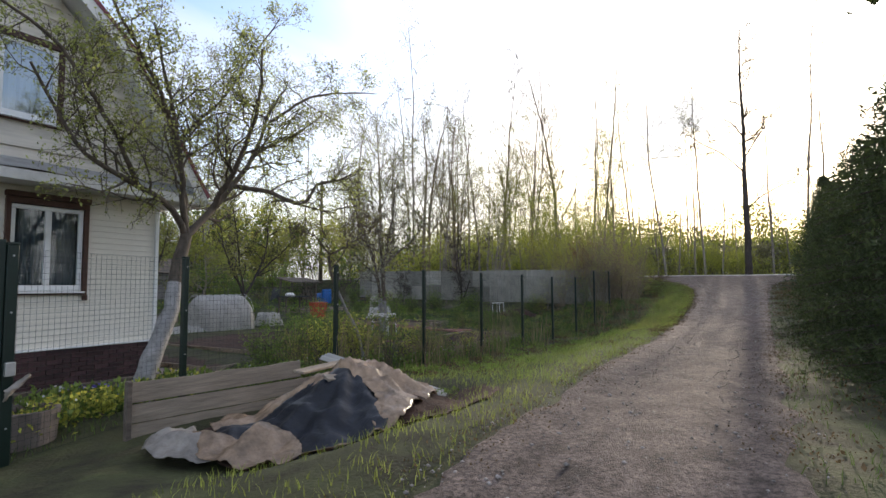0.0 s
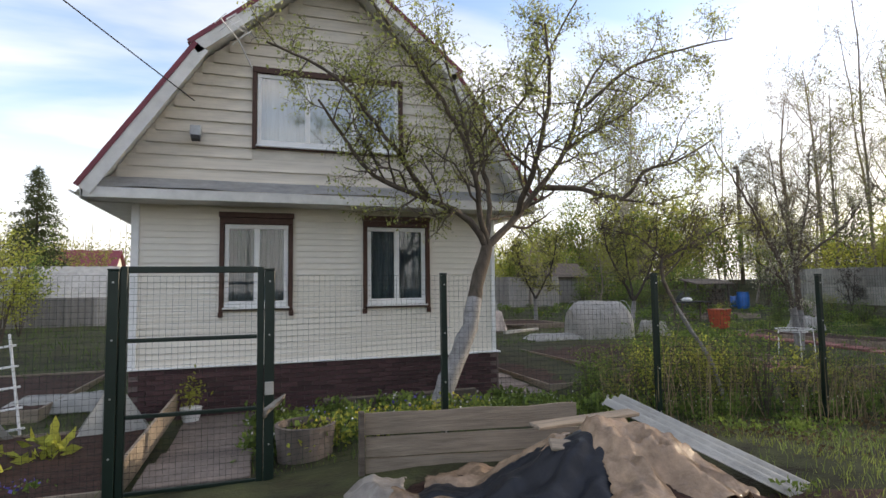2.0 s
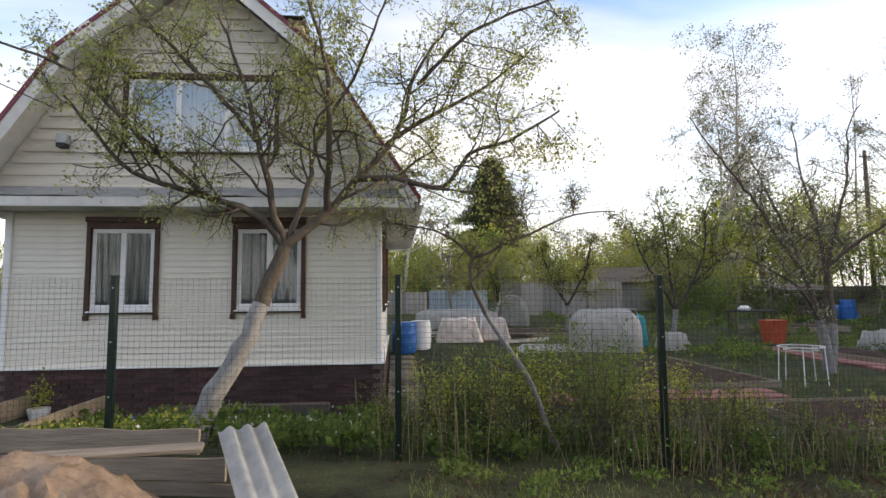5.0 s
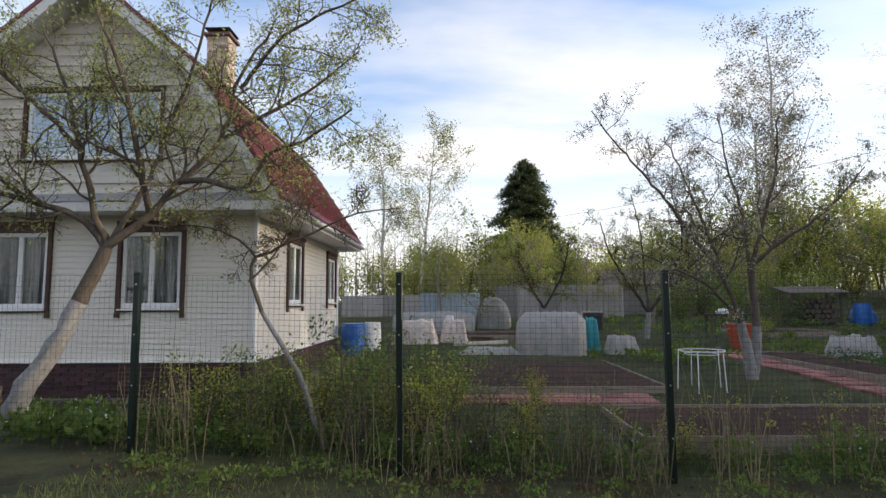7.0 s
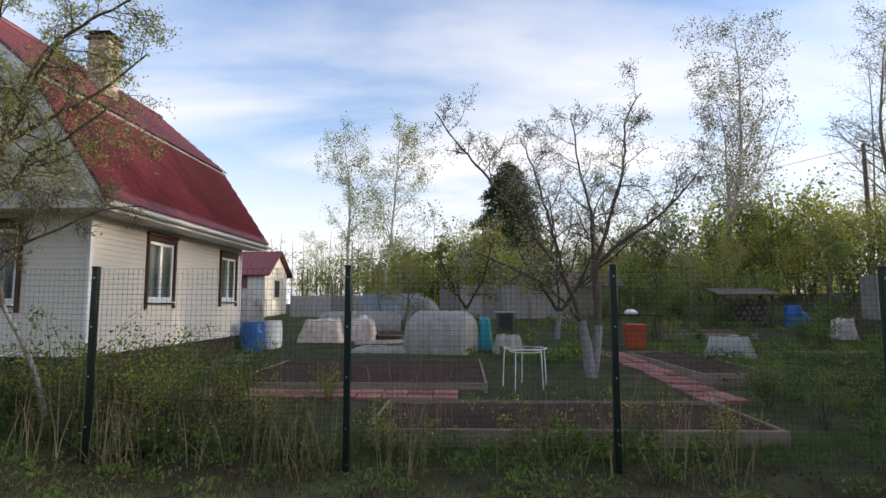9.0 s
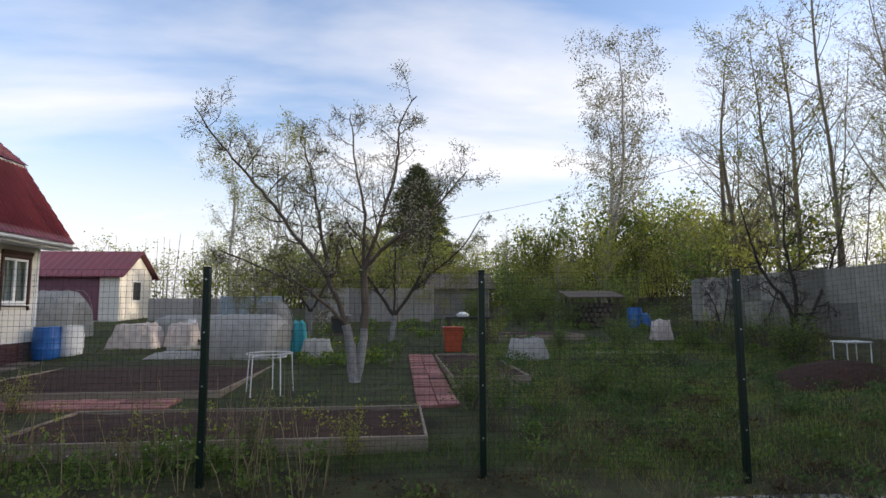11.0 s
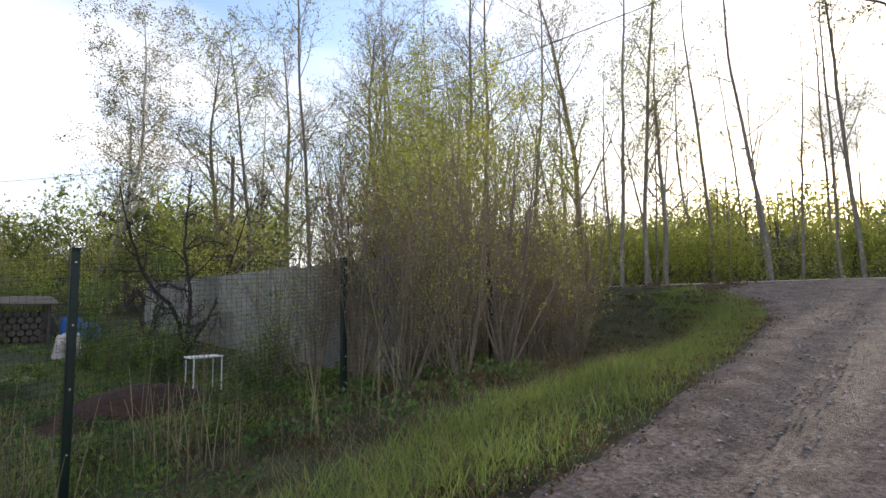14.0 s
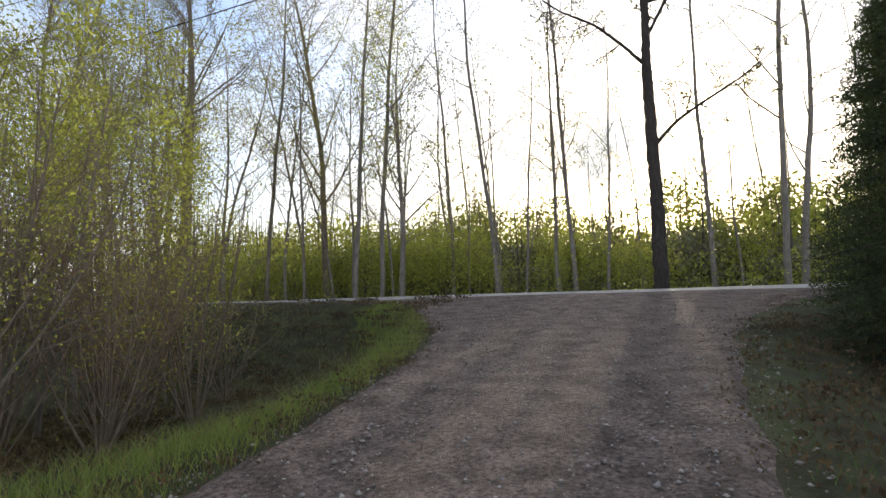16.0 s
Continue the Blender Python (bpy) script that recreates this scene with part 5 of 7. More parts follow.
def spruce(name, at, h, r, seed, label, low=0.15, dense=1.0, needle=0.11, full=0.85):
    """A spruce: whorls of drooping boughs, each a rib with needle sprays."""
    rng = random.Random(seed)
    g = np.random.default_rng(seed)
    t = empty(name, at, label, "spruce")
    b = Build()
    b.tube([(0, 0, -0.1), (0, 0, h * 0.5), (0, 0, h)], [h * 0.016, h * 0.01, 0.01], 7, cap=False)
    pts = []
    z = low
    while z < h - 0.15:
        k = (z - low) / (h - low)
        reach = r * (1 - k) ** full + 0.08
        for j in range(int(7 * dense + 2)):
            a = rng.uniform(0, 6.28)
            L = reach * rng.uniform(0.7, 1.12)
            n = max(3, int(L / 0.16))
            prev = Vector((0, 0, z))
            line_ = [prev]
            for i in range(1, n + 1):
                s = i / n
                p = Vector((math.cos(a) * L * s, math.sin(a) * L * s, z + 0.12 * L * s - 0.42 * L * s * s + 0.16 * L * s ** 3))
                line_.append(p)
                wd = 0.42 * L * (1 - s) * s * 2.2 + 0.07
                m = int((6 + 22 * wd) * dense)
                q = np.array([p.x, p.y, p.z]) + np.stack([g.normal(0, 0.03, m) - math.sin(a) * g.uniform(-wd, wd, m), g.normal(0, 0.03, m) + math.cos(a) * g.uniform(-wd, wd, m), g.normal(-0.03, 0.05, m)], 1)
                pts.append(q)
            b.tube(line_, [max(0.004, 0.012 * L * (1 - i / (n + 1))) for i in range(n + 1)], 3, cap=False)
        z += max(0.16, 0.24 * (1 - k) + 0.1) / (0.6 + 0.4 * dense)
    b.ob("trunk", M["dark_bark"], t)
    flakes("needles", np.concatenate(pts), needle, M["needle"], t, rng=g, aspect=0.22)
    return t


# the last two, mostly out of view, are added to shade the right verge
for k, (x, y, h, r) in enumerate(((6.5, -2.75, 4.1, 1.45), (8.6, -2.6, 4.2, 1.4), (10.8, -2.55, 3.9, 1.35), (13.1, -2.5, 4.1, 1.35), (15.6, -2.55, 3.8, 1.35), (18.2, -2.65, 3.9, 1.4), (33.6, -3.9, 6.6, 1.65), (37.2, -4.6, 5.6, 1.5), (30.2, -4.6, 5.0, 1.5))):
    spruce("spruce", (x, y, ground(x, y) - 0.05), h, r, 140 + k, "dense dark spruce with boughs down to the ground", low=0.05, dense=2.3 if k >= 6 else 1.7, full=0.65 if k >= 6 else 0.5, needle=0.07 if k >= 6 else 0.085)
spruce("spruce", (18.8, 70.0, 1.4), 18.5, 6.6, 151, "tall dark conifer far behind the plots", 4.0, 0.55, 0.5, 0.6)
spruce("spruce", (-9.0, 33.0, 0.5), 8.0, 2.4, 152, "sunlit spruce behind the plots", 0.6, 0.7, 0.25)
limb_tree("pine_tree", (7.5, -5.2, 0.35), [
    ([(7.5, -5.2, 0.2), (7.5, -5.2, 4.0), (7.5, -5.1, 9.0)], 0.16, 0.06, 0, 0),
    ([(7.5, -5.2, 4.6), (7.0, -3.8, 5.0), (6.4, -2.4, 4.9), (6.0, -1.6, 4.7)], 0.05, 0.015, 12, 0.9),
    ([(7.5, -5.2, 5.2), (8.0, -3.6, 5.8), (8.2, -2.0, 5.9)], 0.05, 0.015, 12, 0.9),
], dict(APPLE, thin=0.005), 3, 157, M["needle"], 0.11, 6000, "pine with boughs that reach over the lane", "pine", spread=0.06)

# ---- thicket at the corner of the plot ----
thick = [shrub("roadside_bush", 3.3 + 0.4 * k, 11, 160 + k, ("leaf", "leaf_yellow", "leaf_rust")[k], 0.042, (1500, 1600, 1000)[k], "tangled bush with thin stems and first leaves by the ditch", group="bushes at the ditch", fan=0.7, twig="tan_twig", depth=3, r=0.018, spread=0.08, o=dict(SHRUB, kids=(5, 3, 2), thin=0.0035, seg=0.35)) for k in range(3)]
scatter(thick, [(26.34, 6.32, 0.85), (27.26, 7.08, 1.0), (26.78, 5.66, 0.7), (28.10, 5.98, 1.05), (28.99, 6.43, 1.1), (29.49, 5.32, 1.0), (30.20, 6.21, 1.15), (30.90, 5.48, 0.95), (31.20, 7.24, 1.2), (29.72, 7.97, 1.25), (32.04, 8.08, 1.15), (27.92, 7.97, 1.1), (32.58, 6.58, 0.8), (25.46, 7.35, 0.6), (33.81, 10.05, 1.2), (30.36, 10.23, 1.35), (25.0, 5.6, 0.6), (26.3, 4.7, 0.9), (26.9, 5.5, 1.0), (27.3, 4.5, 0.9), (28.1, 4.9, 1.0), (28.9, 4.6, 0.85), (28.4, 5.8, 1.1), (29.7, 5.6, 0.95), (30.8, 6.4, 0.9), (25.6, 5.5, 0.85), (26.2, 5.4, 0.95), (25.4, 4.4, 0.75), (25.9, 4.0, 0.6), (25.2, 5.0, 0.7)], 6)
spindle = [tree("aspen_sapling", (0, 0, 0), 5.2 + 0.7 * k, 0.035, dict(BIRCH, kids=(14, 5, 3), thin=0.004, seg=0.4), 2, 170 + k, M["grey_bark"], M["leaf_yellow"], 0.065, 2600, "thin aspen sapling in yellow-green leaf", "sapling", "aspen saplings by the ditch", lean=(0.05, 0.04 * (k - 1), 1), spread=0.15) for k in range(3)]
scatter(spindle, [(28.72, 7.33, 0.9), (29.59, 6.81, 1.0), (30.53, 8.23, 1.1), (31.45, 8.99, 1.1), (32.25, 9.93, 1.0), (33.24, 8.75, 0.9), (31.51, 11.40, 1.2), (29.74, 9.50, 1.1), (34.03, 12.07, 1.1), (35.31, 10.51, 0.95), (31.25, 6.19, 0.8), (34.76, 13.59, 1.1)], 7)
# a rowan with red-brown young leaves
shrub("red_leaf_bush", 3.4, 6, 181, "leaf_rust", 0.06, 2200, "bush with red-brown young leaves", fan=0.4, twig="dark_bark", depth=3, r=0.02).location = (26.4, 6.6, ground(26.4, 6.6))

# ---- sheet fence along the neighbour's plot ----
SF0, SF1 = Vector((26.05, 5.2, 0.78)), Vector((28.4, 22.2, 0.72))
sheet_fence = empty("sheet_fence", SF0, "pale grey corrugated sheet fence in two rows", "fence")
sheet_fence.rotation_euler = (0, 0, -math.atan2(SF1.x - SF0.x, SF1.y - SF0.y))
sv = [(0.022 * math.sin(2 * math.pi * u / 0.13), -0.02 + u, z) for u in np.linspace(0, 1.12, 53) for z in (0, 0.86)]
sme = bpy.data.meshes.new("sheet")
sme.from_pydata(sv, [], [(2 * i, 2 * i + 2, 2 * i + 3, 2 * i + 1) for i in range(52)])
sme.materials.append(M["slate_fence"])
rng = random.Random(191)
SFL = (SF1 - SF0).length
for k in range(int(SFL / 1.1)):
    for row in (0, 1):
        shared("sheet", sme, sheet_fence, (0.006 * row + rng.uniform(-0.01, 0.01), 1.1 * k, -0.05 + 0.014 * k + 0.8 * row + rng.uniform(-0.02, 0.02)), (rng.uniform(-0.012, 0.012), 0, 0))
for k in range(9):
    Build().tube([(0.07, 0.1 + 2.0 * k, -0.7), (0.07, 0.1 + 2.0 * k, 1.5 + 0.025 * k)], 0.03, 6).ob("post", M["old_wood"], sheet_fence)
for zz in (0.15, 0.75, 1.35):
    Build().box((0.03, 0.0, zz - 0.03), (0.06, SFL, zz + 0.03)).ob("rail", M["old_wood"], sheet_fence)

# ---- back of the plots: sheets, sheds ----
def sheet_wall(name, x0, x1, y, z0, z1, material, label, pitch=0.2, wide=1.0):
    w = empty(name, ((x0 + x1) / 2, y, z0), label, "fence")
    n = max(1, int(round((x1 - x0) / wide)))
    L = (x1 - x0) / n
    v = []
    for u in np.linspace(0, L * 1.03, 41):
        k = (u / pitch) % 1
        d = 0.0 if k < 0.4 else (0.03 if 0.5 < k < 0.9 else 0.015)
        v += [(u, -d, 0), (u, -d, z1 - z0)]
    me = bpy.data.meshes.new("sheet")
    me.from_pydata(v, [], [(2 * i, 2 * i + 2, 2 * i + 3, 2 * i + 1) for i in range(40)])
    me.materials.append(material)
    for i in range(n):
        shared("sheet", me, w, (x0 - (x0 + x1) / 2 + L * i, 0.003 * (i % 2), 0))
    Build().box((-(x1 - x0) / 2, 0.01, 0.2), ((x1 - x0) / 2, 0.05, 0.26)).ob("rail", M["old_wood"], w)
    Build().box((-(x1 - x0) / 2, 0.01, z1 - z0 - 0.3), ((x1 - x0) / 2, 0.05, z1 - z0 - 0.24)).ob("rail", M["old_wood"], w)
    return w


sheet_wall("sheet_fence", 8.0, 10.8, 26.2, 0.75, 2.05, M["zincblue"], "blue-grey profiled sheet fence", 0.2)
sheet_wall("sheet_fence", 11.7, 18.0, 27.4, 0.75, 2.45, M["beige_wall"], "beige board-like sheet fence", 0.22)
sheet_wall("sheet_fence", 3.6, 8.0, 29.0, 0.85, 2.0, M["beige_wall"], "low grey-beige sheet fence", 0.22)
sheet_wall("sheet_fence", -12.0, -3.0, 23.5, 0.4, 1.7, M["beige_wall"], "low grey-beige sheet fence", 0.22)


def shed(name, x0, x1, y0, y1, z0, eave, ridge, wall, roof, label, ridge_along="x", door=None, win=None, board=0.12):
    """A small gabled shed with boarded walls, roof slopes, a door and a window."""
    cx, cy = (x0 + x1) / 2, (y0 + y1) / 2
    s = empty(name, (cx, cy, z0), label, "shed")
    hx, hy, h = (x1 - x0) / 2, (y1 - y0) / 2, eave - z0
    for sx in (-1, 1):
        b = Build()
        for k in range(int(2 * hy / board)):
            b.box((sx * hx, -hy + k * board, 0), (sx * (hx - 0.03), -hy + (k + 1) * board - 0.006, h + ((ridge - eave) * (1 - abs(-hy + (k + 0.5) * board) / hy) if ridge_along == "x" else 0)), c=0.003)
        b.ob("side_wall", wall, s)["kind"] = "stuff"
    for sy in (-1, 1):
        b = Build()
        for k in range(int((2 * hx - 0.07) / board)):
            b.box((-hx + 0.035 + k * board, sy * hy, 0), (-hx + 0.035 + (k + 1) * board - 0.006, sy * (hy - 0.03), h + ((ridge - eave) * (1 - abs(-hx + (k + 0.5) * board) / hx) if ridge_along == "y" else 0)), c=0.003)
        b.ob("front_wall", wall, s)["kind"] = "stuff"
    o = 0.3
    top = ridge - z0
    for sgn in (-1, 1):
        v = []
        n = 40
        for i in range(n + 1):
            t = i / n
            wob = 0.012 * math.sin(i * 2.2)
            if ridge_along == "x":
                v += [(-hx - o + (2 * hx + 2 * o) * t, sgn * (hy + o), h - o * (top - h) / hy + 0.04 + wob), (-hx - o + (2 * hx + 2 * o) * t, 0, top + 0.04 + wob)]
            else:
                v += [(sgn * (hx + o), -hy - o + (2 * hy + 2 * o) * t, h - o * (top - h) / hx + 0.04 + wob), (0, -hy - o + (2 * hy + 2 * o) * t, top + 0.04 + wob)]
        r = Build().add(v, [(2 * i, 2 * i + 2, 2 * i + 3, 2 * i + 1) for i in range(n)]).ob("roof", roof, s)
        r.modifiers.new("thick", "SOLIDIFY").thickness = 0.05
    if door:
        a, c, hh, m = door
        Build().box((a - cx, -hy - 0.04, 0.05), (c - cx, -hy - 0.005, hh)).ob("door", m, s)
    if win:
        ya, yb, za, zb = win
        w = Build().box((hx + 0.004, ya - cy, za), (hx + 0.035, yb - cy, zb)).ob("window", M["white"], s)
        Build().box((hx + 0.036, ya - cy + 0.08, za + 0.08), (hx + 0.04, yb - cy - 0.08, zb - 0.08), c=0.001).ob("pane", M["dark"], w)
    return s


shed("garden_shed", -2.4, 2.35, 28.6, 32.2, 0.85, 3.25, 4.45, M["siding"], M["roof"], "white garden shed with a dark red gabled roof", door=(-1.6, 1.4, 2.2, M["purple"]), win=(29.9, 30.9, 1.0, 2.1))
shed("old_shed", 26.6, 29.9, 39.8, 43.0, 1.15, 3.3, 3.6, M["old_wood"], M["dark"], "dark old plank shed with a flat roof")
shed("old_shed", 18.0, 21.2, 29.6, 32.2, 0.8, 2.6, 3.3, M["beige_wall"], M["old_wood"], "low beige shed with a dark roof")
shed("barn", -10.5, -4.0, 24.2, 28.0, 0.4, 1.7, 2.9, M["old_wood"], M["slate"], "low old barn with a grey sheet roof")
shed("far_house", -16.0, -10.0, 52.0, 58.0, 0.4, 3.2, 5.6, M["siding"], M["roof"], "far cottage with a red roof")

# ---- beds, edging boards and paths ----
def bed(x0, x1, y0, y1, label, h=0.16, edge="wood", mound=0.05):
    """A raised bed: four edging boards and a lumpy soil fill."""
    z = min(ground(x0, y0), ground(x1, y0), ground(x0, y1), ground(x1, y1))
    e = empty("garden_bed", ((x0 + x1) / 2, (y0 + y1) / 2, z), label, "garden bed", "garden beds")
    hx, hy = (x1 - x0) / 2, (y1 - y0) / 2
    if edge:
        for lo, hi in (((-hx, -hy, -0.1), (hx, -hy + 0.035, h)), ((-hx, hy - 0.035, -0.1), (hx, hy, h)), ((-hx, -hy + 0.037, -0.1), (-hx + 0.035, hy - 0.037, h - 0.006)), ((hx - 0.035, -hy + 0.037, -0.1), (hx, hy - 0.037, h - 0.006))):
            Build().box(lo, hi).ob("edging_board", M[edge], e)
    nx_, ny_ = max(6, int(hx * 2 / 0.14)), max(6, int(hy * 2 / 0.14))
    v = []
    for j in range(ny_ + 1):
        for i in range(nx_ + 1):
            x, y = -hx + 0.04 + (2 * hx - 0.08) * i / nx_, -hy + 0.04 + (2 * hy - 0.08) * j / ny_
            k = noise.noise(((x + x0) * 3, (y + y0) * 3, 5)) * 0.03 + noise.noise(((x + x0) * 8, (y + y0) * 8, 7)) * 0.02
            v.append((x, y, h - 0.04 + k + mound * (1 - (x / hx) ** 2) * (1 - (y / hy) ** 2)))
    f = [(j * (nx_ + 1) + i, j * (nx_ + 1) + i + 1, (j + 1) * (nx_ + 1) + i + 1, (j + 1) * (nx_ + 1) + i) for j in range(ny_) for i in range(nx_)]
    fast("soil", v, f, M["soil"], e, "dark dug soil", smooth=True)
    return e


bed(11.75, 16.55, 5.9, 7.85, "long raised bed of dark soil edged with grey boards", 0.2)
bed(8.6, 13.3, 9.1, 13.9, "wide bed of freshly dug dark soil", 0.12, mound=0.06)
bed(17.2, 18.65, 9.7, 14.4, "raised bed of dark soil with a pale board edge", 0.22)
bed(7.0, 8.2, 8.6, 13.6, "bed of dark soil along the house path", 0.14)
bed(-3.6, 0.7, 5.25, 7.9, "flower bed with dark soil edged with boards", 0.24)
bed(2.1, 6.0, 5.3, 8.4, "front flower bed in front of the plinth", 0.06, edge=None)
bed(-7.5, -1.2, 9.5, 14.0, "bed of dug soil beside the house", 0.2)
bed(8.8, 12.6, 17.6, 20.4, "far bed of dark soil edged with boards", 0.2)
bed(19.4, 22.6, 18.2, 20.4, "far weedy bed edged with boards", 0.2)
mound_v = []
NR, NA = 12, 36
for i in range(NR + 1):
    for j in range(NA):
        a = 2 * math.pi * j / NA
        r = i / NR
        x, y = 24.3 + 1.5 * r * math.cos(a), 9.2 + 1.15 * r * math.sin(a)
        mound_v.append((x, y, ground(x, y) - 0.03 + 0.5 * (1 - r * r) ** 1.2 + 0.05 * noise.noise((x * 4, y * 4, 3)) * (1 - r)))
mound_f = [(i * NA + j, (i + 1) * NA + j, (i + 1) * NA + (j + 1) % NA, i * NA + (j + 1) % NA) for i in range(NR) for j in range(NA)]
tagged(fast("soil_mound", mound_v, mound_f, M["soil"], smooth=True), "low mound of dark red-brown soil", "soil mound")


def path(name, x0, x1, y0, y1, nx_, ny_, material, label, gap=0.012):
    """A paved path of separate slabs."""
    p = empty(name, ((x0 + x1) / 2, (y0 + y1) / 2, 0), label, "path", kind="structure")
    w, d = (x1 - x0) / nx_, (y1 - y0) / ny_
    rng = random.Random(int(x0 * 10))
    slab = Build().box((-w / 2 + gap / 2, -d / 2 + gap / 2, -0.06), (w / 2 - gap / 2, d / 2 - gap / 2, 0.03), c=0.01).ob("slab", material, p)
    me = slab.data
    first = True
    for j in range(ny_):
        for i in range(nx_):
            x, y = x0 + w * (i + 0.5), y0 + d * (j + 0.5)
            at = (x - (x0 + x1) / 2, y - (y0 + y1) / 2, ground(x, y) + 0.015 + rng.uniform(0, 0.012))
            if first:
                slab.location, first = at, False
            else:
                shared("slab", me, p, at, (rng.uniform(-0.01, 0.01), rng.uniform(-0.01, 0.01), rng.uniform(-0.01, 0.01)))


path("gate_path", 0.9, 1.9, 5.1, 8.9, 1, 5, M["concrete"], "path of grey-pink concrete slabs from the gate")
path("pink_path", 16.5, 17.15, 7.95, 14.6, 2, 16, M["pink_slab"], "path of pinkish concrete slabs")
path("pink_path", 8.3, 12.8, 8.2, 8.9, 11, 2, M["pink_slab"], "short path of pinkish concrete slabs")
path("house_path", 6.25, 6.95, 8.6, 15.4, 1, 9, M["concrete"], "strip of concrete slabs along the house wall")

# edging boards of the gate path
for x in (0.78, 2.0):
    tagged(Build().box((x - 0.02, 5.3, 0.0), (x + 0.02, 8.8, 0.3)).ob("edging_board", M["wood"]), "weathered plank edging beside the gate path", "plank", "path edging planks")


def corrugated(name, at, length, width, rot, material, label, pitch=0.13, amp=0.022):
    v = []
    n = int(width / pitch * 8)
    for i in range(n + 1):
        u = -width / 2 + width * i / n
        zz = amp * math.sin(2 * math.pi * u / pitch)
        v += [(0, u, zz), (length, u, zz)]
    o = Build().add(v, [(2 * i, 2 * i + 1, 2 * i + 3, 2 * i + 2) for i in range(n)]).ob(name, material, smooth=True)
    o.modifiers.new("thick", "SOLIDIFY").thickness = 0.008
    o.location, o.rotation_euler = at, rot
    return tagged(o, label, "roof sheet")


# ---- the covered heap beside the lane ----
PEAK = (4.31, 2.97)


def heap_top(x, y):
    """Height of the heap over the ground."""
    r1 = ((x - PEAK[0]) / 1.3) ** 2 + ((y - PEAK[1]) / 1.1) ** 2
    r2 = ((x - 3.24) / 1.0) ** 2 + ((y - 3.45) / 0.9) ** 2
    return max(0.0, 0.68 * (1 - r1 ** 0.66) if r1 < 1 else 0, 0.2 * (1 - r2 ** 0.9) if r2 < 1 else 0)


def nearest_edge(x, y, poly):
    """Distance to the outline and the nearest point on it."""
    best = (9.0, x, y)
    for (ax, ay), (bx, by) in zip(poly, poly[1:] + poly[:1]):
        L2 = (bx - ax) ** 2 + (by - ay) ** 2
        k = min(1.0, max(0.0, ((x - ax) * (bx - ax) + (y - ay) * (by - ay)) / L2))
        px, py = ax + k * (bx - ax), ay + k * (by - ay)
        d = math.hypot(x - px, y - py)
        if d < best[0]:
            best = (d, px, py)
    return best


def ragged(poly, seed, jag):
    """The outline with small torn nicks."""
    rr = random.Random(seed)
    out = []
    for (ax, ay), (bx, by) in zip(poly, poly[1:] + poly[:1]):
        n = max(1, int(math.hypot(bx - ax, by - ay) / 0.11))
        for i in range(n):
            out.append((ax + (bx - ax) * i / n + rr.gauss(0, jag), ay + (by - ay) * i / n + rr.gauss(0, jag)))
    return out


def cover(name, poly, lift, amp, seed, material, label, step=0.032, jag=0.022, category="plastic sheet", peak=None):
    """A sheet that hangs over the heap in creased folds running down from its top."""
    poly = ragged(poly, seed, jag)
    x0, x1 = min(p[0] for p in poly) - step, max(p[0] for p in poly) + step
    y0, y1 = min(p[1] for p in poly) - step, max(p[1] for p in poly) + step
    idx, v, f = {}, [], []
    for j, y in enumerate(np.arange(y0, y1, step)):
        for i, x in enumerate(np.arange(x0, x1, step)):
            d, ex, ey = nearest_edge(x, y, poly)
            ins = in_poly(x, y, poly)
            if not ins and d > step * 0.75:
                continue
            qx, qy = (x, y) if ins else (ex, ey)
            k = min(1.0, d / 0.22) if ins else 0.0
            a, r = math.atan2(qy - PEAK[1], qx - PEAK[0]), math.hypot(qx - PEAK[0], qy - PEAK[1])
            drape = abs(noise.noise((math.cos(a) * 3.1, math.sin(a) * 3.1, r * 0.8 + seed)))
            crease = abs(noise.noise((qx * 2.6 + qy, qy * 2.3 - qx * 0.7, seed + 3)))
            small = abs(noise.noise((qx * 6.5, qy * 6.0, seed + 6)))
            z = amp * (0.45 + 0.55 * k) * (0.55 - 1.5 * drape * min(1, r * 2) - 0.9 * crease - 0.45 * small)
            if peak:
                z += peak[2] * math.exp(-((qx - peak[0]) ** 2 + (qy - peak[1]) ** 2) / 0.045)
            idx[(i, j)] = len(v)
            base = ground(qx, qy)
            v.append((qx, qy, max(base + 0.012, base + heap_top(qx, qy) + lift * (0.4 + 0.6 * k) + z)))
    for (i, j), a in idx.items():
        q = (a, idx.get((i + 1, j)), idx.get((i + 1, j + 1)), idx.get((i, j + 1)))
        if None not in q:
            f.append(q)
    o = fast(name, v, f, material, smooth=False)
    o.modifiers.new("thick", "SOLIDIFY").thickness = 0.004
    return tagged(o, label, category)


def in_poly(x, y, poly):
    ins = False
    for (ax, ay), (bx, by) in zip(poly, poly[1:] + poly[:1]):
        if (ay > y) != (by > y) and x < (bx - ax) * (y - ay) / (by - ay) + ax:
            ins = not ins
    return ins


def oval(cx, cy, rx_, ry_, n=22):
    return [(cx + rx_ * math.cos(6.2832 * k / n), cy + ry_ * math.sin(6.2832 * k / n)) for k in range(n)]


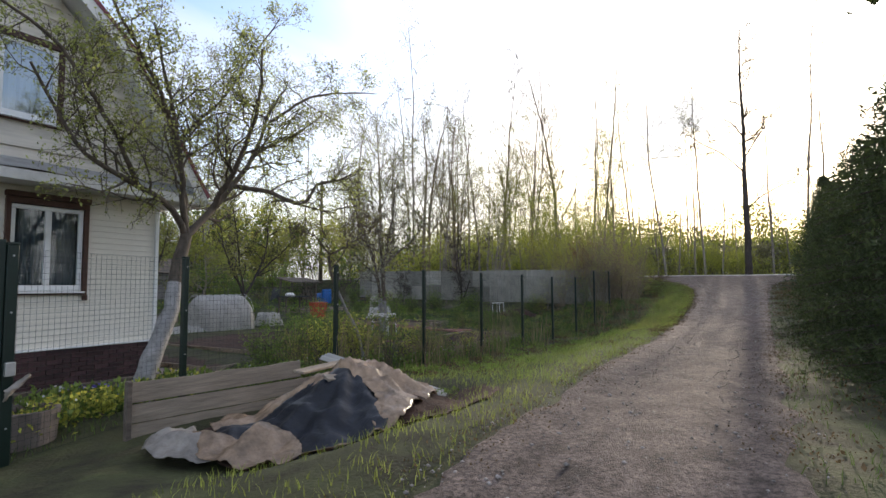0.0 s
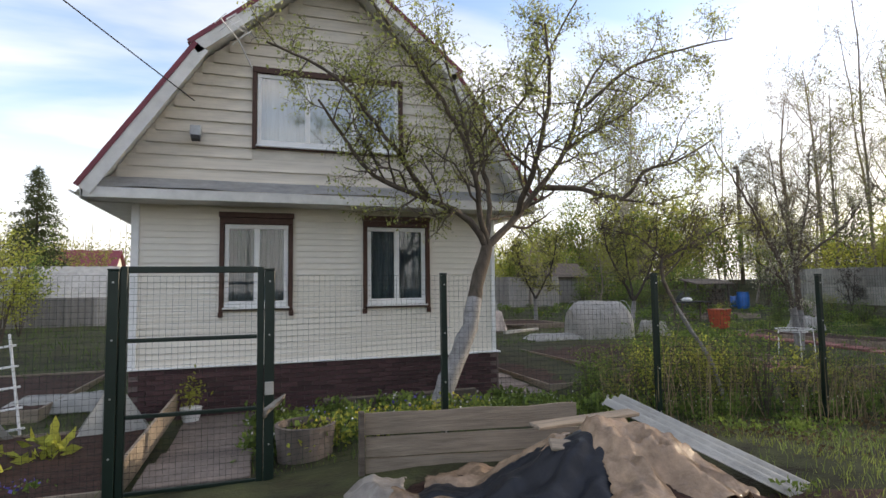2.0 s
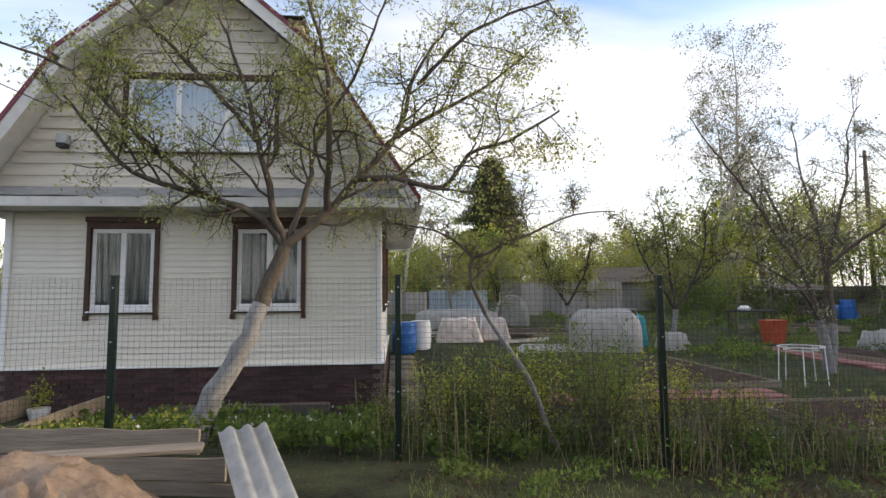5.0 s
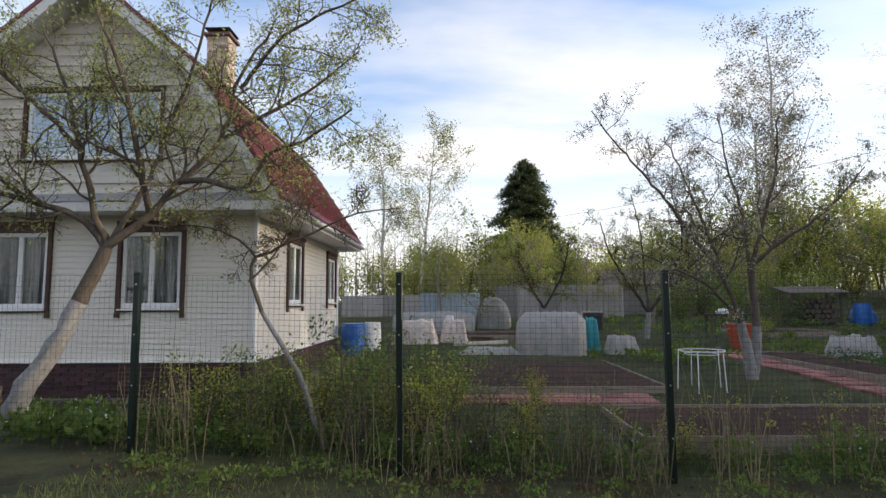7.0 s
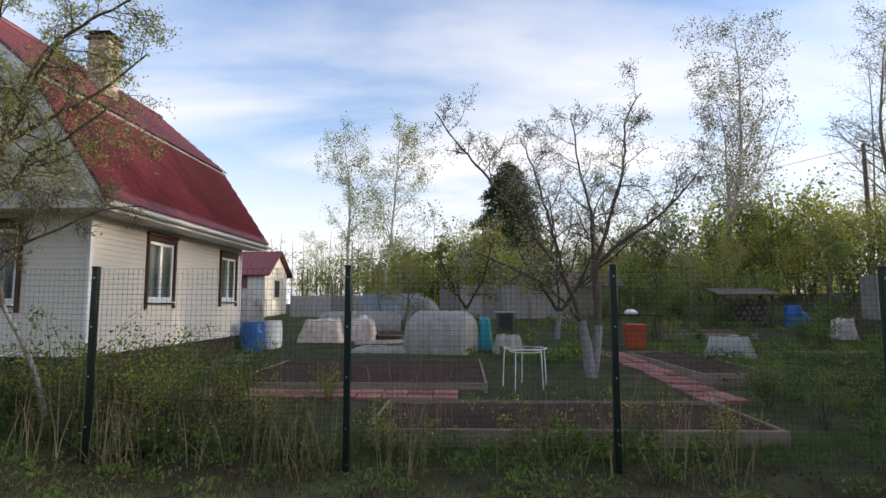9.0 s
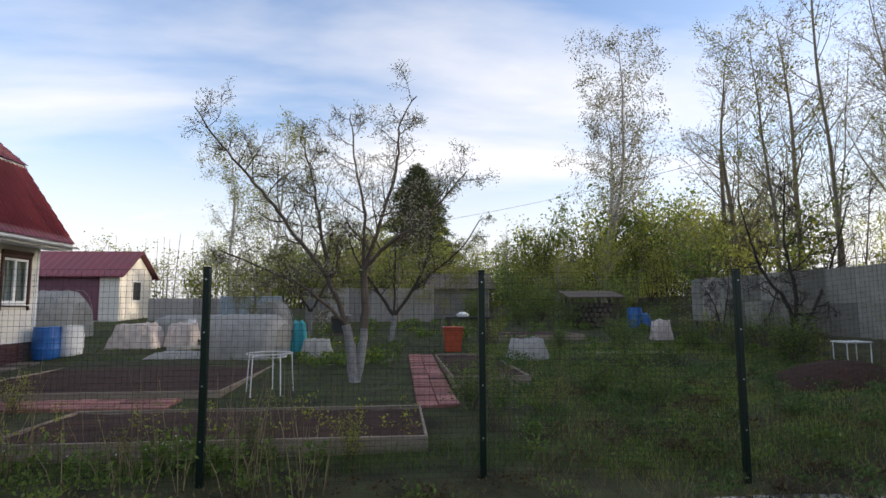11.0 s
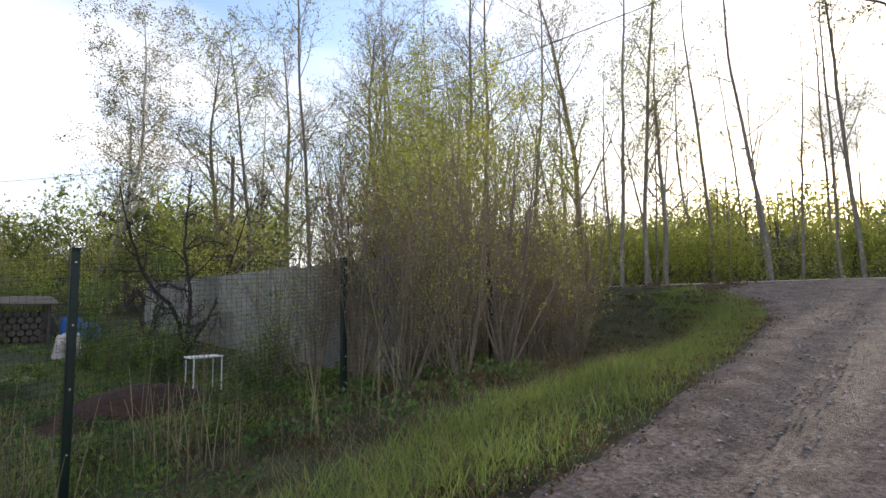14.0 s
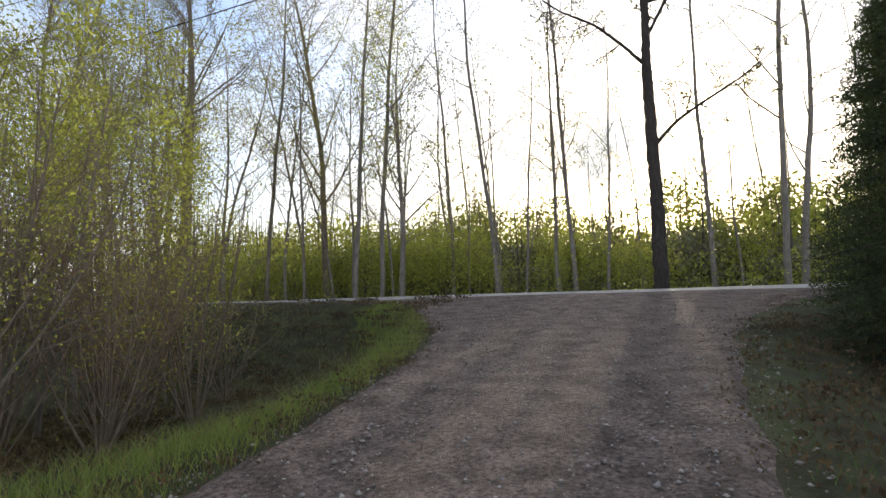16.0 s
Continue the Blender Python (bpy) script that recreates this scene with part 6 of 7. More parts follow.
cover("soil_mound", oval(4.09, 3.03, 1.4, 1.1), -0.05, 0.03, 3, M["soil"], "dark mound of soil under torn plastic sheets", step=0.06, category="soil mound")
cover("beige_sheet", [(4.34, 3.41), (4.44, 3.95), (4.89, 3.60), (5.09, 3.00), (5.20, 2.47), (4.74, 2.21), (4.19, 2.11), (3.74, 2.03), (3.34, 2.01), (3.64, 2.23), (3.94, 2.43), (4.11, 2.83), (4.00, 3.13)], 0.06, 0.17, 5, M["film"], "crumpled brown-beige plastic sheet over the heap")
cover("beige_sheet", [(4.40, 4.00), (4.44, 3.35), (4.04, 3.03), (3.59, 3.45), (3.16, 3.67), (3.39, 4.03), (3.74, 4.20)], 0.075, 0.13, 9, M["film"], "crumpled beige plastic sheet hanging down to the planks")
cover("black_sheet", [(4.24, 3.00), (4.04, 2.39), (3.64, 2.03), (3.24, 2.03), (2.89, 2.95), (2.94, 3.50), (3.34, 3.71), (4.09, 3.21)], 0.04, 0.11, 8, M["black_film"], "black plastic sheet on the front of the heap")
cover("torn_film", [(2.99, 3.70), (3.09, 3.25), (3.22, 3.00), (3.20, 2.73), (3.09, 2.45), (3.24, 2.07), (2.99, 2.20), (2.72, 2.70), (2.64, 3.15), (2.79, 3.45)], 0.085, 0.18, 12, M["film"], "torn scraps of beige plastic on the ground", jag=0.035, peak=(3.12, 2.91, 0.16))
cover("pale_bag", [(2.59, 3.35), (2.74, 3.15), (2.99, 3.45), (3.04, 3.85), (2.84, 4.05), (2.59, 3.85)], 0.05, 0.2, 15, M["bag"], "crumpled whitish plastic bag before the planks", jag=0.03)
cover("earth_patch", oval(4.49, 2.40, 1.5, 0.72), -0.02, 0.05, 19, M["soil"], "bare trodden earth around the heap", step=0.06, jag=0.05, category="earth patch")

# plank wall that holds the heap
rng = random.Random(201)
for k, (zb, hh) in enumerate(((0.02, 0.2), (0.235, 0.17), (0.42, 0.19))):
    L = 2.5 - 0.25 * k
    b = Build()
    v, n = [], 24
    for i in range(n + 1):
        x = L * i / n
        lo, hi = zb + 0.012 * noise.noise((x * 2, k, 1)), zb + hh + 0.014 * noise.noise((x * 2.4, k, 5))
        v += [(x, 0, lo), (x, 0.035, lo), (x, 0.035, hi), (x, 0, hi)]
    f = [(4 * i + a, 4 * i + 4 + a, 4 * i + 4 + (a + 1) % 4, 4 * i + (a + 1) % 4) for i in range(n) for a in range(4)] + [(0, 1, 2, 3), (4 * n + 3, 4 * n + 2, 4 * n + 1, 4 * n)]
    b.add(v, f)
    o = b.ob("plank", M["wood"])
    o.location = (2.86, 4.47 + rng.uniform(-0.01, 0.01), 0.1)
    o.rotation_euler = (radians(-4), 0, radians(-9 + rng.uniform(-1, 1)))
    tagged(o, "weathered grey plank of the low wall at the heap", "plank", "planks at the heap")
tagged(Build().box((2.80, 4.43, 0.0), (2.85, 4.49, 0.74)).ob("stake", M["old_wood"]), "wooden stake that holds the planks", "stake")
corrugated("slate_sheet", (5.2, 4.15, 0.74), 1.95, 0.36, (0, radians(17), radians(-65)), M["slate"], "long strip of grey corrugated roofing leaning on the heap")
for at, L, w, rot in (((3.99, 3.43, 0.74), 1.1, 0.14, (0.1, 0.02, 0.2)), ((4.59, 2.77, 0.72), 0.75, 0.08, (0.2, 0.55, -0.75)), ((3.86, 2.95, 0.74), 0.42, 0.12, (0.3, 0.1, -0.3))):
    o = Build().box((0, -w / 2, -0.015), (L, w / 2, 0.015)).ob("plank", M["wood"])
    o.location, o.rotation_euler = at, rot
    tagged(o, "loose weathered plank lying on the heap", "plank", "planks at the heap")

# ---- things in the garden ----
def barrel(at, r, h, material, label):
    b = empty("barrel", at, label, "barrel")
    pts = [(0, 0, h * k / 12) for k in range(13)]
    rad = [r * (1 + 0.05 * math.sin(math.pi * k / 12) + (0.035 if k in (4, 8) else 0) - (0.05 if k in (0, 12) else 0)) for k in range(13)]
    Build().tube(pts, rad, 24).ob("body", material, b, smooth=False)
    Build().tube([(0, 0, h), (0, 0, h + 0.03)], r * 1.0, 24).ob("lid", material, b)
    for k in (4, 8):
        Build().tube([(0, 0, h * k / 12 - 0.015), (0, 0, h * k / 12 + 0.015)], r * 1.075, 24).ob("hoop", material, b)
    return b


barrel((6.66, 15.75, ground(6.66, 15.75) - 0.01), 0.34, 0.85, M["blue"], "blue plastic water barrel at the house corner")
barrel((7.15, 16.0, ground(7.15, 16.0) - 0.01), 0.28, 0.8, M["white"], "white plastic barrel beside the blue one")


def tunnel(name, x, y, length, r, h, label, rot=0.0, hoops=6):
    """A low greenhouse: film over bent hoops, closed at both ends."""
    g = empty(name, (x, y, ground(x, y) - 0.02), label, "greenhouse")
    g.rotation_euler = (0, 0, rot)
    n, m = 40, 20
    v = []
    for i in range(n + 1):
        u = -length / 2 + length * i / n
        near = abs(((u + length / 2) / (length / hoops) + 0.5) % 1 - 0.5) * 2
        for j in range(m + 1):
            a = math.pi * j / m
            end_ = 1 - 0.22 * max(0.0, abs(u) / (length / 2) - 0.72) ** 1.5 / 0.148
            k = (1 - 0.012 * near * math.sin(a) + 0.02 * noise.noise((u * 3, a * 3, x))) * end_
            v.append((u, -r * math.cos(a) * k, h * math.sin(a) ** 0.75 * k))
    f = [(i * (m + 1) + j, i * (m + 1) + j + 1, (i + 1) * (m + 1) + j + 1, (i + 1) * (m + 1) + j) for i in range(n) for j in range(m)]
    b = Build().add(v, f)
    for e in (0, n):
        b.f.append(tuple(e * (m + 1) + j for j in (range(m + 1) if e == 0 else range(m, -1, -1))))
    b.ob("film", M["white_film"], g, smooth=False)
    for i in range(hoops + 1):
        u = (-length / 2 + length * i / hoops) * 0.9
        Build().tube([(u, -r * 1.01 * math.cos(math.pi * j / 14), h * 1.015 * math.sin(math.pi * j / 14) ** 0.75) for j in range(15)], 0.006, 5).ob("hoop", M["metal"], g)
    return g


tunnel("greenhouse", 12.3, 15.0, 1.85, 0.8, 1.15, "low hoop greenhouse under whitish film", radians(-12), 7)
tunnel("cold_frame", 8.8, 21.5, 3.2, 0.55, 0.75, "long low tunnel of white film over a bed", radians(4), 7)
tunnel("greenhouse", 11.2, 22.4, 1.3, 0.7, 1.25, "small rounded greenhouse of white film", radians(80), 4)
tunnel("greenhouse", 3.6, 20.5, 2.8, 1.0, 1.7, "hoop greenhouse of whitish film behind the house", radians(0), 6)


def draped(name, x, y, w, d, h, seed, material, label, category="cover"):
    """A box-like thing under a slack sheet."""
    v, n = [], 18
    for j in range(n + 1):
        for i in range(n + 1):
            a, c = i / n * 2 - 1, j / n * 2 - 1
            k = min(1, 4.5 * (1 - max(abs(a), abs(c))))
            px, py = x + a * w / 2 * (1.0 + 0.12 * (1 - k)), y + c * d / 2 * (1.0 + 0.12 * (1 - k))
            v.append((px + 0.04 * noise.noise((a * 4, c * 4, seed)), py + 0.04 * noise.noise((a * 4, c * 4, seed + 5)), ground(x, y) + h * k * (1 + 0.18 * noise.noise((a * 2, c * 2, seed + 2))) + 0.03 * noise.noise((a * 7, c * 7, seed)) * k + 0.005))
    f = [(j * (n + 1) + i, j * (n + 1) + i + 1, (j + 1) * (n + 1) + i + 1, (j + 1) * (n + 1) + i) for j in range(n) for i in range(n)]
    return tagged(fast(name, v, f, material, smooth=True), label, category)


draped("cold_frame", 14.1, 14.6, 0.75, 0.6, 0.45, 3, M["white_film"], "box covered with crumpled pale film")
draped("film_sheet", 10.6, 14.9, 1.5, 1.0, 0.14, 7, M["white_film"], "sheet of white film laid over a bed")
draped("film_cover", 19.5, 13.6, 0.9, 0.7, 0.5, 11, M["white_film"], "heap under a greyish white film")
draped("cloth_cover", 25.2, 18.0, 0.6, 0.5, 0.62, 17, M["cloth"], "upright bundle under a faded pinkish cloth")
draped("cloth_cover", 8.4, 17.2, 1.3, 0.9, 0.7, 23, M["cloth"], "stack of planks under a pale faded cloth")
draped("cloth_cover", 9.6, 17.5, 0.8, 0.8, 0.65, 29, M["cloth"], "heap under a faded striped cloth")
draped("dark_tarpaulin", 25.6, 25.4, 1.6, 1.2, 0.8, 31, M["dark"], "dark heap of old boards under a tarpaulin", "junk")
draped("blue_tarp", 27.0, 23.6, 0.75, 0.7, 0.55, 37, M["blue"], "heap under a bright blue tarpaulin", "tarpaulin")
for k, (x, y, rz_) in enumerate(((7.6, 17.2, 0.1), (7.7, 17.5, 0.2), (7.5, 17.8, 0.05), (24.6, 26.3, 0.2), (25.4, 26.4, -0.1), (7.7, 17.35, -0.12), (7.9, 17.0, 0.3), (8.8, 17.9, -0.2))):
    o = Build().box((0, -0.1, 0), (2.1, 0.1, 0.05)).ob("plank", M["old_wood"])
    o.location, o.rotation_euler = (x, y, ground(x, y) + 0.02 + (0.8 if k in (3, 4) else 0.055 * (k % 5))), (0, 0.02, rz_)
    tagged(o, "old dark plank of a lumber stack", "plank", "stacked planks")


def tent(x, y, w, h, rot, label):
    """A small pointed cover of white cloth over sticks."""
    t = empty("plant_cover", (x, y, ground(x, y)), label, "plant cover", "white plant covers")
    t.rotation_euler = (0, 0, rot)
    n = 10
    v, f = [], []
    for i in range(n + 1):
        for j in range(n + 1):
            s, u = i / n, j / n
            v.append(((u - 0.5) * w * (1 - 0.85 * s), -0.25 + 0.28 * s + 0.02 * math.sin(u * 9), h * s))
    f = [(i * (n + 1) + j, i * (n + 1) + j + 1, (i + 1) * (n + 1) + j + 1, (i + 1) * (n + 1) + j) for i in range(n) for j in range(n)]
    v2 = [(x_, -y_ + 0.06, z_) for x_, y_, z_ in v]
    Build().add(v, f).ob("front_cloth", M["white_film"], t, smooth=True)
    Build().add(v2, f).ob("back_cloth", M["white_film"], t, smooth=True)
    Build().tube([(0, 0.03, -0.05), (0, 0.03, h + 0.03)], 0.01, 5).ob("stick", M["old_wood"], t)


tent(0.15, 7.9, 1.0, 0.72, 0.2, "white cloth cover peaked over a young plant")
tent(-1.25, 7.7, 0.8, 0.6, -0.2, "white cloth cover peaked over a young plant")
tagged(draped("film_sheet", -1.2, 10.6, 1.6, 1.2, 0.16, 41, M["white_film"], "white film laid over a bed beside the house"))


def stool(x, y, r, h, label, legs=5):
    s = empty("plant_stand", (x, y, ground(x, y)), label, "plant stand")
    ring = [(r * math.cos(a), r * math.sin(a), h) for a in [2 * math.pi * k / 20 for k in range(21)]]
    Build().tube(ring, 0.012, 5, cap=False).ob("ring", M["white"], s)
    Build().tube([(p[0] * 0.75, p[1] * 0.75, h - 0.06) for p in ring], 0.009, 5, cap=False).ob("ring", M["white"], s)
    for k in range(legs):
        a = 2 * math.pi * (k + 0.3) / legs
        Build().tube([(r * math.cos(a), r * math.sin(a), h), (r * 1.1 * math.cos(a), r * 1.1 * math.sin(a), -0.05)], 0.011, 5).ob("leg", M["white"], s)


stool(14.0, 9.5, 0.38, 0.68, "white metal bush support with thin legs")
t = empty("garden_table", (25.9, 10.8, ground(25.9, 10.8)), "small white garden table on thin legs", "table")
Build().box((-0.3, -0.22, 0.62), (0.3, 0.22, 0.65)).ob("tabletop", M["white"], t)
for sx in (-1, 1):
    for sy in (-1, 1):
        Build().tube([(sx * 0.27, sy * 0.19, 0.62), (sx * 0.27, sy * 0.19, -0.05)], 0.014, 6).ob("leg", M["white"], t)
tr = empty("garden_trellis", (-1.1, 8.2, ground(-1.1, 8.2)), "white wooden ladder trellis standing in the bed", "trellis")
for sx in (-1, 1):
    Build().box((sx * 0.13 - 0.016, -0.012, -0.1), (sx * 0.13 + 0.016, 0.012, 1.45), Matrix.Rotation(-0.12, 4, "Y")).ob("rail", M["white"], tr)
for k in range(5):
    Build().box((-0.2, -0.028, 0.2 + 0.27 * k), (0.2, -0.0125, 0.23 + 0.27 * k), Matrix.Rotation(-0.12, 4, "Y")).ob("rung", M["white"], tr)
# orange bin with a dark board on it
bn = empty("rubbish_bin", (17.8, 15.6, ground(17.8, 15.6)), "faded orange plastic bin", "bin")
Build().add([(-0.22, -0.2, 0), (0.22, -0.2, 0), (0.22, 0.2, 0), (-0.22, 0.2, 0), (-0.28, -0.26, 0.66), (0.28, -0.26, 0.66), (0.28, 0.26, 0.66), (-0.28, 0.26, 0.66)], [(3, 2, 1, 0), (0, 1, 5, 4), (1, 2, 6, 5), (2, 3, 7, 6), (3, 0, 4, 7), (4, 5, 6, 7)]).ob("body", M["orange"], bn)
Build().box((-0.3, -0.28, 0.661), (0.3, 0.28, 0.7)).ob("rim", M["orange"], bn)
wb = empty("work_bench", (18.4, 17.8, ground(18.4, 17.8)), "dark plank bench with a white basin on it", "bench")
Build().box((-0.6, -0.3, 0.78), (0.9, 0.3, 0.83)).ob("top", M["dark"], wb)
for x in (-0.5, 0.8):
    for y in (-0.22, 0.22):
        Build().box((x - 0.03, y - 0.03, -0.05), (x + 0.03, y + 0.03, 0.78)).ob("leg", M["old_wood"], wb)
tagged(Build().tube([(18.35, 17.8, ground(18.4, 17.8) + 0.83), (18.35, 17.8, ground(18.4, 17.8) + 0.9), (18.35, 17.8, ground(18.4, 17.8) + 0.99)], [0.18, 0.22, 0.1], 16).ob("basin", M["white"], smooth=True), "white enamel basin turned over on the bench", "basin")
draped("plastic_sack", 13.5, 15.4, 0.36, 0.34, 0.85, 43, M["teal"], "turquoise plastic sack leaning beside the hoop greenhouse", "sack")
barrel((9.45, 18.6, ground(9.45, 18.6) - 0.01), 0.14, 0.75, M["white"], "narrow white canister standing among the beds")
for x, y, L, rz_ in ((7.3, 19.0, 3.0, 0.03), (7.6, 18.2, 2.6, 0.22), (9.6, 16.3, 1.9, 0.5)):
    o = Build().box((0, -0.06, 0), (L, 0.06, 0.1)).ob("beam", M["slate"])
    o.location, o.rotation_euler = (x, y, ground(x + L / 2, y) + 0.03), (0, 0, rz_)
    tagged(o, "pale weathered beam lying between the beds", "beam", "pale beams between the beds")


def hutch(x, y, w, h, label):
    """A small wooden box on legs with an overhanging flat lid."""
    b = empty("hutch", (x, y, ground(x, y)), label, "hutch")
    Build().box((-w / 2, -w / 2, 0.2), (w / 2, w / 2, h), c=0.01).ob("body", M["old_wood"], b)
    Build().box((-w / 2 - 0.08, -w / 2 - 0.08, h + 0.002), (w / 2 + 0.08, w / 2 + 0.08, h + 0.05), c=0.01).ob("lid", M["slate"], b)
    Build().box((-w / 2 + 0.06, -w / 2 - 0.015, 0.3), (w / 2 - 0.06, -w / 2 - 0.003, h - 0.08)).ob("door", M["dark"], b)
    for sx in (-1, 1):
        for sy in (-1, 1):
            Build().box((sx * (w / 2 - 0.04) - 0.025, sy * (w / 2 - 0.04) - 0.025, -0.05), (sx * (w / 2 - 0.04) + 0.025, sy * (w / 2 - 0.04) + 0.025, 0.199)).ob("leg", M["old_wood"], b)


hutch(14.3, 18.4, 0.55, 0.85, "small dark wooden hutch with a pale flat lid")


def wood_store(x, y, w, d, label):
    """A lean-to on four posts with stacked logs under a tilted roof."""
    b = empty("wood_store", (x, y, ground(x, y)), label, "wood store")
    for sx in (-1, 1):
        for sy, h in ((-1, 1.25), (1, 1.5)):
            Build().box((sx * w / 2 - 0.05, sy * d / 2 - 0.05, -0.1), (sx * w / 2 + 0.05, sy * d / 2 + 0.05, h)).ob("post", M["old_wood"], b)
    Build().box((-w / 2 - 0.25, -d / 2 - 0.25, 0), (w / 2 + 0.25, d / 2 + 0.25, 0.06), Matrix.Translation((0, 0, 1.4)) @ Matrix.Rotation(0.2, 4, "X")).ob("roof", M["old_wood"], b)
    rr = random.Random(47)
    for r in range(5):
        for k in range(int(w / 0.24)):
            px, pz = -w / 2 + 0.16 + 0.24 * k + (0.12 if r % 2 else 0), 0.12 + 0.21 * r
            if px < w / 2 - 0.12:
                Build().tube([(px, -d / 2 + rr.uniform(0.02, 0.12), pz), (px, d / 2 - 0.1, pz)], rr.uniform(0.095, 0.118), 9).ob("log", M["bark"], b)


wood_store(24.7, 23.4, 2.0, 0.9, "dark old lean-to with stacked firewood under a dark plank roof")
barrel((26.3, 22.6, ground(26.4, 23.0) - 0.01), 0.3, 0.85, M["blue"], "blue plastic barrel beside the firewood")
# plank landing over the pond and its water
pd = empty("landing", (22.5, 14.9, 0.16), "low plank landing at the edge of the pond", "landing")
for k in range(4):
    Build().box((-1.3, -0.3 + k * 0.17, 0.05), (1.5, -0.3 + k * 0.17 + 0.16, 0.09)).ob("plank", M["wood"], pd)
for x in (-1.1, 1.3):
    Build().box((x - 0.05, -0.25, -0.6), (x + 0.05, 0.3, 0.045)).ob("bearer", M["old_wood"], pd)
wv = [(22.3 + 1.7 * math.cos(a) * r, 12.6 + 1.1 * math.sin(a) * r, -0.1) for r in (0.001, 1.0) for a in [2 * math.pi * k / 28 for k in range(28)]]
tagged(fast("pond_water", wv, [(k, (k + 1) % 28, 28 + (k + 1) % 28, 28 + k) for k in range(28)], M["water"]), "dark still water of a small pond", "water", kind="structure")
wv = [(19.4 + 1.6 * math.cos(a) * r, 4.0 + 0.36 * math.sin(a) * r, -0.1) for r in (0.001, 1.0) for a in [2 * math.pi * k / 28 for k in range(28)]]
tagged(fast("ditch_water", wv, [(k, (k + 1) % 28, 28 + (k + 1) % 28, 28 + k) for k in range(28)], M["water"]), "still water in the roadside ditch", "water", kind="structure")

# planters by the gate
tb = empty("planter", (2.42, 5.5, 0.05), "round grey concrete planter with dark soil", "planter")
Build().tube([(0, 0, 0), (0, 0, 0.2), (0, 0, 0.4)], [0.27, 0.29, 0.31], 22, cap=False).ob("body", M["concrete"], tb).modifiers.new("thick", "SOLIDIFY").thickness = 0.035
Build().tube([(0, 0, 0.2), (0, 0, 0.33)], 0.26, 22).ob("soil", M["soil"], tb)
pt = empty("flower_pot", (1.0, 8.65, ground(1.0, 8.65) + 0.05), "white plastic flower pot with a young plant", "flower pot")
Build().tube([(0, 0, 0), (0, 0, 0.2)], [0.11, 0.16], 18).ob("pot", M["white"], pt)
flakes("plant", np.random.default_rng(3).normal(size=(160, 3)) * (0.08, 0.08, 0.13) + (0, 0, 0.4), 0.06, M["leaf_yellow"], pt)["kind"] = "stuff"
tagged(Build().box((2.9, 8.2, 0.02), (5.4, 8.35, 0.16), c=0.01).ob("kerb_log", M["old_wood"]), "old squared log at the foot of the plinth", "log")

# ---- fittings on the gable ----
lamp = empty("wall_lamp", (0.95, HY0 - 0.02, 4.33), "small grey box lamp on a bracket on the gable", "lamp")
Build().box((-0.07, -0.22, -0.02), (0.09, -0.06, 0.14)).ob("box", M["zinc"], lamp)
Build().box((-0.055, -0.235, -0.09), (0.075, -0.075, -0.021)).ob("hood", M["dark"], lamp)
Build().tube([(0.01, 0.0, 0.06), (0.01, -0.07, 0.06)], 0.015, 6).ob("bracket", M["metal"], lamp)
ant = empty("antenna", (1.55, RY0 + 0.05, 5.75), "small white television antenna below the roof edge", "antenna")
Build().tube([(0.25, 0.3, -0.25), (0.05, -0.1, 0.02), (-0.2, -0.35, 0.22)], 0.012, 5).ob("boom", M["white"], ant)
for k in range(4):
    p = Vector((0.05, -0.1, 0.02)).lerp(Vector((-0.2, -0.35, 0.22)), k / 3)
    Build().tube([p + Vector((-0.09, 0.09, -0.05)), p + Vector((0.09, -0.09, 0.05))], 0.008, 5).ob("element", M["white"], ant)


antenna = empty("antenna", (1.62, 8.45, 5.97), "small white wire antenna on an arm under the roof edge", "antenna")
Build().tube([(0.0, 0.0, 0.0), (0.15, 0.3, 0.04), (0.30, 0.68, 0.08)], 0.012, 6).ob("arm", M["metal"], antenna)
for k, (u, w) in enumerate(((-0.13, 0.13), (-0.05, 0.05), (0.1, -0.12))):
    Build().tube([(u - 0.07, -0.02, w - 0.06), (u + 0.08, -0.02, w + 0.05)], 0.009, 5).ob("rod", M["white"], antenna)
Build().tube([(-0.2, -0.02, 0.08), (0.16, -0.02, -0.16), (-0.06, -0.02, 0.19), (-0.2, -0.02, 0.08)], 0.008, 5).ob("frame", M["white"], antenna)


def rag(x, z, w):
    """A crumpled cloth tied on the gate post."""
    v = []
    for i in range(9):
        for j in range(7):
            u, t = i / 8, j / 6
            v.append((x + w * u, 4.90 - 0.03 * math.sin(3.1 * t) + 0.03 * noise.noise((u * 4, t * 4, 2)), z + 0.12 * u - 0.1 * t * (1 - 0.6 * u) + 0.03 * noise.noise((u * 5, t * 5, 8))))
    o = fast("rag", v, [(i * 7 + j, i * 7 + j + 1, i * 7 + j + 8, i * 7 + j + 7) for i in range(8) for j in range(6)], M["bag"])
    o.modifiers.new("thick", "SOLIDIFY").thickness = 0.008
    tagged(o, "pale rag tied round the gate post", "rag")


rag(2.0, 0.75, 0.19)


def cable(name, a, c, sag, label, r=0.009):
    a, c = Vector(a), Vector(c)
    pts = [a.lerp(c, k / 24) - Vector((0, 0, sag * 4 * (k / 24) * (1 - k / 24))) for k in range(25)]
    return tagged(Build().tube(pts, r, 5).ob(name, M["cable"]), label, "cable")


cable("power_cable", (0.95, 8.8, 4.83), (-8.6, -7.0, 8.15), 0.0, "black service cable from the eaves")
